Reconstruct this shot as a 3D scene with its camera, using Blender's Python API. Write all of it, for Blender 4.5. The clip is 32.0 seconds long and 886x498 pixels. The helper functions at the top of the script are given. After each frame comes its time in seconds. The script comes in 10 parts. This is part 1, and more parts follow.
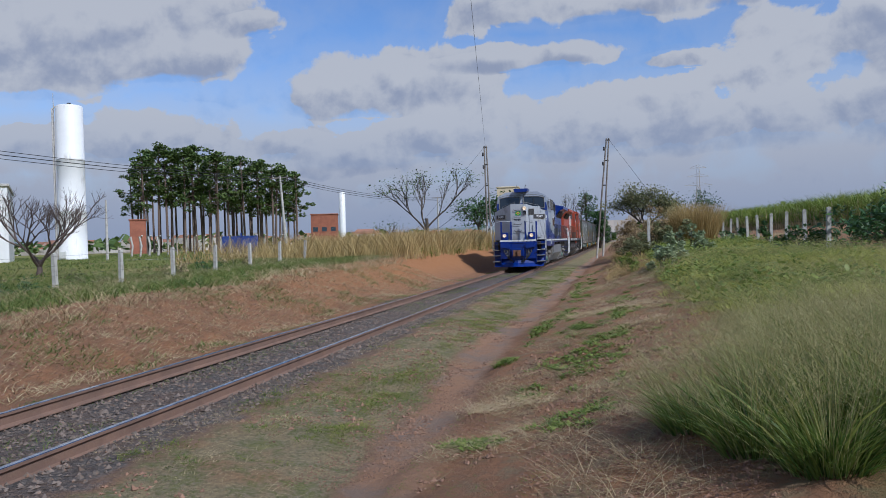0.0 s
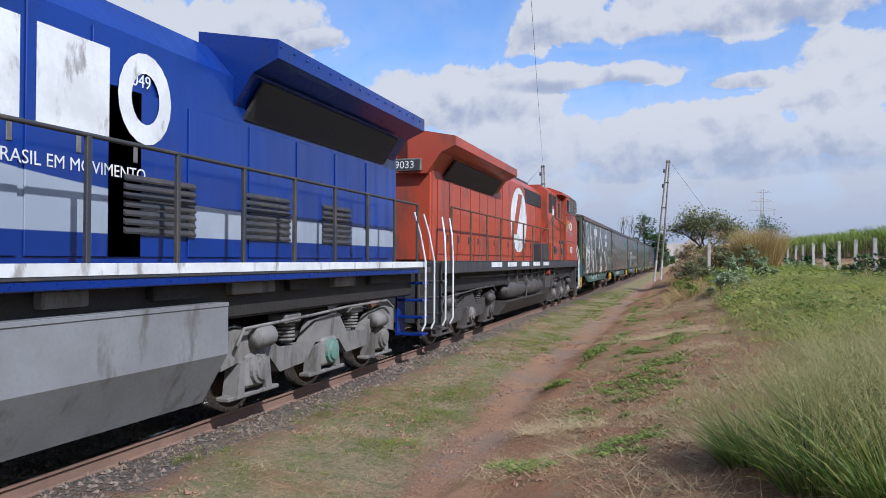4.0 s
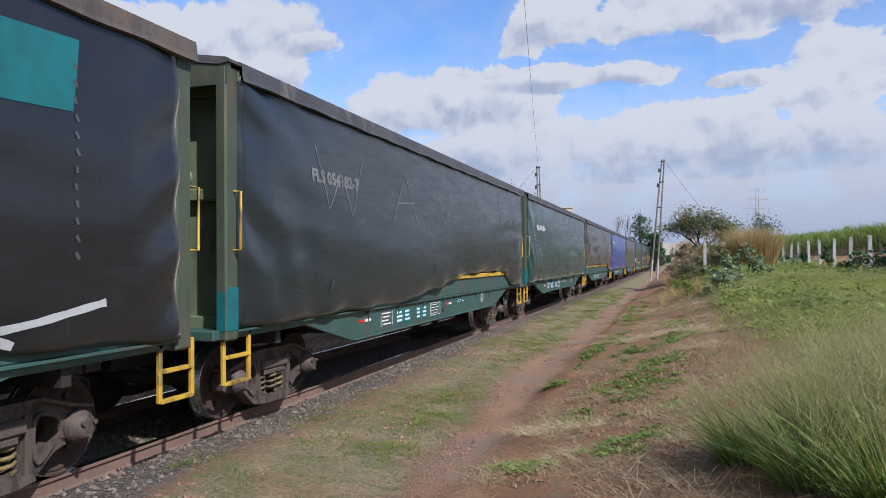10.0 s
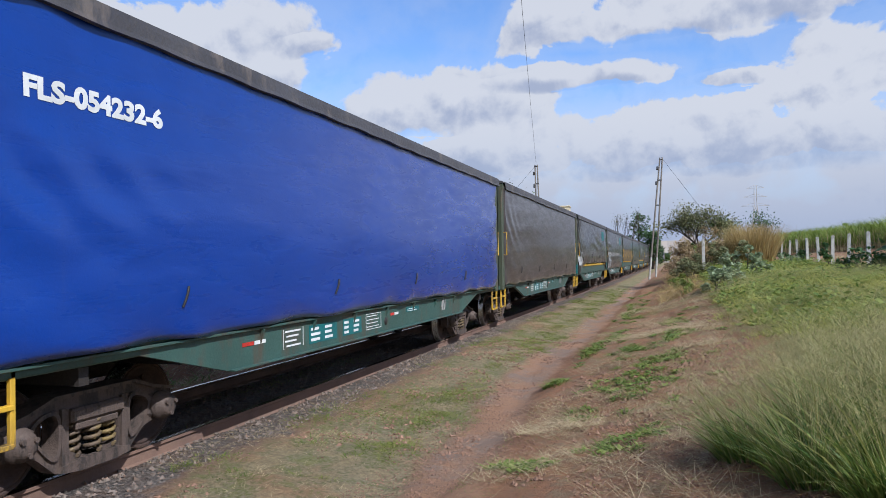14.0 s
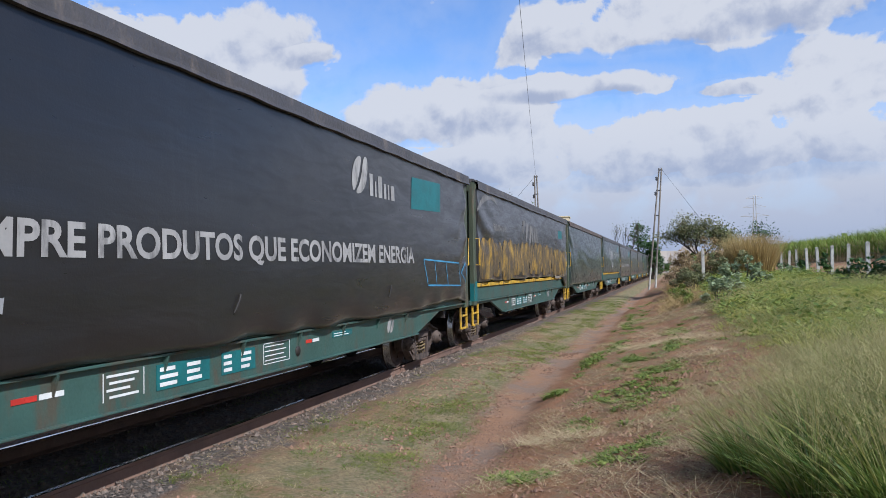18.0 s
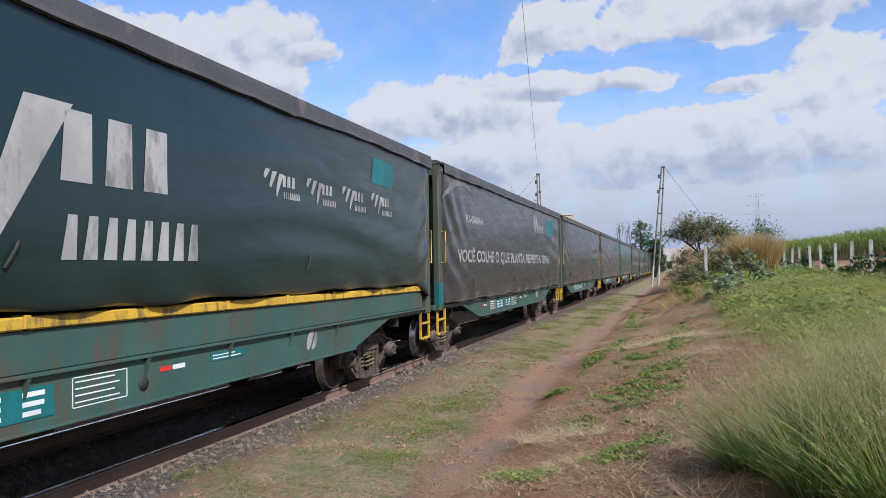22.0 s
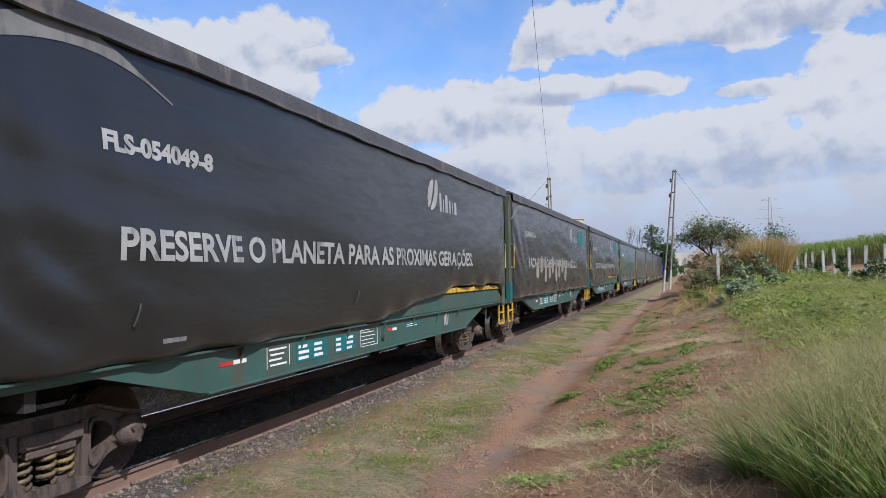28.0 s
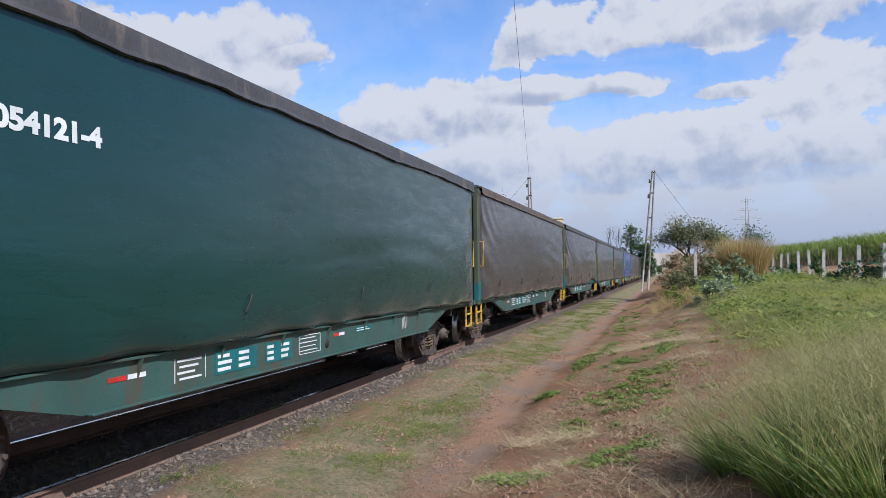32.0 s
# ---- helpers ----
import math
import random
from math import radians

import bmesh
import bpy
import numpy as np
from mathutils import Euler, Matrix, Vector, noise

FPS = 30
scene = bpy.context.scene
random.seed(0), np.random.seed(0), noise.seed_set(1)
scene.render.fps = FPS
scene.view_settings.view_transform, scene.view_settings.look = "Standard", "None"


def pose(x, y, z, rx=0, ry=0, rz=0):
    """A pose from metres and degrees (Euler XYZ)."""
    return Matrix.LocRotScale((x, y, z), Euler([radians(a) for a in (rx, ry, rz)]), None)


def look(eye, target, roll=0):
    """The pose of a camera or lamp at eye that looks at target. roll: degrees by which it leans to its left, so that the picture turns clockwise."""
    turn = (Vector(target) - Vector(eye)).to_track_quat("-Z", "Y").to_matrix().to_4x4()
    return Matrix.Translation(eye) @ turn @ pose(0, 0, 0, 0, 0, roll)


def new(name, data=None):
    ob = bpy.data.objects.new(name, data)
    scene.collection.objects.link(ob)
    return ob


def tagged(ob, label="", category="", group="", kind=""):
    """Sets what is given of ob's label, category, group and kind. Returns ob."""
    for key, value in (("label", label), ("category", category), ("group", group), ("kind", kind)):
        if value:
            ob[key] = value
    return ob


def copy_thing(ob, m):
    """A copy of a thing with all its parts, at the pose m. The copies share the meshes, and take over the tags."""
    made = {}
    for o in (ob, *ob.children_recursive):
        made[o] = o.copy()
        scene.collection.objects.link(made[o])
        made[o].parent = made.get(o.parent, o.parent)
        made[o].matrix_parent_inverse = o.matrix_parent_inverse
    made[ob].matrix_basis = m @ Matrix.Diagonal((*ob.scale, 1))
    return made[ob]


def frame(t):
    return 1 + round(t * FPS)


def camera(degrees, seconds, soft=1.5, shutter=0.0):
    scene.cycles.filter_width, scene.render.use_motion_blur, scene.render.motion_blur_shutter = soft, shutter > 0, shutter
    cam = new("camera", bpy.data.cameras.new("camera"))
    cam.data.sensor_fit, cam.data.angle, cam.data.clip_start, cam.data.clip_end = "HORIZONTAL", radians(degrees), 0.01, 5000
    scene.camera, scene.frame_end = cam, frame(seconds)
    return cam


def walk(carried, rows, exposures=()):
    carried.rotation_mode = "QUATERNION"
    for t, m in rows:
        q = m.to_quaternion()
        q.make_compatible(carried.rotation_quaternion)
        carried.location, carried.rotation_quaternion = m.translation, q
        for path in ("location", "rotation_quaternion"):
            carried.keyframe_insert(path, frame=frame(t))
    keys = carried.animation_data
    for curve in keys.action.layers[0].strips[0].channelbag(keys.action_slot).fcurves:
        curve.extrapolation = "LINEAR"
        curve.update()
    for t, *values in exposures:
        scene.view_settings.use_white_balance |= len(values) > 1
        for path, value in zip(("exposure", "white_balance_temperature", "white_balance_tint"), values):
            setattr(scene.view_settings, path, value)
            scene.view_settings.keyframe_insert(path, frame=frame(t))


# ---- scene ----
# ---------- camera and its walk ----------
cam = camera(62.0, 32.0, soft=0.6)
EYE = (5.765, 0.0, 1.738)
PATH = (
    (0, 89.40, 1.54, 13.59), (0.5, 89.17, 1.88, 13.08), (1, 89.11, 1.45, 13.30), (1.5, 89.58, 0.74, 13.77),
    (2, 90.20, 0.02, 14.81), (2.5, 90.58, -0.21, 16.52), (3, 90.71, -0.47, 17.61), (3.5, 90.79, -0.30, 17.89),
    (5.5, 90.95, 0.20, 17.42), (6, 90.98, 0.34, 17.98), (6.5, 90.96, 0.26, 18.46), (7, 91.01, 0.10, 18.13),
    (7.5, 91.07, 0.08, 17.33), (8, 91.05, 0.29, 16.56), (8.5, 91.08, 0.39, 16.53), (9, 90.95, 0.49, 16.93),
    (9.5, 90.97, 0.51, 17.42), (10, 90.97, 0.47, 17.54), (10.5, 90.94, 0.48, 17.68), (11, 90.89, 0.48, 17.72),
    (11.5, 90.89, 0.45, 17.65), (12, 90.85, 0.54, 17.57), (12.5, 90.91, 0.69, 17.47), (13, 90.85, 0.74, 17.48),
    (13.5, 90.84, 0.85, 17.46), (14, 90.93, 0.88, 17.45), (14.5, 90.98, 0.91, 17.51), (16.5, 91.49, 0.90, 17.37),
    (17, 91.53, 0.99, 17.38), (17.5, 91.72, 0.94, 17.35), (18, 91.74, 0.92, 17.42), (18.5, 91.75, 0.86, 17.43),
    (19, 91.84, 0.84, 17.40), (19.5, 91.77, 0.86, 17.36), (20, 91.75, 0.94, 17.46), (20.5, 91.69, 0.89, 17.58),
    (21, 91.63, 0.89, 17.54), (21.5, 91.55, 0.95, 17.54), (22, 91.59, 0.94, 17.61), (22.5, 91.44, 1.09, 17.66),
    (23, 91.32, 1.07, 17.72), (23.5, 91.28, 1.17, 17.78), (24, 91.33, 1.27, 17.86), (24.5, 91.41, 1.23, 18.02),
    (25, 91.43, 1.23, 18.14), (25.5, 91.44, 1.20, 18.18), (27.5, 91.87, 1.12, 18.43), (28, 91.93, 0.91, 18.44),
    (28.5, 92.04, 0.71, 18.32), (29, 92.11, 0.65, 18.23), (29.5, 92.16, 0.62, 18.08), (30, 92.09, 0.59, 17.89),
    (30.5, 92.01, 0.52, 17.68), (31, 92.00, 0.42, 17.45), (31.5, 91.95, 0.52, 17.15), (32, 91.81, 0.58, 16.89),
)
walk(cam, [(t, pose(*EYE, rx, ry, rz)) for t, rx, ry, rz in PATH], exposures=[(0.0, -0.32, 5630, 10), (2.6, -0.28, 5580, 10), (4.2, 0.20, 5780, 10), (6.2, 0.16, 5780, 10), (7.0, 0.04, 5730, 10), (7.8, 0.16, 5780, 10), (20.5, 0.20, 5780, 10), (23.0, 0.28, 5930, 10), (25.5, 0.28, 5930, 10), (28.0, 0.20, 5880, 10), (32.0, 0.20, 5780, 10)])

# ---------- sun and sky ----------
SUN_EL, SUN_AZ = radians(43), radians(124)          # azimuth clockwise from +y
sun = new("sun", bpy.data.lights.new("sun", "SUN"))
sun.data.energy, sun.data.angle, sun.data.color = 4.8, radians(0.7), (1.0, 0.965, 0.92)
sun.matrix_world = look((0, 0, 0), (-math.sin(SUN_AZ) * math.cos(SUN_EL), -math.cos(SUN_AZ) * math.cos(SUN_EL), -math.sin(SUN_EL)))


class G:
    """Short-hand for building node graphs."""

    def __init__(self, tree):
        self.t = tree
        tree.nodes.clear()

    def n(self, kind, **props):
        nd = self.t.nodes.new(kind)
        for k, v in props.items():
            if k == "blend_type":
                nd.blend_type = v
            elif k == "data_type":
                nd.data_type = v
            elif k == "operation":
                nd.operation = v
            elif k == "noise_dimensions":
                nd.noise_dimensions = v
            elif k == "feature":
                nd.feature = v
        return nd

    def put(self, sock, v):
        if v is None:
            return
        if isinstance(v, bpy.types.NodeSocket):
            self.t.links.new(v, sock)
        elif isinstance(v, (tuple, list)) and sock.type == "RGBA":
            sock.default_value = (*v[:3], 1)
        else:
            sock.default_value = v

    def math(self, op, a, b=None, c=None, clamp=False):
        nd = self.n("ShaderNodeMath", operation=op)
        nd.use_clamp = clamp
        for s, v in zip(nd.inputs, (a, b, c)):
            self.put(s, v)
        return nd.outputs[0]

    def vec(self, op, a, b=None):
        nd = self.n("ShaderNodeVectorMath", operation=op)
        for s, v in zip(nd.inputs, (a, b)):
            self.put(s, v)
        return nd.outputs[0]

    def noise(self, vec, scale, detail=4, rough=0.55, dist=0.0):
        nd = self.n("ShaderNodeTexNoise")
        for k, v in (("Vector", vec), ("Scale", scale), ("Detail", detail), ("Roughness", rough), ("Distortion", dist)):
            self.put(nd.inputs[k], v)
        return nd.outputs["Fac"]

    def ramp(self, v, a, b, lo=0.0, hi=1.0, smooth=True):
        nd = self.n("ShaderNodeMapRange")
        nd.interpolation_type = "SMOOTHSTEP" if smooth else "LINEAR"
        for s, x in zip(nd.inputs, (v, a, b, lo, hi)):
            self.put(s, x)
        return nd.outputs[0]

    def mix(self, f, a, b, mode="MIX"):
        nd = self.n("ShaderNodeMix", data_type="RGBA")
        nd.blend_type = mode
        self.put(nd.inputs[0], f)
        self.put(nd.inputs[6], a)
        self.put(nd.inputs[7], b)
        return nd.outputs[2]

    def sep(self, v):
        nd = self.n("ShaderNodeSeparateXYZ")
        self.put(nd.inputs[0], v)
        return nd.outputs

    def comb(self, x=0.0, y=0.0, z=0.0):
        nd = self.n("ShaderNodeCombineXYZ")
        for s, v in zip(nd.inputs, (x, y, z)):
            self.put(s, v)
        return nd.outputs[0]


def build_world():
    world = bpy.data.worlds.new("sky")
    scene.world = world
    world.use_nodes = True
    g = G(world.node_tree)
    sky = g.n("ShaderNodeTexSky")
    sky.sky_type, sky.sun_disc = "NISHITA", False
    sky.sun_elevation, sky.sun_rotation = SUN_EL, SUN_AZ
    sky.air_density, sky.dust_density, sky.ozone_density = 1.0, 0.6, 2.0
    way = g.n("ShaderNodeTexCoord").outputs["Generated"]
    x, y, z = g.sep(way)
    # a flat layer of cloud seen from below: far cloud crowds towards the horizon
    up = g.math("MAXIMUM", z, 0.0)
    lift = g.math("ADD", up, 0.16)
    flat = g.comb(g.math("DIVIDE", x, lift), g.math("DIVIDE", y, lift), g.math("MULTIPLY", up, 2.2))
    big = g.noise(flat, 0.62, 2, 0.5)
    fine = g.noise(way, 14.0, 7, 0.56, 0.2)
    warp = g.noise(way, 3.4, 3, 0.5)
    # the cumulus heaps, as (azimuth tangent, height tangent, half width, half height)
    front = g.math("MAXIMUM", y, 0.05)
    u, v = g.math("DIVIDE", x, front), g.math("DIVIDE", z, front)
    shift = g.noise(way, 14.0, 3, 0.6)
    uv = g.comb(g.math("ADD", u, g.math("MULTIPLY", g.math("SUBTRACT", warp, 0.5), 0.05)), g.math("ADD", v, g.math("MULTIPLY", g.math("SUBTRACT", shift, 0.5), 0.03)), 0.0)
    heaps, top, mass = None, None, None
    for cu, cv, w, h in HEAPS:
        d = g.vec("MULTIPLY", g.vec("SUBTRACT", uv, (cu, cv, 0.0)), (0.8 / w, 0.8 / h, 0.0))
        dx, dy, _ = g.sep(d)
        # flat underside: the lower half falls off faster
        r = g.math("SQRT", g.math("ADD", g.math("MULTIPLY", dx, dx), g.math("POWER", g.math("MAXIMUM", dy, g.math("MULTIPLY", dy, -1.5)), 2.0)))
        b = g.math("SUBTRACT", 1.0, r)
        wt = g.math("MAXIMUM", b, 0.0)
        heaps = b if heaps is None else g.math("MAXIMUM", heaps, b)
        t = g.math("MULTIPLY", wt, dy)
        top = t if top is None else g.math("ADD", top, t)
        mass = wt if mass is None else g.math("ADD", mass, wt)
    high = g.math("DIVIDE", top, g.math("ADD", mass, 0.08))
    ahead = g.ramp(y, 0.15, 0.5)
    heaps = g.math("MULTIPLY", g.math("MAXIMUM", heaps, -0.55), ahead)
    field = g.math("MULTIPLY", g.math("SUBTRACT", big, 0.46), g.math("SUBTRACT", 2.6, g.math("MULTIPLY", ahead, 2.3)))
    puff = g.math("SUBTRACT", fine, 0.5)
    wisp = g.math("SUBTRACT", g.noise(g.vec("MULTIPLY", way, (1.0, 1.0, 1.25)), 6.0, 6, 0.56, 0.2), 0.5)
    dens = g.math("ADD", g.math("ADD", heaps, field), g.math("ADD", g.math("MULTIPLY", puff, 2.2), g.math("MULTIPLY", wisp, 1.5)))
    dens = g.math("ADD", dens, g.math("MULTIPLY", g.math("SUBTRACT", warp, 0.5), 0.4))
    crisp = g.math("ADD", g.ramp(g.noise(way, 5.0, 2, 0.5), 0.35, 0.65, 0.32, 0.16), g.ramp(high, -0.10, -0.5, 0.0, 0.5))
    cover = g.ramp(g.math("DIVIDE", g.math("ADD", dens, 0.10), crisp), 0.0, 1.0, 0.0, 0.97)
    # lit tops and rims are white, thick undersides grey
    lit = g.noise(g.vec("ADD", way, (0.008, -0.003, 0.018)), 14.0, 7, 0.56, 0.2)
    lit2 = g.noise(g.vec("ADD", g.vec("MULTIPLY", way, (1.0, 1.0, 1.25)), (0.014, -0.006, 0.035)), 6.0, 6, 0.56, 0.2)
    relief = g.math("ADD", g.math("MULTIPLY", g.math("SUBTRACT", fine, lit), 4.0), g.math("MULTIPLY", g.math("SUBTRACT", g.math("ADD", wisp, 0.5), lit2), 3.0))
    lightness = g.math("ADD", g.math("ADD", g.math("MULTIPLY", high, 1.15), relief), g.math("MULTIPLY", dens, -0.55))
    grey = g.ramp(lightness, -1.15, 0.10, 1.0, 0.0)
    cloud = g.mix(grey, (0.90, 0.88, 0.885), (0.535, 0.57, 0.69))
    haze = g.ramp(z, -0.02, 0.20, 0.9, 0.0)
    base = g.n("ShaderNodeBackground")
    g.put(base.inputs["Color"], g.mix(1.0, sky.outputs[0], (0.80, 0.98, 1.22), "MULTIPLY"))
    g.put(base.inputs["Strength"], SKY_STRENGTH)
    veil = g.n("ShaderNodeBackground")
    g.put(veil.inputs["Color"], g.mix(haze, cloud, (0.455, 0.525, 0.70)))
    g.put(veil.inputs["Strength"], CLOUD_STRENGTH)
    mixn = g.n("ShaderNodeMixShader")
    g.put(mixn.inputs[0], g.math("MAXIMUM", cover, g.math("ADD", g.ramp(z, 0.02, 0.25, 0.92, 0.0), g.math("MULTIPLY", g.ramp(dens, -0.9, 0.0, 0.10, 0.34), g.ramp(z, 0.05, 0.4, 1.0, 0.5)), clamp=True)))
    world.node_tree.links.new(base.outputs[0], mixn.inputs[1])
    world.node_tree.links.new(veil.outputs[0], mixn.inputs[2])
    out = g.n("ShaderNodeOutputWorld")
    world.node_tree.links.new(mixn.outputs[0], out.inputs[0])


SKY_STRENGTH, CLOUD_STRENGTH = 0.135, 0.69
HEAPS = (
    (-0.95, 0.345, 0.24, 0.085), (-0.70, 0.335, 0.13, 0.07), (-0.66, 0.285, 0.13, 0.04), (-0.86, 0.275, 0.13, 0.045), (-0.535, 0.328, 0.05, 0.02),
    (-0.37, 0.216, 0.13, 0.045), (-0.28, 0.203, 0.13, 0.035), (-0.9, 0.172, 0.14, 0.036), (-0.69, 0.168, 0.15, 0.045), (-0.49, 0.142, 0.085, 0.028),
    (-0.385, 0.118, 0.10, 0.03), (-0.265, 0.142, 0.07, 0.03), (-0.15, 0.165, 0.12, 0.04), (0.022, 0.176, 0.075, 0.03), (-0.07, 0.135, 0.15, 0.04),
    (0.09, 0.135, 0.12, 0.04), (-0.14, 0.243, 0.115, 0.018), (-0.06, 0.305, 0.12, 0.03), (0.05, 0.325, 0.17, 0.045), (0.085, 0.225, 0.055, 0.012),
    (0.20, 0.205, 0.08, 0.04), (0.25, 0.235, 0.09, 0.05), (0.33, 0.245, 0.09, 0.065), (0.24, 0.14, 0.16, 0.05), (0.40, 0.17, 0.12, 0.08),
)
build_world()

# ---------- materials ----------
def material(name, color, rough=0.7, metal=0.0, second=None, scale=4.0, amount=0.5, bump=0.2, bscale=60.0, dirt=None, dirt_amount=0.0, spec=0.5, island=0.0, coat=0.0):
    """Painted, rusty or earthen surface: two colours mixed by large noise, fine grain, dirt patches and bump."""
    m = bpy.data.materials.new(name)
    m.use_nodes = True
    g = G(m.node_tree)
    co = g.n("ShaderNodeTexCoord").outputs["Object"]
    big = g.noise(co, scale, 5, 0.6)
    fine = g.noise(co, bscale, 3, 0.6)
    second = second or tuple(c * 0.7 for c in color)
    col = g.mix(g.ramp(big, 0.5 - 0.25 * amount - 0.02, 0.5 + 0.25 * amount + 0.02), color, second)
    col = g.mix(g.ramp(fine, 0.3, 0.7, 0.0, 0.25), col, tuple(c * 0.72 for c in color))
    if dirt:
        stain = g.noise(g.vec("MULTIPLY", co, (1.0, 1.0, 0.35)), scale * 2.3, 6, 0.65)
        col = g.mix(g.ramp(stain, 0.62 - 0.3 * dirt_amount, 0.74 - 0.2 * dirt_amount, 0.0, 0.85), col, dirt)
    if island:
        rnd = g.n("ShaderNodeNewGeometry").outputs["Random Per Island"]
        col = g.mix(1.0, col, g.mix(rnd, (1 - island,) * 3, (1 + island * 0.6,) * 3), "MULTIPLY")
    b = g.n("ShaderNodeBsdfPrincipled")
    g.put(b.inputs["Base Color"], col)
    g.put(b.inputs["Roughness"], g.ramp(fine, 0.2, 0.8, max(rough - 0.12, 0.05), min(rough + 0.12, 1.0)))
    b.inputs["Metallic"].default_value = metal
    b.inputs["Specular IOR Level"].default_value = spec
    b.inputs["Coat Weight"].default_value = coat
    if bump:
        bn = g.n("ShaderNodeBump")
        bn.inputs["Strength"].default_value = bump
        bn.inputs["Distance"].default_value = 0.02
        g.put(bn.inputs["Height"], g.math("ADD", fine, g.math("MULTIPLY", big, 0.6)))
        g.t.links.new(bn.outputs[0], b.inputs["Normal"])
    g.t.links.new(b.outputs[0], g.n("ShaderNodeOutputMaterial").inputs[0])
    return m


def leaf_material(name, a, b_, rough=0.6, through_light=0.45):
    """Blades and leaves: colour varies leaf by leaf and over metres; some light passes through."""
    m = bpy.data.materials.new(name)
    m.use_nodes = True
    g = G(m.node_tree)
    co = g.n("ShaderNodeTexCoord").outputs["Object"]
    rnd = g.n("ShaderNodeNewGeometry").outputs["Random Per Island"]
    f = g.math("ADD", g.math("MULTIPLY", rnd, 0.6), g.math("MULTIPLY", g.noise(co, 0.9, 3, 0.6), 0.6))
    col = g.mix(g.ramp(f, 0.3, 0.9), a, b_)
    b = g.n("ShaderNodeBsdfPrincipled")
    g.put(b.inputs["Base Color"], col)
    b.inputs["Roughness"].default_value = rough
    b.inputs["Specular IOR Level"].default_value = 0.3
    t = g.n("ShaderNodeBsdfTranslucent")
    g.put(t.inputs["Color"], col)
    mx = g.n("ShaderNodeMixShader")
    mx.inputs[0].default_value = through_light
    g.t.links.new(b.outputs[0], mx.inputs[1])
    g.t.links.new(t.outputs[0], mx.inputs[2])
    g.t.links.new(mx.outputs[0], g.n("ShaderNodeOutputMaterial").inputs[0])
    return m


def ground_material():
    """Red earth, ballast in the track bed, the trodden path, patches of turf and straw."""
    m = bpy.data.materials.new("earth")
    m.use_nodes = True
    g = G(m.node_tree)
    co = g.n("ShaderNodeNewGeometry").outputs["Position"]
    x, y, z = g.sep(co)
    n1 = g.noise(co, 0.55, 5, 0.6)
    n2 = g.noise(co, 2.6, 6, 0.65)
    n3 = g.noise(co, 22.0, 4, 0.7)
    n4 = g.noise(co, 90.0, 3, 0.7)
    red = g.mix(g.ramp(n2, 0.32, 0.68), (0.321, 0.162, 0.083), (0.239, 0.133, 0.077))
    red = g.mix(g.ramp(n3, 0.45, 0.72, 0.0, 0.6), red, (0.168, 0.083, 0.048))
    red = g.mix(g.ramp(n4, 0.58, 0.75, 0.0, 0.5), red, (0.347, 0.213, 0.127))
    # fresh orange cut on the far bank
    red = g.mix(g.math("MULTIPLY", g.ramp(x, -2.2, -4.0), g.ramp(y, 13.0, 32.0, 0.0, 0.85)), red, (0.377, 0.176, 0.074))
    straw = g.mix(g.ramp(n3, 0.3, 0.7), (0.337, 0.266, 0.143), (0.204, 0.160, 0.096))
    straw = g.mix(g.ramp(n4, 0.55, 0.75, 0.0, 0.6), straw, (0.428, 0.351, 0.213))
    turf = g.mix(g.ramp(n2, 0.3, 0.7), (0.133, 0.176, 0.037), (0.224, 0.213, 0.064))
    turf = g.mix(g.ramp(n3, 0.45, 0.7, 0.0, 0.6), turf, (0.076, 0.090, 0.027))
    wob = g.math("ADD", x, g.math("MULTIPLY", g.math("SUBTRACT", n2, 0.5), 0.75))
    wob = g.math("ADD", wob, g.math("MULTIPLY", g.math("SUBTRACT", n1, 0.5), 0.6))
    # the path bends towards the camera; its foot runs along the bank
    bend = g.math("MULTIPLY", g.math("MAXIMUM", g.math("SUBTRACT", 11.0, y), 0.0), 0.085)
    tx = g.math("SUBTRACT", wob, bend)
    # verge beside the track: dull straw, grey grit and bits of turf
    verge = g.math("MULTIPLY", g.ramp(wob, 1.45, 1.9), g.ramp(tx, 3.15, 2.85))
    grit = g.mix(g.ramp(n3, 0.35, 0.65), (0.235, 0.197, 0.154), (0.143, 0.117, 0.096))
    soil = g.mix(g.ramp(n2, 0.40, 0.62), straw, grit)
    soil = g.mix(g.ramp(n1, 0.52, 0.70, 0.0, 0.75), soil, red)
    col = g.mix(verge, red, soil)
    col = g.mix(g.math("MULTIPLY", verge, g.ramp(g.math("ADD", n2, g.math("MULTIPLY", n3, 0.5)), 0.68, 0.86, 0.0, 0.75)), col, turf)
    # the bank: red earth with mats of dead grass
    bank = g.ramp(tx, 3.9, 4.3)
    mat_ = g.ramp(g.math("ADD", g.math("MULTIPLY", n2, 0.8), g.math("MULTIPLY", n3, 0.45)), 0.60, 0.76, 0.0, 0.62)
    col = g.mix(g.math("MULTIPLY", bank, mat_), col, straw)
    col = g.mix(g.math("MULTIPLY", bank, g.ramp(g.math("ADD", n1, g.math("MULTIPLY", n3, 0.3)), 0.70, 0.84, 0.0, 0.6)), col, turf)
    # trodden path: grey gravel showing through red earth
    path = g.math("MULTIPLY", g.ramp(tx, 2.95, 3.15), g.ramp(tx, 3.85, 3.6))
    trod = g.mix(g.ramp(g.math("ADD", n1, g.math("MULTIPLY", n2, 0.4)), 0.60, 0.78), (0.367, 0.207, 0.119), (0.270, 0.197, 0.147))
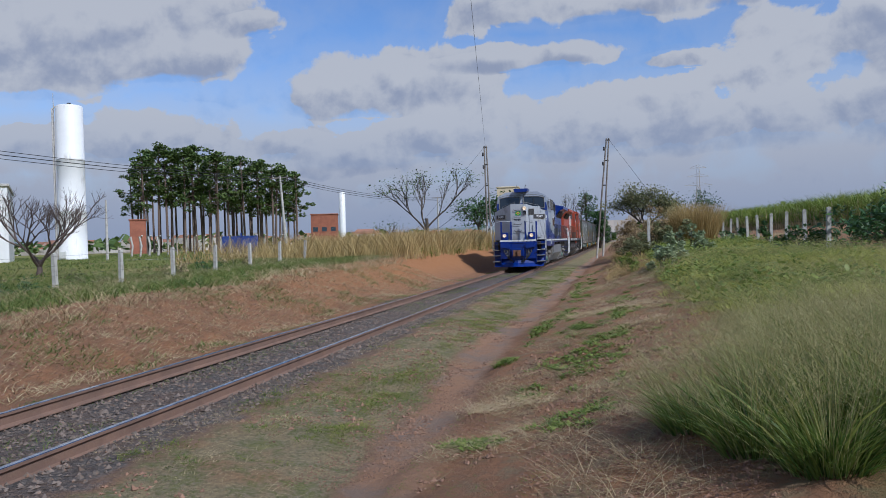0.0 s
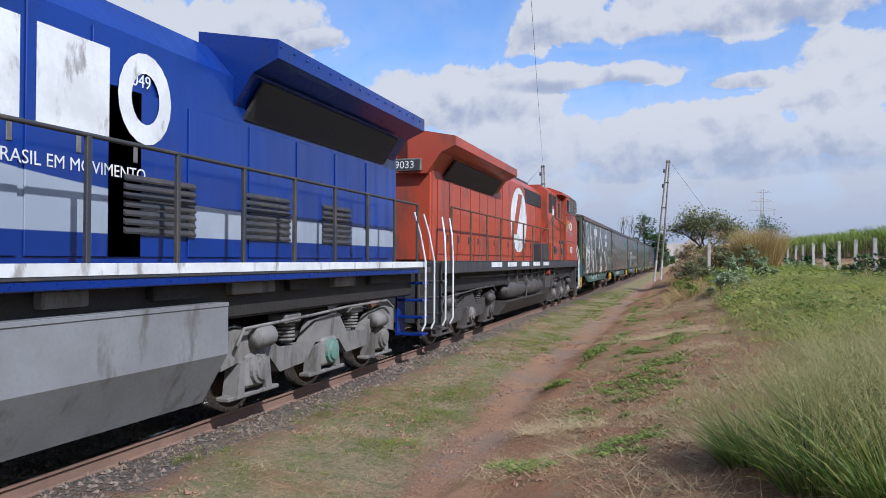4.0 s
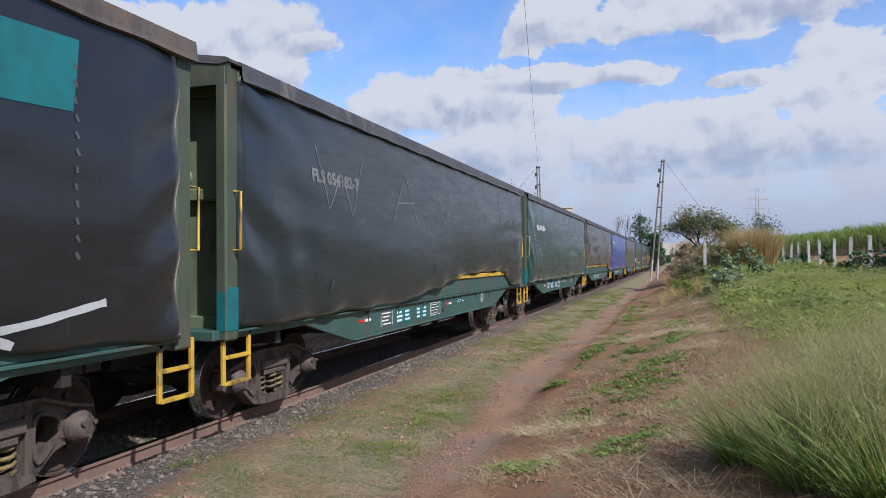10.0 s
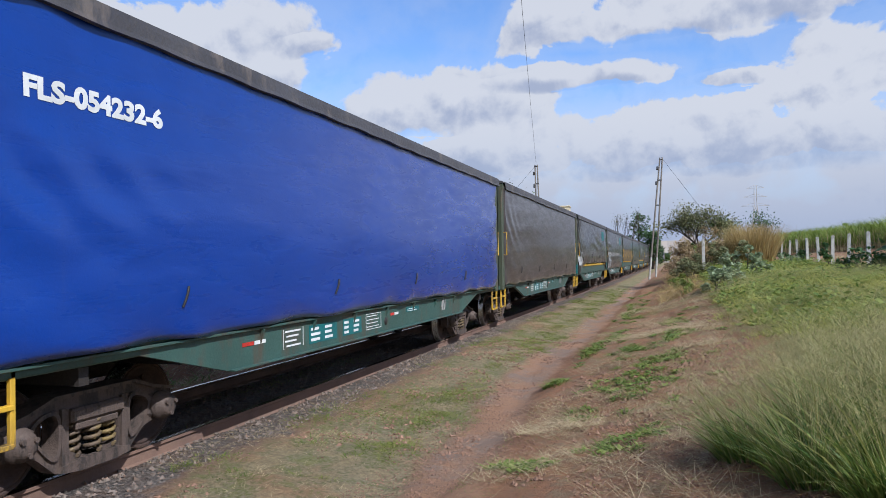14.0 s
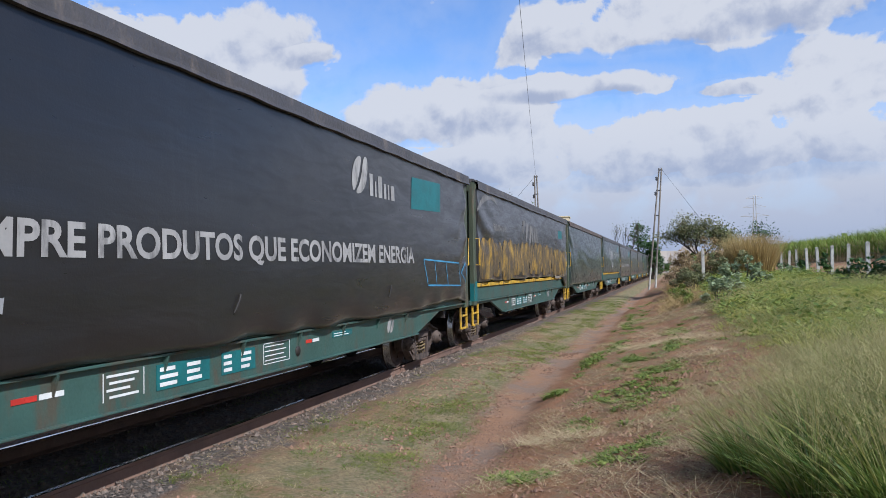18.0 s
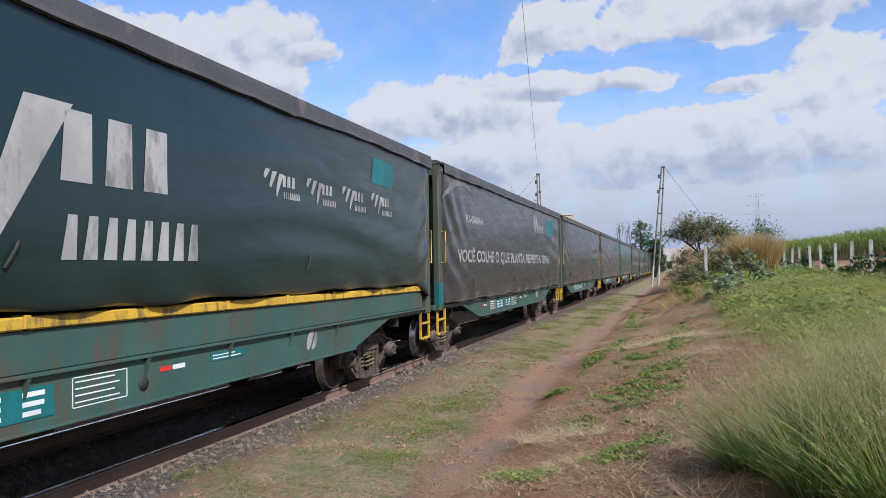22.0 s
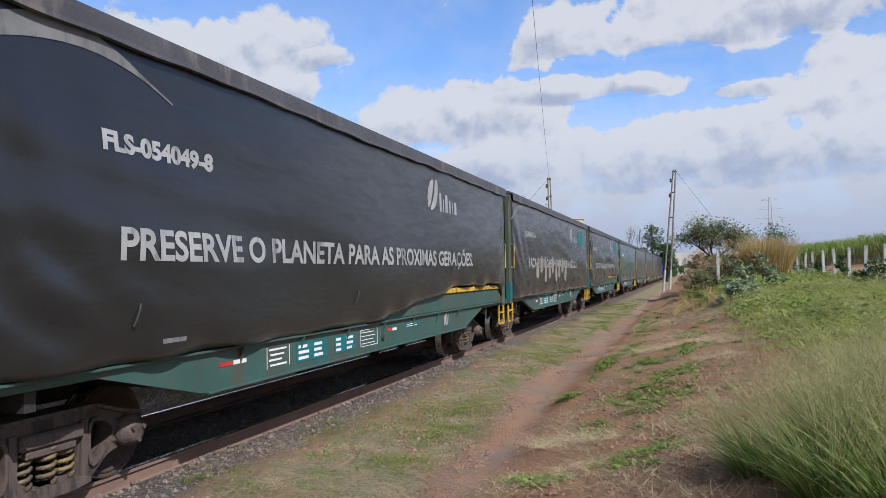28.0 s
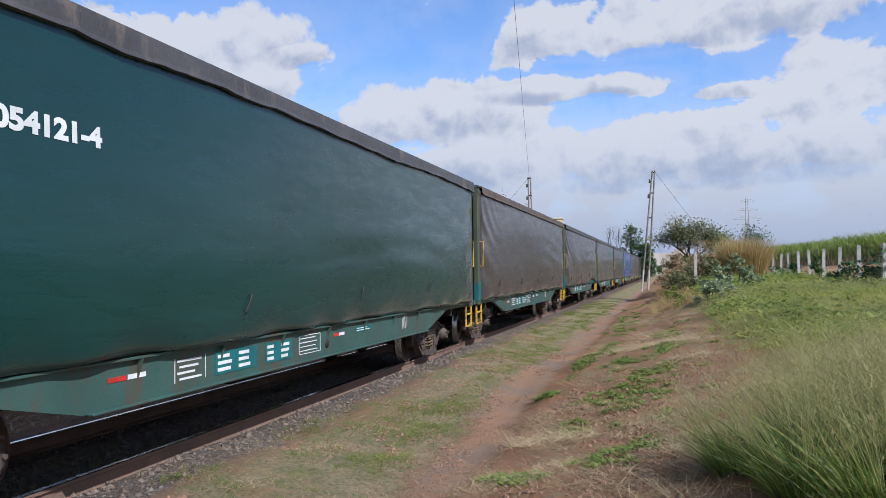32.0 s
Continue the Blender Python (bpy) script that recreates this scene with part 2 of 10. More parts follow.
    trod = g.mix(g.ramp(n3, 0.5, 0.72, 0.0, 0.45), trod, (0.194, 0.127, 0.090))
    trod = g.mix(g.ramp(n4, 0.45, 0.7, 0.0, 0.5), trod, (0.265, 0.180, 0.127))
    col = g.mix(g.math("MULTIPLY", path, 0.92), col, trod)
    # grass on both sides; beyond the right fence a bare dirt road
    far_l = g.ramp(wob, -5.8, -7.4)
    far_r = g.math("MULTIPLY", g.ramp(wob, 6.6, 7.6), g.ramp(wob, 13.2, 12.6))
    field = g.math("MAXIMUM", far_l, far_r)
    col = g.mix(g.math("MULTIPLY", field, g.ramp(n3, 0.25, 0.6, 0.55, 1.0)), col, turf)
    # track bed
    bed = g.math("MULTIPLY", g.ramp(wob, -1.75, -1.35), g.ramp(wob, 1.75, 1.35))
    vor = g.n("ShaderNodeTexVoronoi")
    g.put(vor.inputs["Vector"], co)
    vor.inputs["Scale"].default_value = 26.0
    stone = g.mix(g.sep(vor.outputs["Color"])[0], (0.086, 0.074, 0.066), (0.194, 0.165, 0.143))
    stone = g.mix(g.ramp(n2, 0.4, 0.65, 0.0, 0.6), stone, (0.173, 0.112, 0.080))
    col = g.mix(bed, col, stone)
    b = g.n("ShaderNodeBsdfPrincipled")
    g.put(b.inputs["Base Color"], col)
    b.inputs["Roughness"].default_value = 0.95
    b.inputs["Specular IOR Level"].default_value = 0.2
    bn = g.n("ShaderNodeBump")
    bn.inputs["Strength"].default_value = 1.0
    bn.inputs["Distance"].default_value = 0.05
    rock = g.math("MULTIPLY", g.math("SUBTRACT", 1.0, vor.outputs["Distance"]), g.math("MULTIPLY", bed, 0.9))
    g.put(bn.inputs["Height"], g.math("ADD", g.math("ADD", n3, g.math("MULTIPLY", n4, 0.5)), rock))
    g.t.links.new(bn.outputs[0], b.inputs["Normal"])
    g.t.links.new(b.outputs[0], g.n("ShaderNodeOutputMaterial").inputs[0])
    return m


# ---------- mesh building ----------
class MB:
    """Gathers boxes, tubes and sheets into one mesh."""

    def __init__(self):
        self.v, self.f, self.s, self.mi, self.k = [], [], [], [], 0

    def add(self, verts, faces, m=None, smooth=False):
        o = len(self.v)
        self.v += [tuple(m @ Vector(p)) if m else tuple(p) for p in verts]
        self.f += [tuple(i + o for i in f) for f in faces]
        self.s += [smooth] * len(faces)
        self.mi += [self.k] * len(faces)
        return self

    def box(self, x0, x1, y0, y1, z0, z1, c=0.0, m=None):
        """A box with edges chamfered by c."""
        if c <= 0:
            p = [(x, y, z) for x in (x0, x1) for y in (y0, y1) for z in (z0, z1)]
            return self.add(p, [(0, 1, 3, 2), (4, 6, 7, 5), (0, 4, 5, 1), (2, 3, 7, 6), (0, 2, 6, 4), (1, 5, 7, 3)], m)
        c = min(c, (x1 - x0) * 0.45, (y1 - y0) * 0.45, (z1 - z0) * 0.45)
        ps, idx = [], {}
        for i, x in enumerate((x0, x1)):
            for j, y in enumerate((y0, y1)):
                for k, z in enumerate((z0, z1)):
                    sx, sy, sz = (c, -c)[i], (c, -c)[j], (c, -c)[k]
                    for a, q in enumerate(((x, y + sy, z + sz), (x + sx, y, z + sz), (x + sx, y + sy, z))):
                        idx[i, j, k, a] = len(ps)
                        ps.append(q)
        fs = []
        for a in range(3):
            for e in (0, 1):
                def key(p, q):
                    k = [p, q]
                    k.insert(a, e)
                    return idx[k[0], k[1], k[2], a]
                fs.append((key(0, 0), key(1, 0), key(1, 1), key(0, 1)))
        for a in range(3):
            o1, o2 = [b for b in range(3) if b != a]
            for p in (0, 1):
                for q in (0, 1):
                    k0, k1 = [p, q], [p, q]
                    k0.insert(a, 0)
                    k1.insert(a, 1)
                    fs.append((idx[(*k0, o1)], idx[(*k1, o1)], idx[(*k1, o2)], idx[(*k0, o2)]))
        for i in (0, 1):
            for j in (0, 1):
                for k in (0, 1):
                    fs.append(tuple(idx[i, j, k, a] for a in range(3)))
        return self.add(ps, fs, m)

    def tube(self, p, q, r, r2=None, n=8, caps=True, smooth=True):
        """A round bar from p to q."""
        p, q = Vector(p), Vector(q)
        d = (q - p).normalized()
        a = d.orthogonal().normalized()
        b = d.cross(a)
        r2 = r if r2 is None else r2
        vs = []
        for c, rr in ((p, r), (q, r2)):
            vs += [c + (a * math.cos(2 * math.pi * i / n) + b * math.sin(2 * math.pi * i / n)) * rr for i in range(n)]
        self.add(vs, [(i, (i + 1) % n, n + (i + 1) % n, n + i) for i in range(n)], None, smooth)
        if caps:
            self.add(vs[:n], [tuple(range(n - 1, -1, -1))])
            self.add(vs[n:], [tuple(range(n))])
        return self

    def rod(self, pts, r, n=6, ends=True):
        """A bent round bar along pts."""
        pts = [Vector(p) for p in pts]
        vs = []
        side = None
        for i, p in enumerate(pts):
            d = (pts[min(i + 1, len(pts) - 1)] - pts[max(i - 1, 0)]).normalized()
            a = d.orthogonal().normalized() if side is None else (side - d * side.dot(d)).normalized()
            side = a
            b = d.cross(a)
            rr = r[i] if isinstance(r, (list, tuple)) else r
            vs += [p + (a * math.cos(2 * math.pi * k / n) + b * math.sin(2 * math.pi * k / n)) * rr for k in range(n)]
        fs = []
        for i in range(len(pts) - 1):
            fs += [(i * n + k, i * n + (k + 1) % n, (i + 1) * n + (k + 1) % n, (i + 1) * n + k) for k in range(n)]
        self.add(vs, fs, None, True)
        if ends:
            self.add(vs[:n], [tuple(range(n - 1, -1, -1))])
            self.add(vs[-n:], [tuple(range(n))])
        return self

    def lathe(self, c, axis, prof, n=20, smooth=True):
        """Turned body: prof is (along axis, radius)."""
        c, d = Vector(c), Vector(axis).normalized()
        a = d.orthogonal().normalized()
        b = d.cross(a)
        vs = []
        for h, r in prof:
            vs += [c + d * h + (a * math.cos(2 * math.pi * i / n) + b * math.sin(2 * math.pi * i / n)) * max(r, 1e-4) for i in range(n)]
        fs = []
        for k in range(len(prof) - 1):
            fs += [(k * n + i, k * n + (i + 1) % n, (k + 1) * n + (i + 1) % n, (k + 1) * n + i) for i in range(n)]
        return self.add(vs, fs, None, smooth)

    def plate(self, outline, axis, a0, a1, m=None):
        """An outline (two coordinates) pushed along an axis from a0 to a1; axis 'x' takes (y, z), 'y' (x, z), 'z' (x, y)."""
        def pt(p, a):
            return {"x": (a, p[0], p[1]), "y": (p[0], a, p[1]), "z": (p[0], p[1], a)}[axis]
        n = len(outline)
        vs = [pt(p, a0) for p in outline] + [pt(p, a1) for p in outline]
        return self.add(vs, [tuple(range(n - 1, -1, -1)), tuple(range(n, 2 * n))] + [(i, (i + 1) % n, n + (i + 1) % n, n + i) for i in range(n)], m)

    def mesh(self, name):
        me = bpy.data.meshes.new(name)
        me.from_pydata(self.v, [], self.f)
        me.polygons.foreach_set("use_smooth", self.s)
        me.polygons.foreach_set("material_index", self.mi)
        me.update()
        bm = bmesh.new()
        bm.from_mesh(me)
        bmesh.ops.recalc_face_normals(bm, faces=bm.faces)
        bm.to_mesh(me)
        bm.free()
        return me


def part(name, mb, mat, parent=None, label="", m=None):
    """Links a mesh as one object, under a thing or a part."""
    me = mb.mesh(name) if isinstance(mb, MB) else mb
    if not me.materials:
        for one in mat if isinstance(mat, tuple) else (mat,):
            me.materials.append(one)
    ob = new(name, me)
    ob.parent = parent
    if m is not None:
        ob.matrix_basis = m
    if label:
        ob["label"] = label
    return ob


def raw(name, verts, faces, mat, smooth=False):
    """A mesh from arrays, for grass, ground and crowns."""
    me = bpy.data.meshes.new(name)
    verts, faces = np.asarray(verts, dtype=np.float32), np.asarray(faces, dtype=np.int32)
    k = faces.shape[1]
    me.vertices.add(len(verts))
    me.vertices.foreach_set("co", verts.ravel())
    me.loops.add(faces.size)
    me.loops.foreach_set("vertex_index", faces.ravel())
    me.polygons.add(len(faces))
    me.polygons.foreach_set("loop_start", np.arange(len(faces), dtype=np.int32) * k)
    me.polygons.foreach_set("use_smooth", np.full(len(faces), smooth))
    me.update(calc_edges=True)
    me.materials.append(mat)
    return me


def empty(name, m=None):
    ob = new(name)
    ob.empty_display_size = 0.2
    if m is not None:
        ob.matrix_basis = m
    return ob


def lettering(text, size, mat, parent, m, name="lettering", label="", shear=0.0, wide=1.0, bold=0.0):
    """Flat letters in the built-in font, as a thin mesh."""
    cu = bpy.data.curves.new("letters", "FONT")
    cu.body, cu.size, cu.align_x, cu.align_y = text, size, "LEFT", "BOTTOM_BASELINE"
    cu.extrude, cu.shear, cu.resolution_u, cu.offset = 0.001, shear, 4, bold
    tmp = bpy.data.objects.new("letters", cu)
    scene.collection.objects.link(tmp)
    me = bpy.data.meshes.new_from_object(tmp.evaluated_get(bpy.context.evaluated_depsgraph_get()))
    bpy.data.objects.remove(tmp)
    me.transform(Matrix.Diagonal((wide, 1, 1, 1)))
    me.materials.clear()
    return part(name, me, mat, parent, label, m)

# ---------- ground ----------
def zg(x, y):
    """Height of the ground; the rail heads are at zero. Takes arrays."""
    x, y = np.asarray(x, dtype=float), np.asarray(y, dtype=float)
    rise = np.interp(y, [-40, 10, 20, 38, 55, 200], [0.30, 0.42, 0.62, 1.02, 1.15, 1.0])
    left = np.interp(-x, [1.2, 1.8, 2.6, 3.6, 4.8, 5.6], [-0.20, -0.22, -0.17, 0.30, 0.85, 1.0])
    left = np.where(left > 0, left * rise, left)
    lfar = np.interp(-x, [5.6, 10.8, 30, 80, 400], [1.0, 0.80, 0.75, 0.8, 0.4])
    zl = np.where(-x > 5.6, rise * lfar, left)
    rr = np.interp(y, [-20, 4, 14, 30, 45, 120], [0.0, 0.0, 0.25, 0.75, 1.0, 1.0])
    kx = [1.05, 1.6, 2.5, 3.0, 3.35, 3.75, 4.05, 4.4, 5.2, 6.2, 7.5, 9, 12, 13, 16, 19, 60, 400]
    zr_near = np.interp(x, kx, [-0.13, -0.15, -0.20, -0.25, -0.29, -0.27, -0.14, -0.08, 0.06, 0.22, 0.45, 0.70, 1.0, 1.1, 1.6, 1.9, 2.0, 0.8])
    zr_far = np.interp(x, kx, [-0.13, -0.15, -0.18, -0.22, -0.24, -0.18, -0.04, 0.02, 0.22, 0.75, 1.20, 1.30, 1.32, 1.36, 1.80, 2.05, 2.2, 0.8])
    zr = zr_near * (1 - rr) + zr_far * rr
    z = np.where(x > 1.05, zr, np.where(x < -1.2, zl, np.interp(x, [0.80, 0.90, 1.05], [-0.20, -0.14, -0.13])))
    far = np.clip((np.hypot(x, y) - 300) / 2500, 0, 1)
    return z * (1 - far) - far * 20.0


def rough_ground(x, y):
    """Lumps and clods on the ground."""
    r = np.random.RandomState(5)
    z = np.zeros_like(x)
    for k, a in ((0.35, 0.05), (0.9, 0.035), (2.1, 0.022), (4.7, 0.012), (9.0, 0.007)):
        for _ in range(4):
            th, ph = r.uniform(0, math.pi), r.uniform(0, 6.3)
            z += a * 0.5 * np.sin(k * 2 * (x * math.cos(th) + y * math.sin(th)) + ph + 0.8 * np.sin(k * (x * math.sin(th) - y * math.cos(th)) + ph * 2))
    soft = np.clip((np.abs(x) - 1.0) / 1.2, 0.12, 1) * np.clip(1.2 - np.hypot(x, y) / 300, 0, 1)
    return z * soft


def ground_at(x, y):
    x, y = np.asarray(x, dtype=float), np.asarray(y, dtype=float)
    return zg(x, y) + rough_ground(x, y)


def stretch(lo, hi, step, reach):
    core = np.arange(lo, hi + 1e-6, step)
    out, d = [], step
    p = hi
    while p < reach:
        d *= 1.22
        p += d
        out.append(p)
    inn, d, p = [], step, lo
    while p > -reach:
        d *= 1.22
        p -= d
        inn.append(p)
    return np.r_[inn[::-1], core, out]


gx, gy = stretch(-7.0, 13.0, 0.11, 4200), stretch(2.0, 40.0, 0.14, 4200)
GX, GY = np.meshgrid(gx, gy)
GZ = ground_at(GX, GY)
nx, ny = len(gx), len(gy)
ii = (np.arange(ny - 1)[:, None] * nx + np.arange(nx - 1)[None, :]).ravel()
MAT_EARTH = ground_material()
ground = new("ground", raw("ground", np.c_[GX.ravel(), GY.ravel(), GZ.ravel()], np.c_[ii, ii + 1, ii + 1 + nx, ii + nx], MAT_EARTH, True))
tagged(ground, "red earth with straw, turf patches and a trodden path", "ground", kind="structure")

# ---------- track ----------
M_RAIL = material("rusty rail", (0.21, 0.125, 0.088), 0.9, 0.0, (0.15, 0.092, 0.068), 3.0, 0.8, 0.3, 50)
M_HEAD = material("worn rail head", (0.66, 0.65, 0.64), 0.16, 1.0, (0.30, 0.27, 0.25), 6.0, 0.6, 0.05, 80)
M_SLEEPER = material("weathered sleeper", (0.14, 0.105, 0.085), 0.95, 0, (0.085, 0.07, 0.06), 5, 0.8, 0.5, 40)


def rails():
    prof = [(-0.07, -0.17), (0.07, -0.17), (0.07, -0.158), (0.012, -0.135), (0.01, -0.05), (0.034, -0.035), (0.034, -0.006), (-0.034, -0.006), (-0.034, -0.035), (-0.01, -0.05), (-0.012, -0.135), (-0.07, -0.158)]
    track = tagged(empty("railway_track"), "broad gauge railway track with rusty rails", "railway track", kind="structure")
    for x in (-0.835, 0.835):
        r = MB().plate([(x + a, b) for a, b in prof], "y", -60, 900)
        rail = part("rail", r, M_RAIL, track)
        h = MB().plate([(x - 0.033, -0.006), (x + 0.033, -0.006), (x + 0.026, 0.0), (x - 0.026, 0.0)], "y", -60, 900)
        part("rail_head", h, M_HEAD, rail, "bright worn running surface")
    rng = random.Random(3)
    base = MB().box(-1.35, 1.35, -0.12, 0.12, -0.30, -0.205, 0.012).mesh("sleeper")
    for i in range(150):
        y = -8 + i * 0.62
        part("sleeper", base, M_SLEEPER, track, "", pose(rng.uniform(-0.04, 0.04), y, rng.uniform(-0.03, 0.008), 0, 0, rng.uniform(-1.5, 1.5)))


rails()

# ---------- train: materials ----------
M_FRAME = material("green frame paint", (0.045, 0.10, 0.083), 0.5, 0, (0.033, 0.073, 0.06), 1.3, 0.7, 0.12, 40, (0.075, 0.06, 0.042), 0.45)
M_OLIVEP = material("olive green post paint", (0.065, 0.08, 0.048), 0.6, 0, (0.047, 0.057, 0.035), 1.6, 0.8, 0.15, 40, (0.10, 0.07, 0.045), 0.4)
M_WALL = material("faded green wall paint", (0.17, 0.195, 0.105), 0.6, 0, (0.115, 0.14, 0.08), 1.1, 0.7, 0.15, 40, (0.09, 0.065, 0.045), 0.4)
M_TEAL = material("teal paint", (0.012, 0.14, 0.145), 0.5, 0, (0.012, 0.10, 0.105), 4, 0.6, 0.05, 60)
M_YELLOW = material("yellow paint", (0.62, 0.37, 0.025), 0.55, 0, (0.42, 0.25, 0.03), 3, 0.7, 0.1, 60, (0.10, 0.07, 0.04), 0.45)
M_DARK = material("oily black iron", (0.022, 0.02, 0.019), 0.7, 0.2, (0.035, 0.028, 0.024), 4, 0.8, 0.3, 40)
M_BOGIE = material("brown brake dust iron", (0.12, 0.085, 0.068), 0.75, 0.1, (0.075, 0.054, 0.045), 3.5, 0.8, 0.4, 50, (0.028, 0.023, 0.02), 0.5)
M_WHEEL = material("rusty wheel plate", (0.085, 0.05, 0.037), 0.8, 0.3, (0.05, 0.034, 0.028), 5, 0.7, 0.2, 50)
M_TREAD = material("polished wheel tread", (0.42, 0.42, 0.43), 0.28, 1.0, (0.25, 0.24, 0.23), 8, 0.6, 0.05, 80)
M_SPRING = material("coil spring steel", (0.12, 0.085, 0.06), 0.7, 0.2, (0.24, 0.17, 0.06), 5, 0.6, 0.2, 60)
M_ROOF = material("grey roof tarpaulin", (0.068, 0.062, 0.061), 0.55, 0, (0.048, 0.043, 0.042), 1.1, 0.8, 0.35, 24, (0.13, 0.105, 0.085), 0.35)
M_ROOFR = material("rusty roof sheet", (0.085, 0.075, 0.066), 0.7, 0.1, (0.13, 0.085, 0.06), 1.6, 0.9, 0.3, 40, (0.06, 0.045, 0.04), 0.5)
M_WHITE = material("white stencil paint", (0.72, 0.72, 0.70), 0.6, 0, (0.52, 0.52, 0.50), 3, 0.8, 0.02, 50)
M_WORN = material("worn white print", (0.37, 0.355, 0.335), 0.65, 0, (0.24, 0.23, 0.22), 2.2, 0.9, 0.02, 40, (0.12, 0.115, 0.11), 0.35)
M_FAINT = material("faded print", (0.20, 0.19, 0.18), 0.7, 0, (0.12, 0.115, 0.11), 2.2, 0.9, 0.02, 40, (0.09, 0.085, 0.08), 0.45)
M_SPRAY = material("sprayed white", (0.52, 0.51, 0.49), 0.55, 0, (0.38, 0.37, 0.36), 1.5, 0.7, 0.03, 30)
M_MIST = material("thin grey spray", (0.40, 0.40, 0.40), 0.6, 0, (0.24, 0.24, 0.245), 3.5, 1.0, 0.03, 30)
M_SPRAYB = material("sprayed blue", (0.06, 0.26, 0.42), 0.55, 0, (0.04, 0.17, 0.30), 1.5, 0.7, 0.03, 30)
M_SPRAYY = material("sprayed ochre", (0.42, 0.25, 0.035), 0.55, 0, (0.14, 0.09, 0.03), 2.4, 1.0, 0.05, 14, (0.04, 0.035, 0.03), 0.85)
# flat grey that stands in for the shading of dimples in the cloth
M_DENT = material("painted dimple tone", (0.075, 0.073, 0.072), 0.6, 0, (0.05, 0.049, 0.049), 3, 0.8, 0.05, 30)
M_SPRAYR = material("sprayed dark red", (0.17, 0.035, 0.04), 0.55, 0, (0.10, 0.03, 0.035), 1.5, 0.8, 0.05, 20)
M_TAN = material("sprayed dusty tan", (0.30, 0.255, 0.20), 0.7, 0, (0.17, 0.145, 0.12), 1.6, 0.9, 0.05, 20)
M_RED = material("red reflector", (0.55, 0.04, 0.03), 0.35, 0, None, 4, 0.3, 0.0, 40)


def tarp(name, a, b, rough=0.5, dust=0.12):
    """Lorry tarpaulin: weave, soft folds and grime streaks."""
    m = bpy.data.materials.new(name)
    m.use_nodes = True
    g = G(m.node_tree)
    co = g.n("ShaderNodeTexCoord").outputs["Object"]
    big = g.noise(co, 0.45, 4, 0.6)
    mid = g.noise(g.vec("MULTIPLY", co, (1, 0.4, 2.4)), 3.2, 5, 0.6, 0.8)
    fine = g.noise(co, 45, 3, 0.6)
    streak = g.noise(g.vec("MULTIPLY", co, (1, 3.2, 0.22)), 2.0, 5, 0.65)
    col = g.mix(g.ramp(big, 0.35, 0.65), a, b)
    col = g.mix(g.ramp(streak, 0.55, 0.85, 0.0, 0.3), col, tuple(0.55 * (p + q) * 0.5 + 0.035 for p, q in zip(a, b)))
    col = g.mix(g.ramp(fine, 0.3, 0.7, 0.0, 0.25), col, tuple(p * 0.7 for p in b))
    bs = g.n("ShaderNodeBsdfPrincipled")
    g.put(bs.inputs["Base Color"], col)
    g.put(bs.inputs["Roughness"], g.ramp(mid, 0.25, 0.75, rough - 0.1, rough + 0.14))
    bs.inputs["Specular IOR Level"].default_value = 0.25
    bs.inputs["Sheen Weight"].default_value = dust
    bs.inputs["Coat Weight"].default_value = 0.52
    bs.inputs["Coat Roughness"].default_value = 0.20
    bs.inputs["Sheen Roughness"].default_value = 0.35
    bs.inputs["Sheen Tint"].default_value = (0.75, 0.66, 0.60, 1)
    fold = g.noise(g.vec("MULTIPLY", co, (1, 0.45, 1.5)), 1.15, 3, 0.45, 0.8)
    bn = g.n("ShaderNodeBump")
    bn.inputs["Strength"].default_value = 0.42
    bn.inputs["Distance"].default_value = 0.05
    g.put(bn.inputs["Height"], g.math("ADD", g.math("MULTIPLY", fold, 1.2), g.math("ADD", g.math("MULTIPLY", mid, 0.16), g.math("MULTIPLY", fine, 0.05))))
    g.t.links.new(bn.outputs[0], bs.inputs["Normal"])
    g.t.links.new(bs.outputs[0], g.n("ShaderNodeOutputMaterial").inputs[0])
    return m


TARPS = {
    "grey": tarp("dark grey tarpaulin", (0.0131, 0.0126, 0.0131), (0.0181, 0.0166, 0.0161), 0.36),
    "brown": tarp("brown grey tarpaulin", (0.0402, 0.0323, 0.0298), (0.0516, 0.0419, 0.0387), 0.38),
    "ash": tarp("ash grey tarpaulin", (0.0253, 0.0239, 0.0239), (0.0347, 0.0319, 0.0306), 0.38),
    "slate": tarp("slate grey tarpaulin", (0.0122, 0.0167, 0.0183), (0.0178, 0.0222, 0.0239), 0.34),
    "darkgreen": tarp("dark green tarpaulin", (0.0083, 0.0202, 0.0183), (0.0118, 0.0249, 0.0225), 0.36),
    "green": tarp("bottle green tarpaulin", (0.0044, 0.0300, 0.0272), (0.0056, 0.0366, 0.0328), 0.31, 0.16),
    "blue": tarp("royal blue tarpaulin", (0.0026, 0.0302, 0.2139), (0.0050, 0.0390, 0.2516), 0.30, 0.10),
}
PITCH, HALF = 15.05, 7.525
FACE = pose(0, 0, 0, 90, 0, 90)                  # letters on the near side read along +y


# ---------- train: bogie ----------
def rounded(loop, times=2):
    """Corners of a closed outline cut back again and again."""
    for _ in range(times):
        loop = [((a * 3 + c) / 4, (b * 3 + d) / 4) if h == 0 else ((a + c * 3) / 4, (b + d * 3) / 4) for (a, b), (c, d) in zip(loop, loop[1:] + loop[:1]) for h in (0, 1)]
    return loop


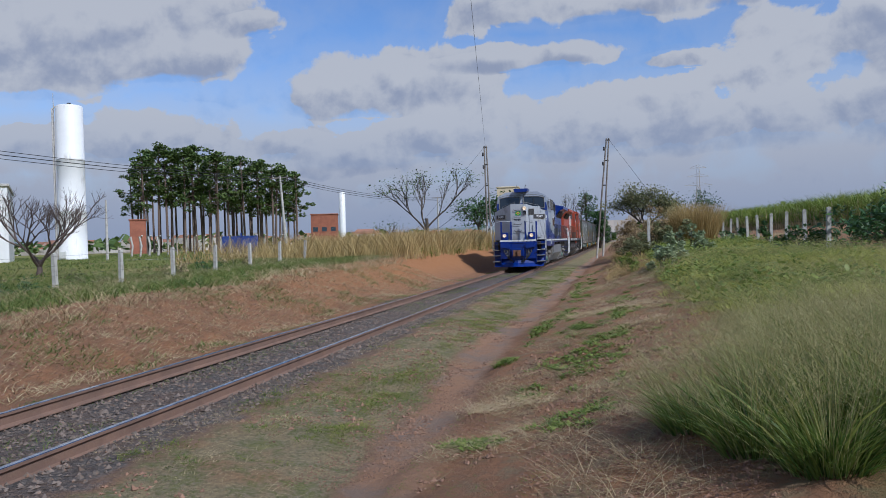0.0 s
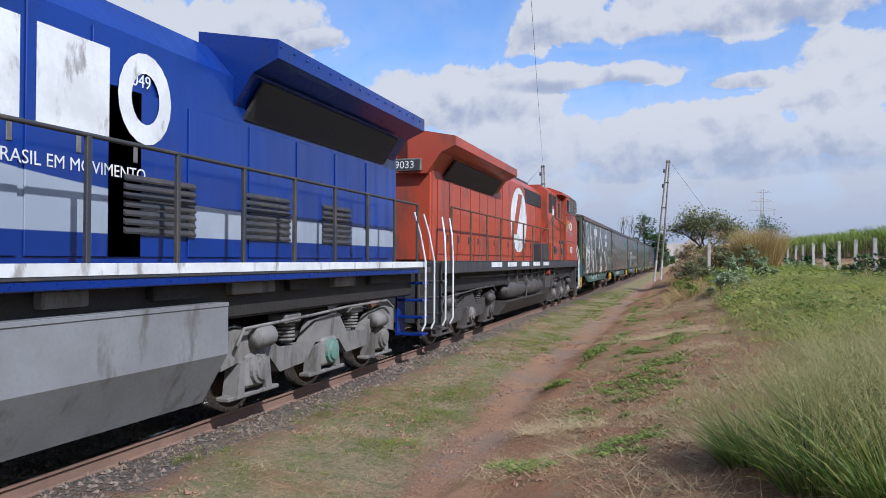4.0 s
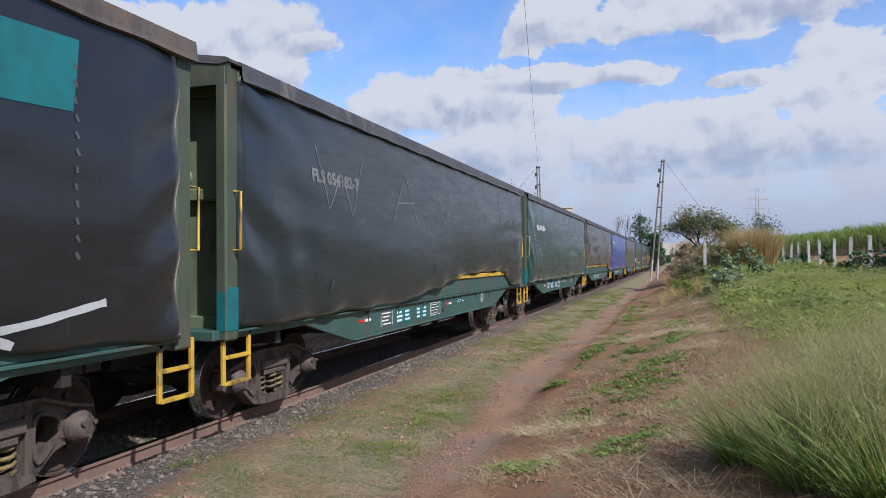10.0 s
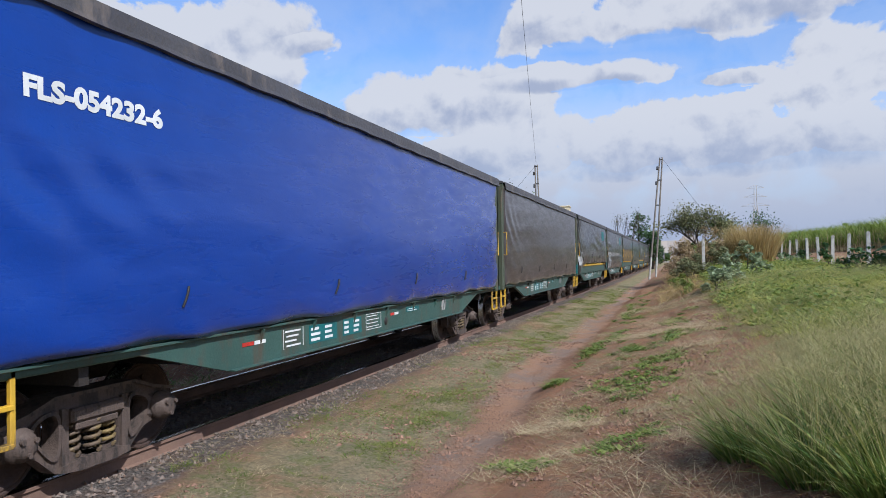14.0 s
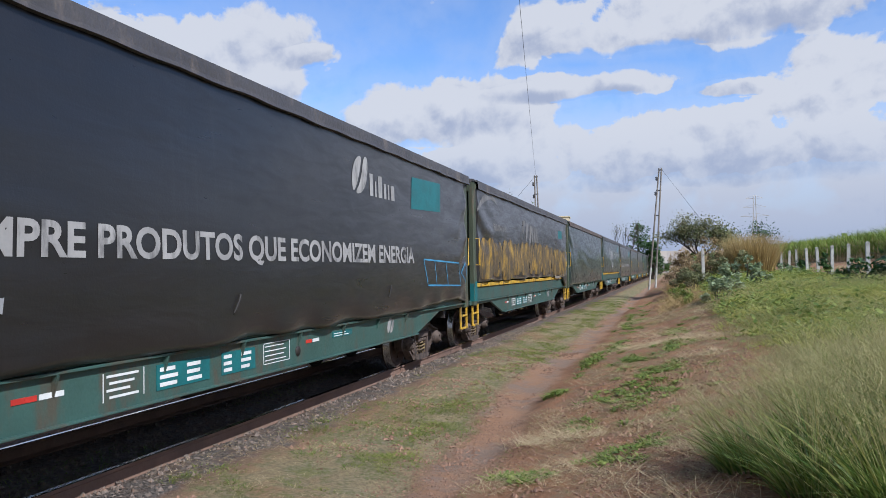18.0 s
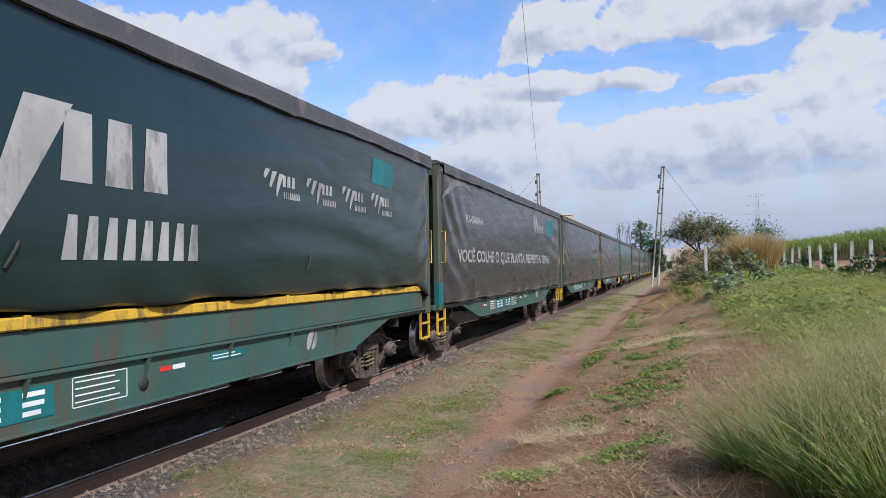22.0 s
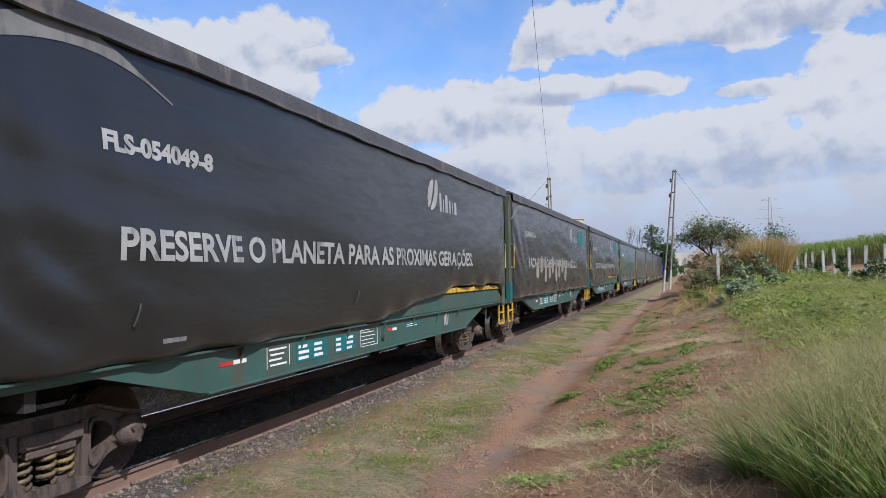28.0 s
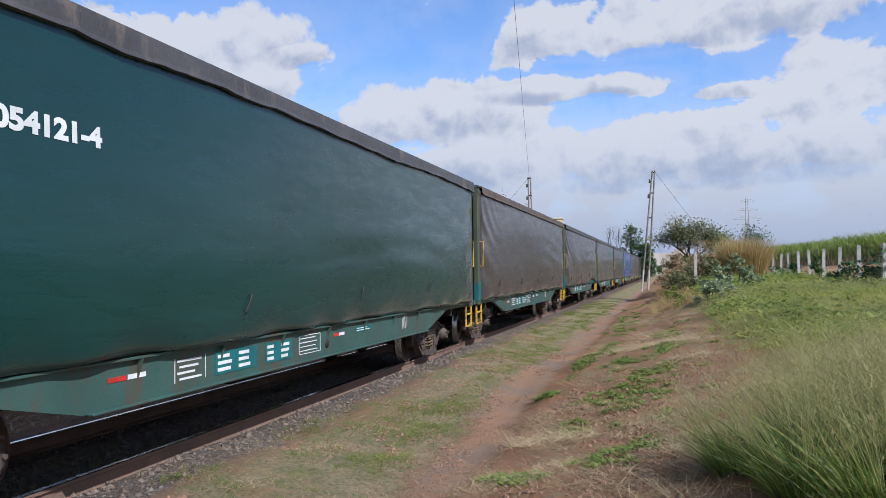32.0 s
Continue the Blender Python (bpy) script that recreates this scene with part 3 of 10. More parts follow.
def casting(mb, outer, holes, x0, x1):
    """A thick plate in the y-z plane with openings through it and a raised rim round its edge."""
    bm = bmesh.new()
    loops = []
    for lp in [outer] + holes:
        vs = [bm.verts.new((0, a, b)) for a, b in lp]
        loops.append(vs)
        for p, q in zip(vs, vs[1:] + vs[:1]):
            bm.edges.new((p, q))
    bmesh.ops.triangle_fill(bm, use_beauty=True, use_dissolve=False, edges=bm.edges[:])
    bm.verts.index_update()
    n = len(bm.verts)
    flat = [(v.co.y, v.co.z) for v in bm.verts]
    tri = [tuple(v.index for v in f.verts) for f in bm.faces]
    walls = [(p.index, q.index) for vs in loops for p, q in zip(vs, vs[1:] + vs[:1])]
    bm.free()
    mb.add([(x0, a, b) for a, b in flat] + [(x1, a, b) for a, b in flat], tri + [tuple(i + n for i in reversed(t)) for t in tri] + [(p, q, q + n, p + n) for p, q in walls])
    return mb


def bogie_parts(parent, y):
    b = empty("bogie", pose(0, y, 0))
    b.parent = parent
    b["label"] = "three-piece freight bogie, brown with brake dust"
    for s in (1, -1):
        x = 0.98 * s
        mb = MB()
        # cast side frame with rounded windows, spring opening between
        edge = [(-1.0, 0.30), (-1.03, 0.44), (-0.97, 0.56), (-0.72, 0.60), (-0.45, 0.69), (0.0, 0.71), (0.45, 0.69), (0.72, 0.60), (0.97, 0.56), (1.03, 0.44), (1.0, 0.30), (0.64, 0.29), (0.50, 0.17), (0.40, 0.08), (0.2, 0.06), (-0.2, 0.06), (-0.40, 0.08), (-0.50, 0.17), (-0.64, 0.29)]
        win = [(-0.66, 0.49), (-0.52, 0.57), (-0.40, 0.56), (-0.40, 0.28), (-0.46, 0.22), (-0.60, 0.37)]
        nest = [(-0.29, 0.56), (0.29, 0.56), (0.29, 0.17), (-0.29, 0.17)]
        holes = [rounded(win), rounded([(-a, c) for a, c in win][::-1]), rounded(nest)]
        casting(mb, rounded(edge), holes, x - 0.07, x + 0.07)
        for h in holes[:2]:
            cy, cz = sum(a for a, _ in h) / len(h), sum(c for _, c in h) / len(h)
            casting(mb, [(cy + (a - cy) * 1.28, cz + (c - cz) * 1.22) for a, c in h], [h], x + 0.07 * s - 0.001, x + 0.07 * s + 0.028 * s)
        mb.plate([(-0.97, 0.545), (-0.72, 0.595), (-0.45, 0.685), (0.45, 0.685), (0.72, 0.595), (0.97, 0.545), (0.97, 0.575), (0.72, 0.625), (0.45, 0.715), (-0.45, 0.715), (-0.72, 0.625), (-0.97, 0.575)], "x", x - 0.12, x + 0.12)
        for e in (1, -1):
            mb.box(x - 0.11, x + 0.11, e * 0.80 - 0.16, e * 0.80 + 0.16, 0.31, 0.55, 0.05)
            mb.plate([(e * 0.30, 0.60), (e * 0.37, 0.60), (e * 0.37, 0.14), (e * 0.30, 0.14)], "x", x - 0.10, x + 0.10)
        mb.plate(rounded([(-0.40, 0.07), (-0.36, 0.17), (0.36, 0.17), (0.40, 0.07)], 1), "x", x - 0.12, x + 0.12)
        part("side_frame", mb, M_BOGIE, b)
        for e in (1, -1):
            cap = MB()
            cap.lathe((x + 0.10 * s, e * 0.80, 0.42), (s, 0, 0), [(0, 0.135), (0.06, 0.13), (0.075, 0.105), (0.11, 0.10), (0.125, 0.06), (0.127, 0)], 14)
            for k in range(3):
                an = k * 2.094 + 0.5
                cap.tube((x + 0.21 * s, e * 0.80 + 0.07 * math.cos(an), 0.42 + 0.07 * math.sin(an)), (x + 0.245 * s, e * 0.80 + 0.07 * math.cos(an), 0.42 + 0.07 * math.sin(an)), 0.022, n=6)
            part("axle_box", cap, M_BOGIE, b)
        for k, yy in enumerate((-0.20, 0.0, 0.20)):
            sp = MB()
            xx = x + (0.05 if k == 1 else 0.02) * s
            pts = [(xx + 0.065 * math.cos(a * 0.9), yy + 0.065 * math.sin(a * 0.9), 0.19 + 0.0092 * a) for a in range(0, 30)]
            sp.rod(pts, 0.018, 5)
            part("spring", sp, M_SPRING, b)
        part("bolster_end", MB().box(x - 0.14, x + 0.14, -0.30, 0.30, 0.47, 0.585, 0.02).box(x + 0.02 * s - 0.1, x + 0.02 * s + 0.1, -0.24, 0.24, 0.40, 0.47, 0.015), M_BOGIE, b)
    part("bolster", MB().box(-0.84, 0.84, -0.2, 0.2, 0.42, 0.70, 0.04).tube((0, 0, 0.68), (0, 0, 0.88), 0.22, n=14), M_BOGIE, b)
    for e in (-0.43, 0.43):
        part("brake_beam", MB().box(-0.75, 0.75, e - 0.03, e + 0.03, 0.30, 0.42, 0.01), M_DARK, b)
    for e in (-0.80, 0.80):
        w = MB()
        for s in (1, -1):
            w.lathe((0.76 * s, 0, 0), (s, 0, 0), [(-0.02, 0.06), (0.0, 0.12), (0.05, 0.16), (0.03, 0.33), (0.0, 0.355), (0.0, 0.385)], 28)
            w.lathe((0.76 * s, 0, 0), (s, 0, 0), [(0.0, 0.385), (0.12, 0.385), (0.13, 0.37), (0.13, 0.35), (0.075, 0.33), (0.095, 0.16), (0.16, 0.12), (0.17, 0.0)], 28)
            for k in range(3):
                a = k * 2.094
                w.tube((0.86 * s, 0.25 * math.cos(a), 0.25 * math.sin(a)), (0.875 * s, 0.25 * math.cos(a), 0.25 * math.sin(a)), 0.03, n=8)
        w.tube((-0.9, 0, 0), (0.9, 0, 0), 0.075, n=10)
        w.k = 1
        for s in (1, -1):
            w.lathe((0.76 * s, 0, 0), (s, 0, 0), [(0.02, 0.448), (0.035, 0.42), (0.124, 0.416), (0.131, 0.405)], 36)
        w.k = 0
        for s in (1, -1):
            w.lathe((0.76 * s, 0, 0), (s, 0, 0), [(0.131, 0.405), (0.132, 0.385), (0.12, 0.38)], 36)
            w.lathe((0.76 * s, 0, 0), (s, 0, 0), [(-0.01, 0.385), (-0.01, 0.445), (0.02, 0.448)], 36)
        ws = part("wheelset", w, (M_WHEEL, M_TREAD), b, "", pose(0, e, 0.42))
    return b


# ---------- train: wagon ----------
def base_wagon():
    w = empty("sider_wagon")
    part("deck", MB().box(-1.5, 1.5, -7.3, 7.15, 0.98, 1.08, 0.01), M_FRAME, w)
    cs = MB().box(-0.22, 0.22, -7.2, 7.1, 0.62, 0.97, 0.02)
    part("centre_sill", cs, M_DARK, w, "black centre sill")
    cross = MB().box(-1.45, 1.45, -0.05, 0.05, 0.83, 0.97).mesh("cross_member")
    for k in range(11):
        part("cross_member", cross, M_DARK, w, "", pose(0, -6 + 1.2 * k, 0))
    for s in (1, -1):
        sb = MB()
        x0, x1 = (1.46, 1.52) if s > 0 else (-1.52, -1.46)
        sb.plate([(-7.0, 1.0), (-5.5, 1.0), (-4.2, 0.68), (4.2, 0.68), (5.5, 1.0), (7.10, 1.0), (7.10, 1.06), (-7.0, 1.06)], "x", x0, x1)
        sb.box(min(x0, x0 + 0.12 * s), max(x1, x1 + 0.05 * s), -4.15, 4.15, 0.665, 0.685, 0.004)
        sb.box(min(x0, x1) - 0.01, max(x0, x1) + 0.05, -6.98, 7.09, 1.045, 1.07, 0.004)
        for k in range(7):
            yy = -3.6 + 1.2 * k
            sb.plate([(x1 if s > 0 else x0, 1.045), ((x1 if s > 0 else x0) + 0.055 * s, 1.045), ((x1 if s > 0 else x0) + 0.002 * s, 0.88), (x1 if s > 0 else x0, 0.88)], "y", yy - 0.012, yy + 0.012)
        part("side_sill", sb, M_FRAME, w, "deep green fishbelly side sill")
        part("drop_side", MB().box(1.44 * s if s > 0 else -1.53, 1.53 if s > 0 else -1.44, -7.05, 7.0, 1.07, 1.37, 0.01), M_FRAME, w, "green drop side below the curtain")
        yb = MB()
        for k in range(12):
            yy = -7.05 + k * 1.17
            yb.box(1.45 if s > 0 else -1.565, 1.565 if s > 0 else -1.45, yy + 0.01, yy + 1.14, 1.372, 1.465, 0.012)
            yb.box(1.45 if s > 0 else -1.575, 1.575 if s > 0 else -1.45, yy + 1.13, yy + 1.19, 1.38, 1.475, 0.006)
        part("guard_board", yb, M_YELLOW, w, "yellow guard board")
        # roof edge and corner posts
        for e, y0, y1 in ((-1, -7.20, -6.99), (1, 7.10, 7.31)):
            px0, px1 = (1.45, 1.58) if s > 0 else (-1.58, -1.45)
            ps = part("corner_post", MB().box(px0, px1, y0, y1, 0.97, 3.70, 0.02), M_OLIVEP, w)
            gx = 1.66 * s
            rod = [(1.57 * s, -7.07, 2.45), (gx, -7.07, 2.45), (gx, -7.07, 1.87), (1.57 * s, -7.07, 1.87)] if e < 0 else [(1.56 * s, 7.30, 2.44), (1.56 * s, 7.44, 2.44), (1.56 * s, 7.44, 1.86), (1.56 * s, 7.30, 1.86)]
            part("grab_rail", MB().rod(rod, 0.014, 6), M_YELLOW if s > 0 else M_FRAME, ps, "yellow grab rail")
            l0, l1 = (-7.14, -6.69) if e < 0 else (6.97, 7.41)
            lad = MB()
            for q in (l0, l1):
                lad.box(1.50 * s - 0.02, 1.50 * s + 0.02, q - 0.022, q + 0.022, 0.53, 1.06, 0.006)
            for z in (0.54, 0.80):
                lad.box(1.50 * s - 0.03, 1.50 * s + 0.03, l0, l1, z - 0.018, z + 0.018, 0.005)
            part("step_ladder", lad, M_YELLOW, w, "yellow step ladder")
    for e, y0 in ((-1, -6.90), (1, 7.0)):
        ew = part("end_wall", MB().box(-1.45, 1.45, y0, y0 + 0.06, 1.06, 3.62, 0.01), M_WALL, w, "recessed green end wall")
        rib = MB()
        yo = y0 - 0.10 if e < 0 else y0 + 0.06
        for z0, z1 in ((2.38, 2.50), (3.44, 3.62), (1.06, 1.2)):
            rib.box(-1.45, 1.45, yo, yo + 0.10, z0, z1, 0.012)
        for xx in (-0.45, 0.45):
            rib.box(xx - 0.05, xx + 0.05, yo + 0.02, yo + 0.10, 1.2, 3.44, 0.01)
        rib.lathe((0.95, yo + (0.02 if e < 0 else 0.08), 2.62), (0, e, 0), [(0, 0.09), (0.03, 0.09), (0.035, 0.06), (0.035, 0)], 12)
        part("end_rib", rib, M_WALL, ew)
    # arched roof with end caps
    prof = [(1.62, 3.715), (1.62, 3.745), (1.58, 3.765), (0.8, 3.88), (0.0, 3.94), (-0.8, 3.88), (-1.58, 3.765), (-1.62, 3.745), (-1.62, 3.715)]
    inner = [(-1.50, 3.70), (-0.8, 3.80), (0.0, 3.86), (0.8, 3.80), (1.50, 3.70)]
    part("roof", MB().plate(prof + inner, "y", -7.21, 7.33), M_ROOF, w, "low ridged roof under grey sheeting")
    gable = [(1.60, 3.74), (0.8, 3.865), (0.0, 3.925), (-0.8, 3.865), (-1.60, 3.74), (-1.58, 3.50), (1.58, 3.50)]
    part("roof_end", MB().plate(gable, "y", -7.195, -7.14), M_OLIVEP, w, "olive green gable plate")
    part("roof_end", MB().plate(gable, "y", 7.25, 7.305), M_OLIVEP, w, "olive green gable plate")
    part("cant_rail", MB().box(1.50, 1.585, -6.99, 7.10, 3.56, 3.70, 0.01), M_OLIVEP, w, "olive green rail under the roof edge")
    # couplers, pipe, brake gear
    for e in (-1, 1):
        cp = MB().box(-0.09, 0.09, min(e * 6.9, e * 7.3), max(e * 6.9, e * 7.3), 0.70, 0.86, 0.02)
        cp.plate([(-0.15, e * 7.28), (0.15, e * 7.28), (0.17, e * 7.50), (0.02, e * 7.53), (0.0, e * 7.42), (-0.17, e * 7.46)], "z", 0.66, 0.92)
        part("coupler", cp, M_BOGIE, w)
        part("brake_hose", MB().rod([(0.3 * e, e * 7.1, 0.75), (0.32 * e, e * 7.4, 0.62), (0.25 * e, e * 7.5, 0.42), (0.15 * e, e * 7.52, 0.35)], 0.022, 6), M_DARK, w)
    part("air_tank", MB().lathe((0.75, -1.2, 0.62), (0, 1, 0), [(0, 0), (0.03, 0.14), (0.1, 0.19), (0.9, 0.19), (0.97, 0.14), (1.0, 0)], 14), M_DARK, w, "black air reservoir")
    part("brake_cylinder", MB().tube((0.6, 1.4, 0.62), (0.6, 1.9, 0.62), 0.15, n=12).tube((0.6, 1.9, 0.62), (0.6, 3.1, 0.60), 0.03, n=6).rod([(1.1, -3.8, 0.78), (1.12, 0, 0.74), (1.1, 3.8, 0.78)], 0.02, 5), M_DARK, w)
    # stencilled data panels on the near sill
    for y0, y1, z0 in ((-2.50, -1.75, 0.755), (-1.55, -0.95, 0.755), (0.9, 1.5, 0.90)):
        part("data_panel", MB().box(1.518, 1.526, y0, y1, z0, 0.975), M_TEAL, w, "teal data panel")
    r = random.Random(7)
    bars = MB()
    for y0, y1 in ((-2.46, -1.80), (-1.52, -0.99)):
        for k in range(3):
            z = 0.93 - k * 0.065
            mid = (y0 + y1) / 2
            bars.box(1.526, 1.5285, y0, y0 + (mid - y0) * r.uniform(0.5, 0.85), z - 0.017, z + 0.017)
            bars.box(1.526, 1.5285, mid + 0.04, mid + 0.04 + (y1 - mid) * r.uniform(0.55, 0.85), z - 0.017, z + 0.017)
    for k in range(2):
        bars.box(1.526, 1.5285, 0.93, 1.30 + 0.1 * k, 0.945 - 0.03 * k, 0.955 - 0.03 * k)
    for k in range(4):
        bars.box(1.5205, 1.524, -3.08 + 0.03 * (k % 2), -2.72 - 0.05 * (k % 3), 0.945 - 0.055 * k, 0.965 - 0.055 * k)
        bars.box(1.5205, 1.524, -0.75, -0.35 + 0.05 * (k % 2), 0.945 - 0.05 * k, 0.955 - 0.05 * k)
    for yy in (-3.12, -2.66, -0.78, -0.22):
        bars.box(1.5205, 1.524, yy, yy + 0.008, 0.76, 0.985)
    for z in (0.76, 0.98):
        bars.box(1.5205, 1.524, -0.78, -0.22, z, z + 0.008)
    bars.box(1.5205, 1.524, -3.72, -3.50, 0.885, 0.925)
    bars.box(1.5205, 1.524, 0.35, 0.52, 0.90, 0.94)
    tagged(part("stencil", bars, M_WHITE, w, "small white stencilled lines"), kind="stuff")
    emb = MB().plate(rounded([(2.81, 0.80), (2.81, 0.92), (2.89, 1.02), (3.01, 1.04), (2.95, 0.90), (2.87, 0.80)]), "x", 1.5205, 1.5235).plate(rounded([(2.91, 0.79), (3.00, 0.92), (3.05, 1.04), (3.09, 0.96), (3.07, 0.86), (3.00, 0.80)]), "x", 1.5205, 1.5235)
    part("emblem", emb, M_WORN, w, "pale leaf emblem")
    part("reflector", MB().box(1.5205, 1.525, -3.95, -3.74, 0.885, 0.925), M_RED, w, "red reflector strip")
    part("reflector", MB().box(1.5205, 1.525, 0.18, 0.33, 0.90, 0.94), M_RED, w, "red reflector strip")
    # the sill is not cut: a black disc gives the hole's shaded inside
    part("sill_hole", MB().lathe((1.5215, -0.02, 0.83), (1, 0, 0), [(0, 0.06), (0.004, 0.06), (0.004, 0)], 14), M_DARK, w, "dark disc painted for the shaded hole in the sill")
    for e in (-5.47, 5.68):
        bogie_parts(w, e)
    return w


class Curtain:
    """The near side curtain: its bulge, hem and folds as functions of y and z."""

    def __init__(self, seed, lift=(), slack=0.05, crease=0.02):
        r = np.random.RandomState(seed)
        self.slack, self.lift, self.crease = slack, lift, crease
        self.waves = [(r.uniform(0.3, 1.5), r.uniform(0.5, 2.0), r.uniform(0, 6.3), r.uniform(0.3, 1.0)) for _ in range(6)]
        self.r = r

    def hem(self, y):
        y = np.asarray(y, dtype=float)
        z = 1.085 + 0.012 * np.sin(2.4 * y + self.waves[0][2]) + 0.01 * np.sin(5.1 * y + self.waves[1][2])
        for y0, y1, h in self.lift:
            z = z + h * np.clip((y - y0) / (1.8 if y0 < -6 else 0.5 * (y1 - y0)), 0, 1) * np.clip((y1 - y) / 0.9, 0, 1)
        return z

    def x(self, y, z):
        y, z = np.asarray(y, dtype=float), np.asarray(z, dtype=float)
        h = self.hem(y)
        t = np.clip((z - h) / (3.62 - h), 0, 1)
        e = np.clip((7.08 - np.abs(y)) / 0.6, 0, 1)
        out = 1.600 + self.slack * np.sin(np.pi * np.clip(t, 0, 1) ** 0.48) * e
        w = 0
        for ky, kz, ph, a in self.waves:
            w = w + a * np.sin(ky * y + kz * z * 1.3 + ph + 0.7 * np.sin(0.8 * z + ky * y * 0.3))
        out = out + self.crease * 0.35 * w * (0.25 + 0.75 * (1 - t)) * e
        # gathers along the lower edge and at the far end
        low = np.clip(1 - (z - h) / 0.35, 0, 1) ** 2
        out = out + self.crease * 0.9 * low * np.sin(4.4 * y + self.waves[2][2] + 1.5 * np.sin(1.3 * y))
        endf = np.clip((y - 6.1) / 0.9, 0, 1) ** 2
        # slack folds that fan out from the leading post, and long shallow ripples
        lead = np.clip((-4.6 - y) / 2.2, 0, 1) ** 1.5
        fan = np.sin(7.5 * (z + 0.75 * (y + 7.0) * (1.2 + 0.5 * np.sin(z * 1.7 + self.waves[1][2]))) + self.waves[0][2]) * (0.4 + 0.6 * np.sin(2.2 * z + self.waves[4][2]) ** 2)
        out = out + self.crease * 0.75 * lead * fan
        ripple = np.sin(11.0 * z + 1.6 * np.sin(0.9 * y + self.waves[5][2]) + 0.5 * y) * np.clip(np.sin(0.42 * y + self.waves[2][2]), 0, 1)
        out = out + self.crease * 0.22 * ripple * np.sin(np.pi * t) * e
        return out + self.crease * 0.7 * endf * np.sin(9 * (z - 0.6 * y) + self.waves[3][2])

    def mesh(self, mat):
        ny_, nz_ = 200, 46
        ys = np.linspace(-6.975, 7.09, ny_)
        ts = np.linspace(0, 1, nz_)
        Y, T = np.meshgrid(ys, ts)
        H = self.hem(Y)
        Z = H + T * (3.64 - H)
        X = self.x(Y, Z)
        v = np.c_[X.ravel(), Y.ravel(), Z.ravel()]
        i = (np.arange(nz_ - 1)[:, None] * ny_ + np.arange(ny_ - 1)[None, :]).ravel()
        f = np.c_[i, i + 1, i + 1 + ny_, i + ny_]
        # folded-in edges
        n = len(v)
        bot, top = v[:ny_].copy(), v[-ny_:].copy()
        bot[:, 0] -= 0.05
        bot[:, 2] += 0.012
        top[:, 0] -= 0.06
        lo, hi = v[0::ny_].copy(), v[ny_ - 1::ny_].copy()
        lo[:, 0] -= 0.16
        hi[:, 0] -= 0.22
        hi[:, 1] += 0.01
        v = np.r_[v, bot, top, lo, hi]
        a = np.arange(ny_ - 1)
        f = np.r_[f, np.c_[n + a, n + a + 1, a + 1, a], np.c_[(nz_ - 1) * ny_ + a, (nz_ - 1) * ny_ + a + 1, n + ny_ + a + 1, n + ny_ + a]]
        b = np.arange(nz_ - 1)
        f = np.r_[f, np.c_[n + 2 * ny_ + b, b * ny_, (b + 1) * ny_, n + 2 * ny_ + b + 1],
                  np.c_[b * ny_ + ny_ - 1, n + 2 * ny_ + nz_ + b, n + 2 * ny_ + nz_ + b + 1, (b + 1) * ny_ + ny_ - 1]]
        return raw("curtain", v, f, mat, True)

    def lay(self, me, off=0.007):
        """Bends a flat mesh in the y-z plane onto the curtain."""
        co = np.empty(len(me.vertices) * 3, dtype=np.float32)
        me.vertices.foreach_get("co", co)
        co = co.reshape(-1, 3)
        co[:, 0] = self.x(co[:, 1], co[:, 2]) + off + co[:, 0]
        me.vertices.foreach_set("co", co.ravel())
        me.update()
        return me


def diced(me, cut=0.25):
    """Cuts long faces so that a flat print can follow the folds."""
    bm = bmesh.new()
    bm.from_mesh(me)
    lo, hi = min(v.co.y for v in bm.verts), max(v.co.y for v in bm.verts)
    y = math.ceil(lo / cut) * cut
    while y < hi:
        bmesh.ops.bisect_plane(bm, geom=bm.verts[:] + bm.edges[:] + bm.faces[:], plane_co=(0, y, 0), plane_no=(0, 1, 0))
        y += cut
    lo, hi = min(v.co.z for v in bm.verts), max(v.co.z for v in bm.verts)
    z = math.ceil(lo / 0.10) * 0.10
    while z < hi:
        bmesh.ops.bisect_plane(bm, geom=bm.verts[:] + bm.edges[:] + bm.faces[:], plane_co=(0, 0, z), plane_no=(0, 0, 1))
        z += 0.10
    bm.to_mesh(me)
    bm.free()
    return me


def print_on(cur, wagon, text, y, z, cap, mat, name="lettering", label="", long=None, shear=0.0, bold=0.0):
    """Letters of the given cap height on a curtain, squeezed to a length if one is given."""
    ob = lettering(text, cap / 0.70, mat, wagon, None, name, label, shear, 1.0, bold or 0.010)
    me = ob.data
    if long:
        xs = [v.co.x for v in me.vertices]
        me.transform(Matrix.Diagonal((long / (max(xs) - min(xs)), 1, 1, 1)))
    me.transform(Matrix.Translation((0, y, z)) @ FACE)
    bm = bmesh.new()
    bm.from_mesh(me)
    bmesh.ops.delete(bm, geom=[v for v in bm.verts if v.co.x < 0], context="VERTS")
    bmesh.ops.triangulate(bm, faces=bm.faces)
    bm.to_mesh(me)
    bm.free()
    for v in me.vertices:
        v.co.x = 0.0
    cur.lay(diced(me, 0.14), 0.005)
    return ob


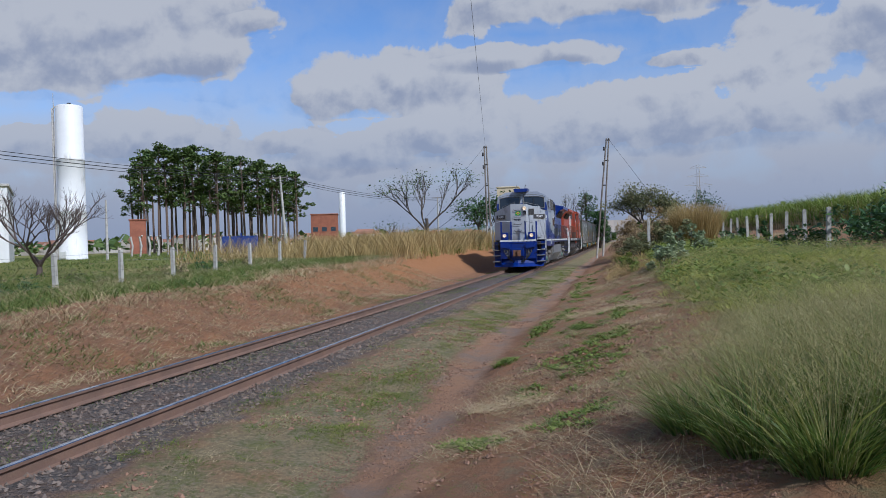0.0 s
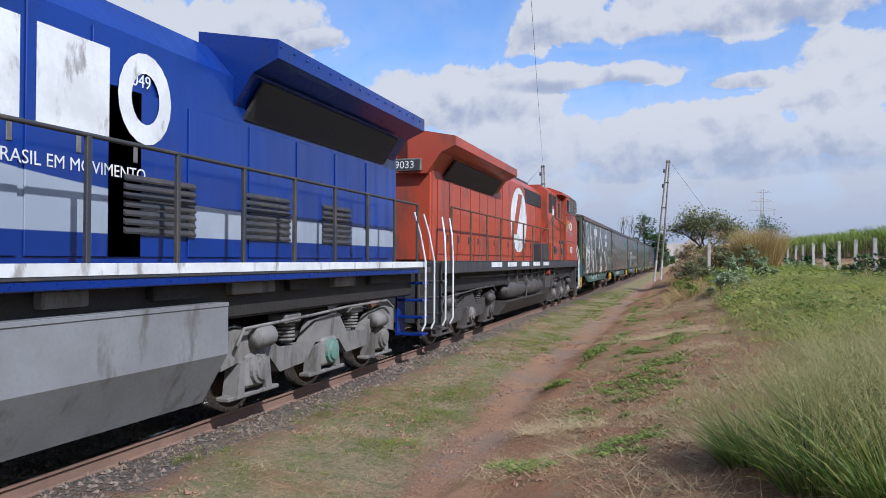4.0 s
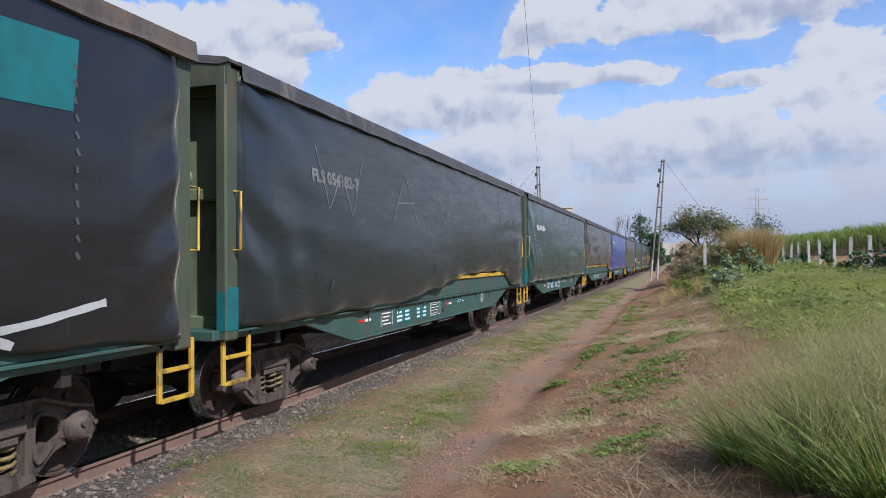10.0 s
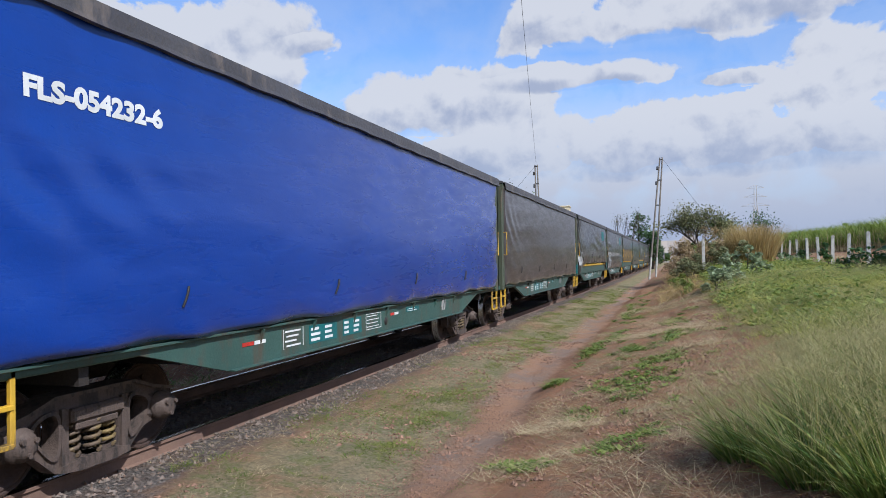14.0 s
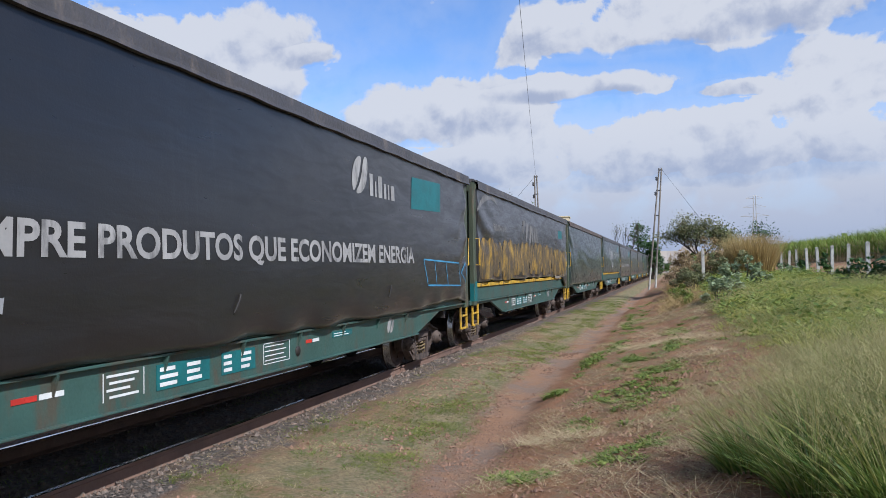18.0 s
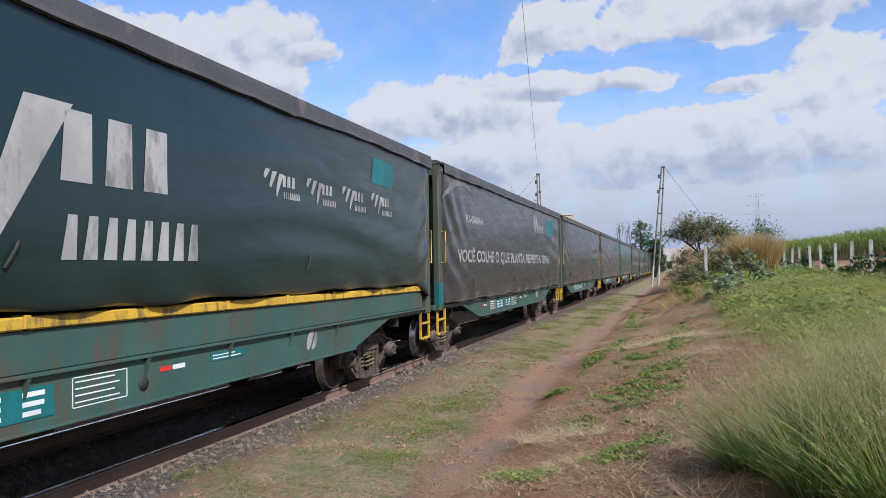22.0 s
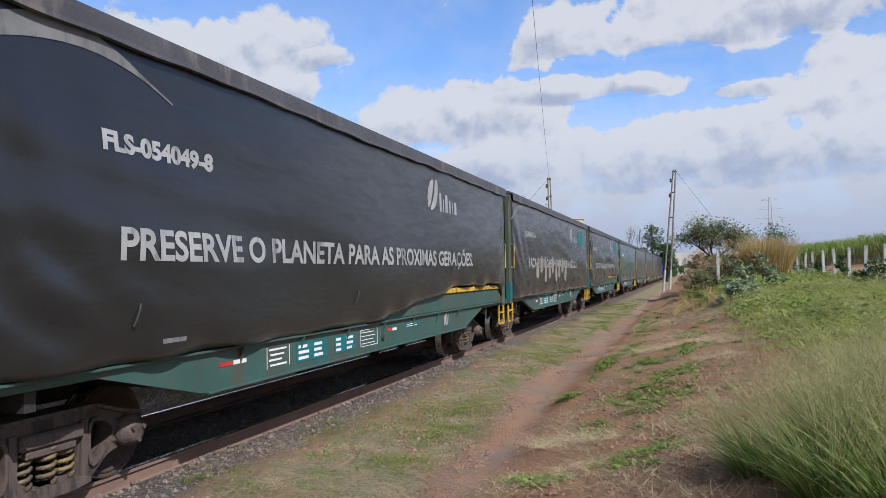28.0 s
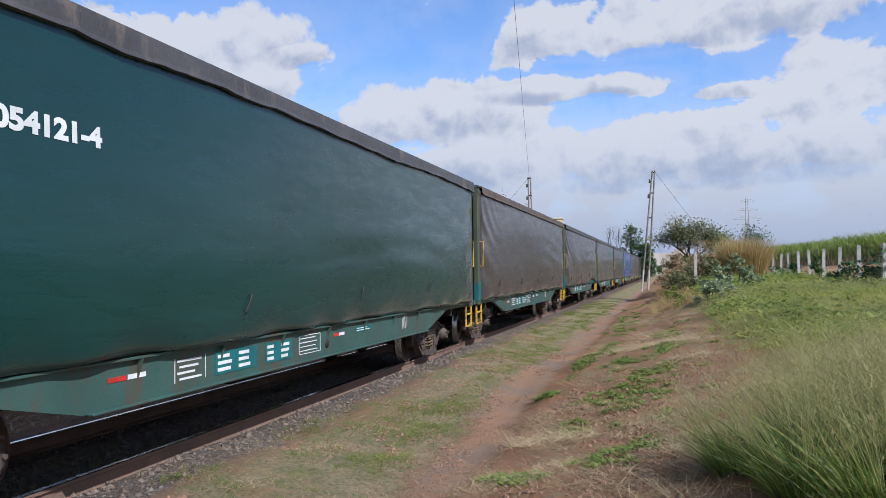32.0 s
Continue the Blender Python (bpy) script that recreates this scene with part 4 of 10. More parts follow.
def strokes(cur, wagon, lines, width, mat, name="graffiti", label="", off=0.005, joined=False, soft=False):
    """Sprayed or printed bands along polylines in (y, z); ragged in width."""
    r = random.Random(len(lines) * 7 + int(width * 100))
    v, f = [], []
    for j, line in enumerate(lines):
        w = width
        if isinstance(line[0], (int, float)):
            w, line = line[0], line[1]
        if soft:
            for _ in range(2):
                line = [line[0]] + [q for (a, b), (c, d) in zip(line, line[1:]) for q in ((a * 0.75 + c * 0.25, b * 0.75 + d * 0.25), (a * 0.25 + c * 0.75, b * 0.25 + d * 0.75))] + [line[-1]]
        pts = []
        for (a, b), (c, d) in zip(line, line[1:]):
            n = max(1 if soft else 2, int(math.hypot(c - a, d - b) / 0.12))
            pts += [(a + (c - a) * k / n, b + (d - b) * k / n) for k in range(n)]
        pts.append(line[-1])
        base = len(v)
        for k, (a, b) in enumerate(pts):
            p, q = pts[max(k - 1, 0)], pts[min(k + 1, len(pts) - 1)]
            d = math.hypot(q[0] - p[0], q[1] - p[1]) or 1
            nx_, nz_ = -(q[1] - p[1]) / d, (q[0] - p[0]) / d
            ww = w * 0.5 * r.uniform(0.85, 1.12)
            v += [(0, a + nx_ * ww, b + nz_ * ww), (0, a - nx_ * ww, b - nz_ * ww)]
            if k:
                o = base + 2 * k
                f.append((o - 2, o, o + 1, o - 1))
        if not joined:
            part(name, cur.lay(diced(raw(name, v, f, mat), 0.16) if w > 0.15 else raw(name, v, f, mat), off + 0.0007 * (j % 5)), mat, wagon, label)
            v, f = [], []
    if joined:
        tagged(part(name, cur.lay(raw(name, v, f, mat), off), mat, wagon, label), kind="stuff")


def patch(cur, wagon, outline, mat, name="patch", label="", off=0.005):
    me = bpy.data.meshes.new(name)
    me.from_pydata([(0, a, b) for a, b in outline], [], [tuple(range(len(outline)))])
    me.materials.append(mat)
    bm = bmesh.new()
    bm.from_mesh(me)
    bmesh.ops.triangulate(bm, faces=bm.faces)
    bm.to_mesh(me)
    bm.free()
    return part(name, cur.lay(diced(me, 0.16), off), mat, wagon, label)


def arc(y0, z0, y1, z1, rise, n=10):
    return [(y0 + (y1 - y0) * k / n, z0 + (z1 - z0) * k / n + rise * math.sin(math.pi * k / n)) for k in range(n + 1)]


def leaf_logo(cur, wagon, y, z, h, mat):
    """A leaf emblem and a word-like row of strokes, as plain shapes."""
    patch(cur, wagon, rounded([(y + a * h, z + b * h) for a, b in ((0.02, 0.0), (-0.04, 0.45), (0.22, 0.92), (0.66, 1.06), (0.52, 0.62), (0.22, 0.12))]), mat, "emblem", "pale leaf emblem")
    patch(cur, wagon, rounded([(y + a * h, z + b * h) for a, b in ((0.14, -0.04), (0.56, 0.36), (0.78, 1.06), (1.06, 1.02), (0.98, 0.40), (0.62, 0.02))]), mat, "emblem", "pale leaf emblem")
    x0 = y + 1.15 * h
    for k, (w, hh) in enumerate(((0.16, 0.62), (0.07, 0.44), (0.2, 0.62), (0.12, 0.44), (0.07, 0.44), (0.2, 0.44))):
        patch(cur, wagon, [(x0, z), (x0 + w * h * 1.4, z), (x0 + w * h * 1.4, z + hh * h), (x0, z + hh * h)], mat, "emblem_bar")
        x0 += (w * 1.4 + 0.14) * h


def wing_logo(cur, wagon, y, z, h, mat):
    """Three slanted bands and two rows of bars."""
    for k in range(3):
        a = y + k * 0.36 * h
        top, bot = z + h * (1.0 - 0.05 * k), z + h * (0.62 - 0.31 * k)
        lean = 0.16 * h + 0.12 * h * k
        patch(cur, wagon, [(a + lean * 0.2, bot + 0.1 * h), (a + 0.16 * h, bot), (a + lean + 0.34 * h, top), (a + lean, top)], mat, "emblem", "slanted pale bands")
    for w0, z0, hh, n, g in ((1.35, 0.45, 0.42, 3, 0.34), (1.35, 0.0, 0.26, 8, 0.16)):
        for k in range(n):
            a = y + (w0 + k * g) * h
            patch(cur, wagon, [(a, z + z0 * h), (a + g * 0.7 * h, z + z0 * h), (a + g * 0.75 * h, z + (z0 + hh) * h), (a + 0.05 * h, z + (z0 + hh) * h)], mat, "emblem_bar")


def swoosh(cur, wagon, mat=None):
    pts = arc(-7.05, 3.08, -4.7, 3.22, 0.36, 14)
    w = [0.02 + 0.16 * math.sin(math.pi * min(k / 14 * 1.05 + 0.08, 1)) for k in range(15)]
    top = [(a, b + ww * 0.5) for (a, b), ww in zip(pts, w)]
    bot = [(a, b - ww * 0.5) for (a, b), ww in zip(pts, w)][::-1]
    v, f = [], []
    for k in range(15):
        v += [(0, *top[k]), (0, *bot[14 - k])]
        if k:
            f.append((2 * k - 2, 2 * k, 2 * k + 1, 2 * k - 1))
    part("swoosh", cur.lay(raw("swoosh", v, f, mat or M_FAINT), 0.006), None, wagon, "pale printed swoosh")


def graffiti_white(cur, w):
    """Tall angular white strokes."""
    strokes(cur, w, [
        (0.17, [(-5.58, 3.52), (-5.78, 2.7), (-5.90, 2.1), (-6.01, 1.14)]), (0.17, [(-5.62, 3.48), (-5.18, 3.52), (-5.19, 2.63), (-5.04, 1.86), (-4.92, 1.14)]),
        (0.20, [(-6.2, 1.78), (-6.05, 2.30), (-5.45, 2.16), (-4.83, 2.08), (-4.79, 2.42)]),
        (0.14, [(-5.55, 2.5), (-5.49, 2.3)]), (0.14, [(-5.55, 1.95), (-5.38, 1.8), (-5.30, 1.5), (-5.62, 1.44), (-5.62, 1.7)]), (0.18, [(-5.80, 1.20), (-5.12, 1.20)]),
        (0.17, [(-3.95, 3.57), (-4.12, 2.92), (-4.16, 2.1), (-4.09, 1.76), (-3.93, 1.41), (-3.97, 1.13)]),
        (0.16, [(-4.10, 2.80), (-3.77, 2.84), (-3.77, 2.07), (-3.60, 1.72), (-3.38, 1.35)]), (0.18, [(-3.12, 2.14), (-3.43, 2.14), (-3.40, 1.62), (-3.28, 1.43), (-3.43, 1.13)]),
        (0.34, [(-2.65, 3.18), (-1.25, 3.12)]), (0.14, [(-1.82, 3.58), (-2.01, 3.13), (-2.16, 2.57), (-2.16, 1.98), (-1.89, 1.49), (-1.83, 1.12)]), (0.12, [(-1.28, 3.52), (-1.38, 3.05)]), (0.12, [(-2.4, 3.1), (-2.5, 2.75)]),
        (0.16, [(0.63, 3.50), (0.54, 3.19)]), (0.22, [(-0.70, 2.22), (-0.11, 2.65), (0.51, 3.22)]), (0.20, [(0.55, 3.24), (0.85, 2.79), (1.38, 2.22)]),
        (0.17, [(-0.18, 2.53), (-0.01, 2.0), (0.38, 1.38)]), (0.17, [(1.05, 2.49), (0.94, 1.96), (0.98, 1.36)]), (0.34, [(0.30, 1.25), (1.05, 1.25)]), (0.16, [(0.20, 1.90), (0.57, 1.58), (0.82, 1.93)]),
        (0.15, [(3.22, 3.56), (3.07, 3.14), (2.98, 2.6)]), (0.22, [(3.0, 3.10), (3.95, 3.12)]), (0.13, [(4.08, 3.56), (3.92, 3.05)]),
        (0.26, [(2.90, 2.64), (3.90, 2.70)]), (0.15, [(3.87, 2.74), (3.73, 2.05), (3.80, 1.30)]), (0.20, [(2.30, 2.15), (2.75, 2.17)]), (0.17, [(2.36, 2.2), (2.36, 1.85)]), (0.16, [(2.68, 2.2), (3.05, 1.66), (3.45, 1.28)]), (0.24, [(3.25, 1.22), (3.85, 1.22)]),
        (0.07, [(4.35, 1.58), (4.35, 1.86), (4.62, 1.86), (4.62, 1.58), (4.35, 1.58)]), (0.07, [(4.78, 1.90), (4.80, 1.68), (5.05, 1.70), (5.05, 1.90), (5.05, 1.52)]), (0.07, [(5.3, 1.58), (5.3, 1.92), (5.6, 1.90), (5.6, 1.62), (5.3, 1.58)]), (0.07, [(5.55, 1.66), (5.72, 1.48)]), (0.10, [(6.33, 2.13), (6.36, 1.45)]), (0.12, [(6.05, 1.80), (6.65, 1.78)]),
    ], 0.14, M_SPRAY, "graffiti", "tall white spray-paint strokes")
    strokes(cur, w, [[(0.49, 2.43), (0.30, 2.33), (0.24, 2.17), (0.32, 1.98), (0.52, 1.80), (0.70, 2.02), (0.74, 2.2), (0.66, 2.36), (0.49, 2.43)], [(0.49, 2.43), (0.52, 1.80)]], 0.022, M_FAINT, "graffiti", "thin pale leaf outline")


def blot(cur, w, outline, mat, seed, label):
    """A sprayed shape with a ragged outline."""
    r = random.Random(seed)
    n = len(outline)
    pts = []
    for i in range(n):
        p0, p1, p2, p3 = (outline[(i + q) % n] for q in (-1, 0, 1, 2))
        for k in range(5):
            t = k / 5
            pts.append(tuple(0.5 * (2 * b + (c - a) * t + (2 * a - 5 * b + 4 * c - d) * t * t + (3 * b - a - 3 * c + d) * t ** 3) + r.uniform(-0.018, 0.018) for a, b, c, d in zip(p0, p1, p2, p3)))
    patch(cur, w, pts, mat, "graffiti", label, 0.008)


def scribble(cur, w, y0, z0, y1, z1, n, mat, width=0.025, seed=1):
    r = random.Random(seed)
    ls = []
    for k in range(n):
        a = y0 + (y1 - y0) * k / n
        g = (y1 - y0) / n
        ls.append([(a + g * r.uniform(0, 0.2), z0 + (z1 - z0) * r.uniform(0, 0.2)), (a + g * r.uniform(0.2, 0.5), z1 - (z1 - z0) * r.uniform(0, 0.2)), (a + g * r.uniform(0.4, 0.8), z0 + (z1 - z0) * r.uniform(0.2, 0.6)), (a + g * r.uniform(0.6, 0.95), z0 + (z1 - z0) * r.uniform(0, 0.9))])
    strokes(cur, w, ls, width, mat, "graffiti", "thin scribbled tags", 0.006, True)


def dents(cur, w, y0, y1, seed):
    """Rows of small dimples where the load frames press the cloth, their shading painted as strokes."""
    r = random.Random(seed)
    ls = []
    y = y0
    while y < y1:
        z = 3.2
        while z > 1.75:
            ls.append([(y + r.uniform(-0.01, 0.01), z), (y + r.uniform(0.0, 0.03), z - 0.05)])
            z -= 0.125
        y += 0.78
    strokes(cur, w, ls, 0.03, M_DENT, "rub_marks", "rows of small dimples painted as grey strokes", 0.006, True)


def frayed(seed, droop, mat, name="roof_flap"):
    """The edge of the roof cover, hanging unevenly over the curtain's top."""
    r = np.random.RandomState(seed)
    y = np.linspace(-7.0, 7.32, 90)
    tear = np.convolve(r.rand(90) > 0.9, np.ones(5) / 5, "same")
    low = 3.585 - droop * (0.3 * np.abs(np.sin(y * 0.5 + r.uniform(0, 6))) + 0.7 * tear) - 0.006 * np.sin(6 * y + r.uniform(0, 6))
    out = 0.004 * np.sin(2.2 * y + r.uniform(0, 6))
    rows = [np.c_[np.full(90, 1.52), y, np.full(90, 3.782)], np.c_[np.full(90, 1.626), y, np.full(90, 3.752)], np.c_[np.full(90, 1.634), y, np.full(90, 3.70)], np.c_[1.642 + out, y, low + 0.03], np.c_[1.655 + out, y, low - 0.012], np.c_[1.61 + out, y, low - 0.018]]
    v = np.concatenate(rows)
    i = (np.arange(5)[:, None] * 90 + np.arange(89)[None, :]).ravel()
    return raw(name, v, np.c_[i, i + 90, i + 91, i + 1], mat, False)


FLAPS = [frayed(1, 0.02, M_ROOF), frayed(2, 0.06, M_ROOF), frayed(3, 0.015, M_ROOFR), frayed(4, 0.10, M_ROOF)]
STRAP = MB().rod([(0.0, 0.0, 0.0), (0.012, 0.02, 0.05), (0.014, 0.05, 0.11), (0.004, 0.075, 0.16)], 0.012, 5).mesh("strap")
FAR_CURTAIN = MB().box(-1.63, -1.60, -7.08, 7.08, 1.09, 3.64, 0.01).mesh("curtain")
SLOGANS = {
    2: "POUPE ENERGIA PARA ENXERGAR NO FUTURO.", 3: "UTILIZE LAMPADAS QUE PROPORCIONEM ECONOMIA.", 6: "ECONOMIZE ENERGIA, ACENDA ESTA IDEIA.",
    9: "AS PESSOAS SÃO DIFERENTES MAS O RESPEITO TEM QUE SER", 10: "COMPRE PRODUTOS QUE ECONOMIZEM ENERGIA", 14: "VOCÊ COLHE O QUE PLANTA, RESPEITE A TERRA.",
    16: "UTILIZE LAMPADAS QUE PROPORCIONEM ECONOMIA.", 18: "PRESERVE O PLANETA PARA AS PROXIMAS GERAÇÕES.", 19: "FAÇA REVISÃO PERIÓDICA EM SEU VEÍCULO.",
    20: "DESCARTE PILHAS USADAS EM LUGAR APROPRIADO.", 24: "PRESERVE O PLANETA PARA AS PROXIMAS GERAÇÕES.",
}
CODES = {1: "FLS 054238-5", 2: "FLS-054083-8", 3: "FLS-054068-4", 4: "FLS 054182-7", 5: "FLS-054185-8", 6: "FLS 054091-1", 7: "FLS-054232-6", 9: "FLS-054074-9", 10: "FLS 054192-3", 11: "FLS 054124-9", 12: "FLS-054167-2",
         14: "FLS-054054-4", 15: "FLS 054179-6", 16: "FLS-054094-8", 18: "FLS-054049-8", 19: "FLS-054011-6", 20: "FLS-054107-9", 21: "FLS-054121-4"}
# tarpaulin, where the hem is lifted, roof flap, words for the label
KINDS = {
    1: ("slate", (), 2, "dark slate-green curtain wagon sprayed with tall white strokes"),
    2: ("brown", (), 0, "brown-grey curtain wagon with a faded printed slogan"),
    3: ("grey", ((1.0, 6.8, 0.05),), 2, "dark grey curtain wagon with slogan and blue paint smear"),
    4: ("slate", ((-2.4, 5.8, 0.40),), 0, "slate curtain wagon with thin white scribbles and lifted hem"),
    5: ("green", (), 0, "bottle green curtain wagon with hooks along the hem"),
    6: ("brown", ((-9.0, 5.2, 0.40),), 0, "dark brown-grey curtain wagon, yellow board exposed, dark red graffiti"),
    7: ("blue", (), 0, "royal blue curtain wagon, glossy and taut"),
    8: ("brown", (), 1, "plain brown-grey curtain wagon on rails"),
    9: ("grey", ((-6.6, 7.3, 0.42),), 0, "dark grey curtain wagon with torn hem and yellow board"),
    10: ("grey", ((4.0, 7.2, 0.1),), 0, "dark grey curtain wagon with large white outlined letters"),
    11: ("grey", ((-9.0, 6.6, 0.41),), 1, "dark grey curtain wagon covered with ochre graffiti"),
    12: ("darkgreen", (), 2, "plain dark green curtain wagon with hooks at the hem"),
    13: ("darkgreen", ((-9.0, 7.5, 0.41),), 3, "dark green curtain wagon with pale emblems, yellow board"),
    14: ("ash", ((4.5, 7.0, 0.04),), 1, "ash-grey curtain wagon with large clear slogan"),
    15: ("ash", (), 2, "ash-grey curtain wagon with dull streaks"),
    16: ("brown", (), 0, "brown-grey curtain wagon with swoosh and faded slogan"),
    17: ("green", (), 3, "glossy bottle green curtain wagon on rails"),
    18: ("grey", ((-0.5, 7.4, 0.41),), 1, "dark grey curtain wagon with slogan, hem partly lifted"),
    19: ("grey", (), 1, "dark grey curtain wagon with slogan and tan paint smear"),
    20: ("grey", ((-3.2, 7.2, 0.41),), 3, "dark grey curtain wagon with slogan and painted dimple marks"),
    21: ("green", (), 3, "glossy bottle green curtain wagon with code"),
    22: ("brown", (), 2, "brown-grey curtain wagon with hooks along the hem"),
    23: ("brown", ((2.0, 6.8, 0.2),), 0, "brown-grey curtain wagon with lifted hem"),
    24: ("brown", (), 0, "brown-grey curtain wagon with faded slogan"),
    25: ("grey", (), 1, "plain dark grey curtain wagon on rails"),
    26: ("blue", (), 0, "royal blue curtain wagon, dusty"),
}


def dress(w, k):
    """Hangs the curtain of wagon k and prints on it."""
    tone, lift, flap, words = KINDS.get(k, (("brown", "grey", "brown", "brown", "slate")[k % 5], (), k % 4, "plain curtain-sided freight wagon on rails"))
    tagged(w, words, "freight wagon", "curtain wagons of the train")
    cur = Curtain(k, lift, 0.06 if tone in ("blue", "green", "slate") else 0.045, 0.034 if lift else 0.024)
    part("curtain", cur.mesh(TARPS[tone]), None, w, tone.replace("darkgreen", "dark green") + " tarpaulin side curtain")
    part("curtain", FAR_CURTAIN.copy(), TARPS[tone], w)
    part("roof_flap", FLAPS[flap], None, w, "ragged edge of the roof cover")
    if k not in (8, 12, 15):
        part("post_plate", MB().box(1.577, 1.586, -7.19, -7.0, 1.07, 1.50, 0.003).box(1.47, 1.57, -7.206, -7.196, 1.07, 1.46, 0.002), M_TEAL, w, "teal painted plate on the corner post")
    if k in (6, 12, 17):
        part("post_sign", MB().box(1.577, 1.586, -7.12, -7.04, 1.80, 1.88, 0.002), M_WHITE, w)
    hooks = 4 if k in (5, 7, 12, 17, 21, 22, 8) else 3
    for j in range(hooks):
        y = -5.6 + j * (11.4 / (hooks - 0.2)) + (k * 37 % 10) * 0.06
        z = float(cur.hem(y)) + 0.28
        part("strap", STRAP, M_DARK, w, "", pose(float(cur.x(y, z)) + 0.012, y, z, 0, 0, 0) @ Matrix.Diagonal((1, 1 + 0.4 * (j % 2), 1.1, 1)))
    if k > 27:
        return
    mat = M_WORN if k in (3, 10, 14, 18, 19, 20) else M_FAINT
    if k in CODES:
        print_on(cur, w, CODES[k], {1: -5.05, 10: -6.13, 7: -6.7, 9: -5.8, 20: -5.8}.get(k, -5.55), 2.9 if k == 7 else 2.72, 0.145, M_WHITE if k in (5, 7, 21) else mat if k != 1 else M_FAINT, "code", "stencilled wagon code", 1.4 if k != 1 else 1.2)
    if k in SLOGANS:
        y0, ln = {2: (-4.05, 8.4), 3: (-5.0, 9.55), 6: (-5.6, 9.85), 14: (-6.2, 11.0), 18: (-5.4, 9.65), 19: (-5.2, 8.9), 20: (-4.95, 8.8), 10: (-4.9, 8.6), 9: (-5.95, 11.0)}.get(k, (-5.2, 9.6))
        print_on(cur, w, SLOGANS[k], y0, 1.89, 0.245, mat, "lettering", "slogan in capitals", ln, 0.0, 0.0)
        leaf_logo(cur, w, {2: 2.4, 19: 2.42, 18: 1.75, 10: 1.35, 9: 1.6, 20: 1.95}.get(k, 2.1), 2.84, 0.52, mat)
        if k not in (6, 18):
            o = {9: -0.3, 20: -0.3, 10: -0.6}.get(k, 0.0)
            patch(cur, w, [(4.25 + o, 2.78), (5.88 + o, 2.84), (5.95 + o, 3.38), (4.35 + o, 3.32)], M_TEAL, "patch", "teal square patch")
    if k in (2, 3, 10, 11, 14, 16, 18, 19, 20, 6):
        swoosh(cur, w)
    if k == 1:
        graffiti_white(cur, w)
    elif k == 3:
        dents(cur, w, -5.8, 6.0, 3)
        strokes(cur, w, [(0.42, [(-4.05, 2.32), (-4.15, 1.95), (-4.0, 1.6), (-3.72, 1.2)]), (0.30, [(-3.55, 1.7), (-3.3, 1.2)])], 0.3, M_SPRAYB, "graffiti", "blue paint smear", soft=True)
        strokes(cur, w, [(0.16, [(-4.35, 2.38), (-3.75, 2.4), (-3.55, 2.25), (-3.2, 2.42), (-2.9, 2.35), (-2.4, 2.4), (-1.95, 2.12), (-1.85, 1.7)]), (0.2, [(-4.45, 2.3), (-4.5, 1.6), (-4.35, 1.3)]), (0.3, [(-4.42, 1.5), (-4.35, 1.2)]), (0.05, [(-3.0, 2.2), (-2.8, 1.4)]), (0.05, [(-2.2, 2.1), (-1.9, 1.3)]), (0.06, [(1.5, 1.5), (3.0, 1.28), (4.2, 1.32), (5.2, 1.28), (6.2, 1.45)]), (0.06, [(4.6, 1.5), (5.4, 1.2)]), (0.04, [(0.8, 1.5), (1.1, 1.2)]), (0.22, [(-4.95, 1.68), (-4.85, 1.62)]), (0.22, [(-4.6, 1.75), (-4.5, 1.6)])], 0.1, M_SPRAY, "graffiti", "white paint drips", soft=True)
    elif k == 4:
        strokes(cur, w, [[(-5.4, 3.15), (-5.1, 2.4), (-4.7, 2.9), (-4.4, 2.35), (-4.0, 3.1)], [(-2.9, 2.35), (-2.3, 3.15), (-1.8, 2.4)], [(-2.7, 2.65), (-1.95, 2.7)], [(-0.6, 3.1), (-0.3, 2.4), (0.2, 2.85), (0.5, 2.35), (1.0, 3.05)], [(2.05, 3.0), (2.08, 2.64)], [(2.22, 3.02), (2.24, 2.62)], [(2.35, 2.4), (2.63, 2.91), (2.79, 2.66), (3.0, 2.42), (2.94, 3.45), (2.74, 3.24)], [(2.94, 3.45), (3.05, 3.5)], [(3.90, 2.75), (4.1, 2.95), (4.42, 3.37), (3.98, 2.5)], [(4.42, 3.37), (4.22, 2.58), (4.69, 3.05), (4.62, 2.8)], [(5.29, 2.53), (5.60, 3.2), (5.83, 2.76), (6.13, 2.54), (6.01, 3.24)], [(5.64, 3.05), (5.76, 3.40), (6.2, 3.42)]], 0.022, M_FAINT, "graffiti", "thin white scrawled strokes")
    elif k == 6:
        scribble(cur, w, -5.0, 1.55, 1.0, 1.85, 14, M_FAINT, 0.025, 6)
        blot(cur, w, [(4.50, 1.30), (4.40, 1.68), (4.72, 1.92), (5.08, 2.04), (5.06, 2.20), (5.33, 2.35), (5.68, 2.38), (5.90, 2.24), (6.05, 2.18), (6.24, 2.32), (6.67, 2.42), (6.95, 2.25), (6.98, 1.7), (6.97, 1.16), (5.6, 1.2)], M_WORN, 60, "white outline of red graffiti")
        o_ = [(4.62, 1.34), (4.55, 1.66), (4.80, 1.86), (5.18, 1.96), (5.16, 2.14), (5.38, 2.26), (5.65, 2.29), (5.82, 2.14), (6.08, 2.08), (6.28, 2.24), (6.67, 2.34), (6.92, 2.18), (6.93, 1.7), (6.92, 1.18), (5.6, 1.22)]
        patch(cur, w, o_, M_SPRAYR, "graffiti", "dark red sprayed figure", 0.011)
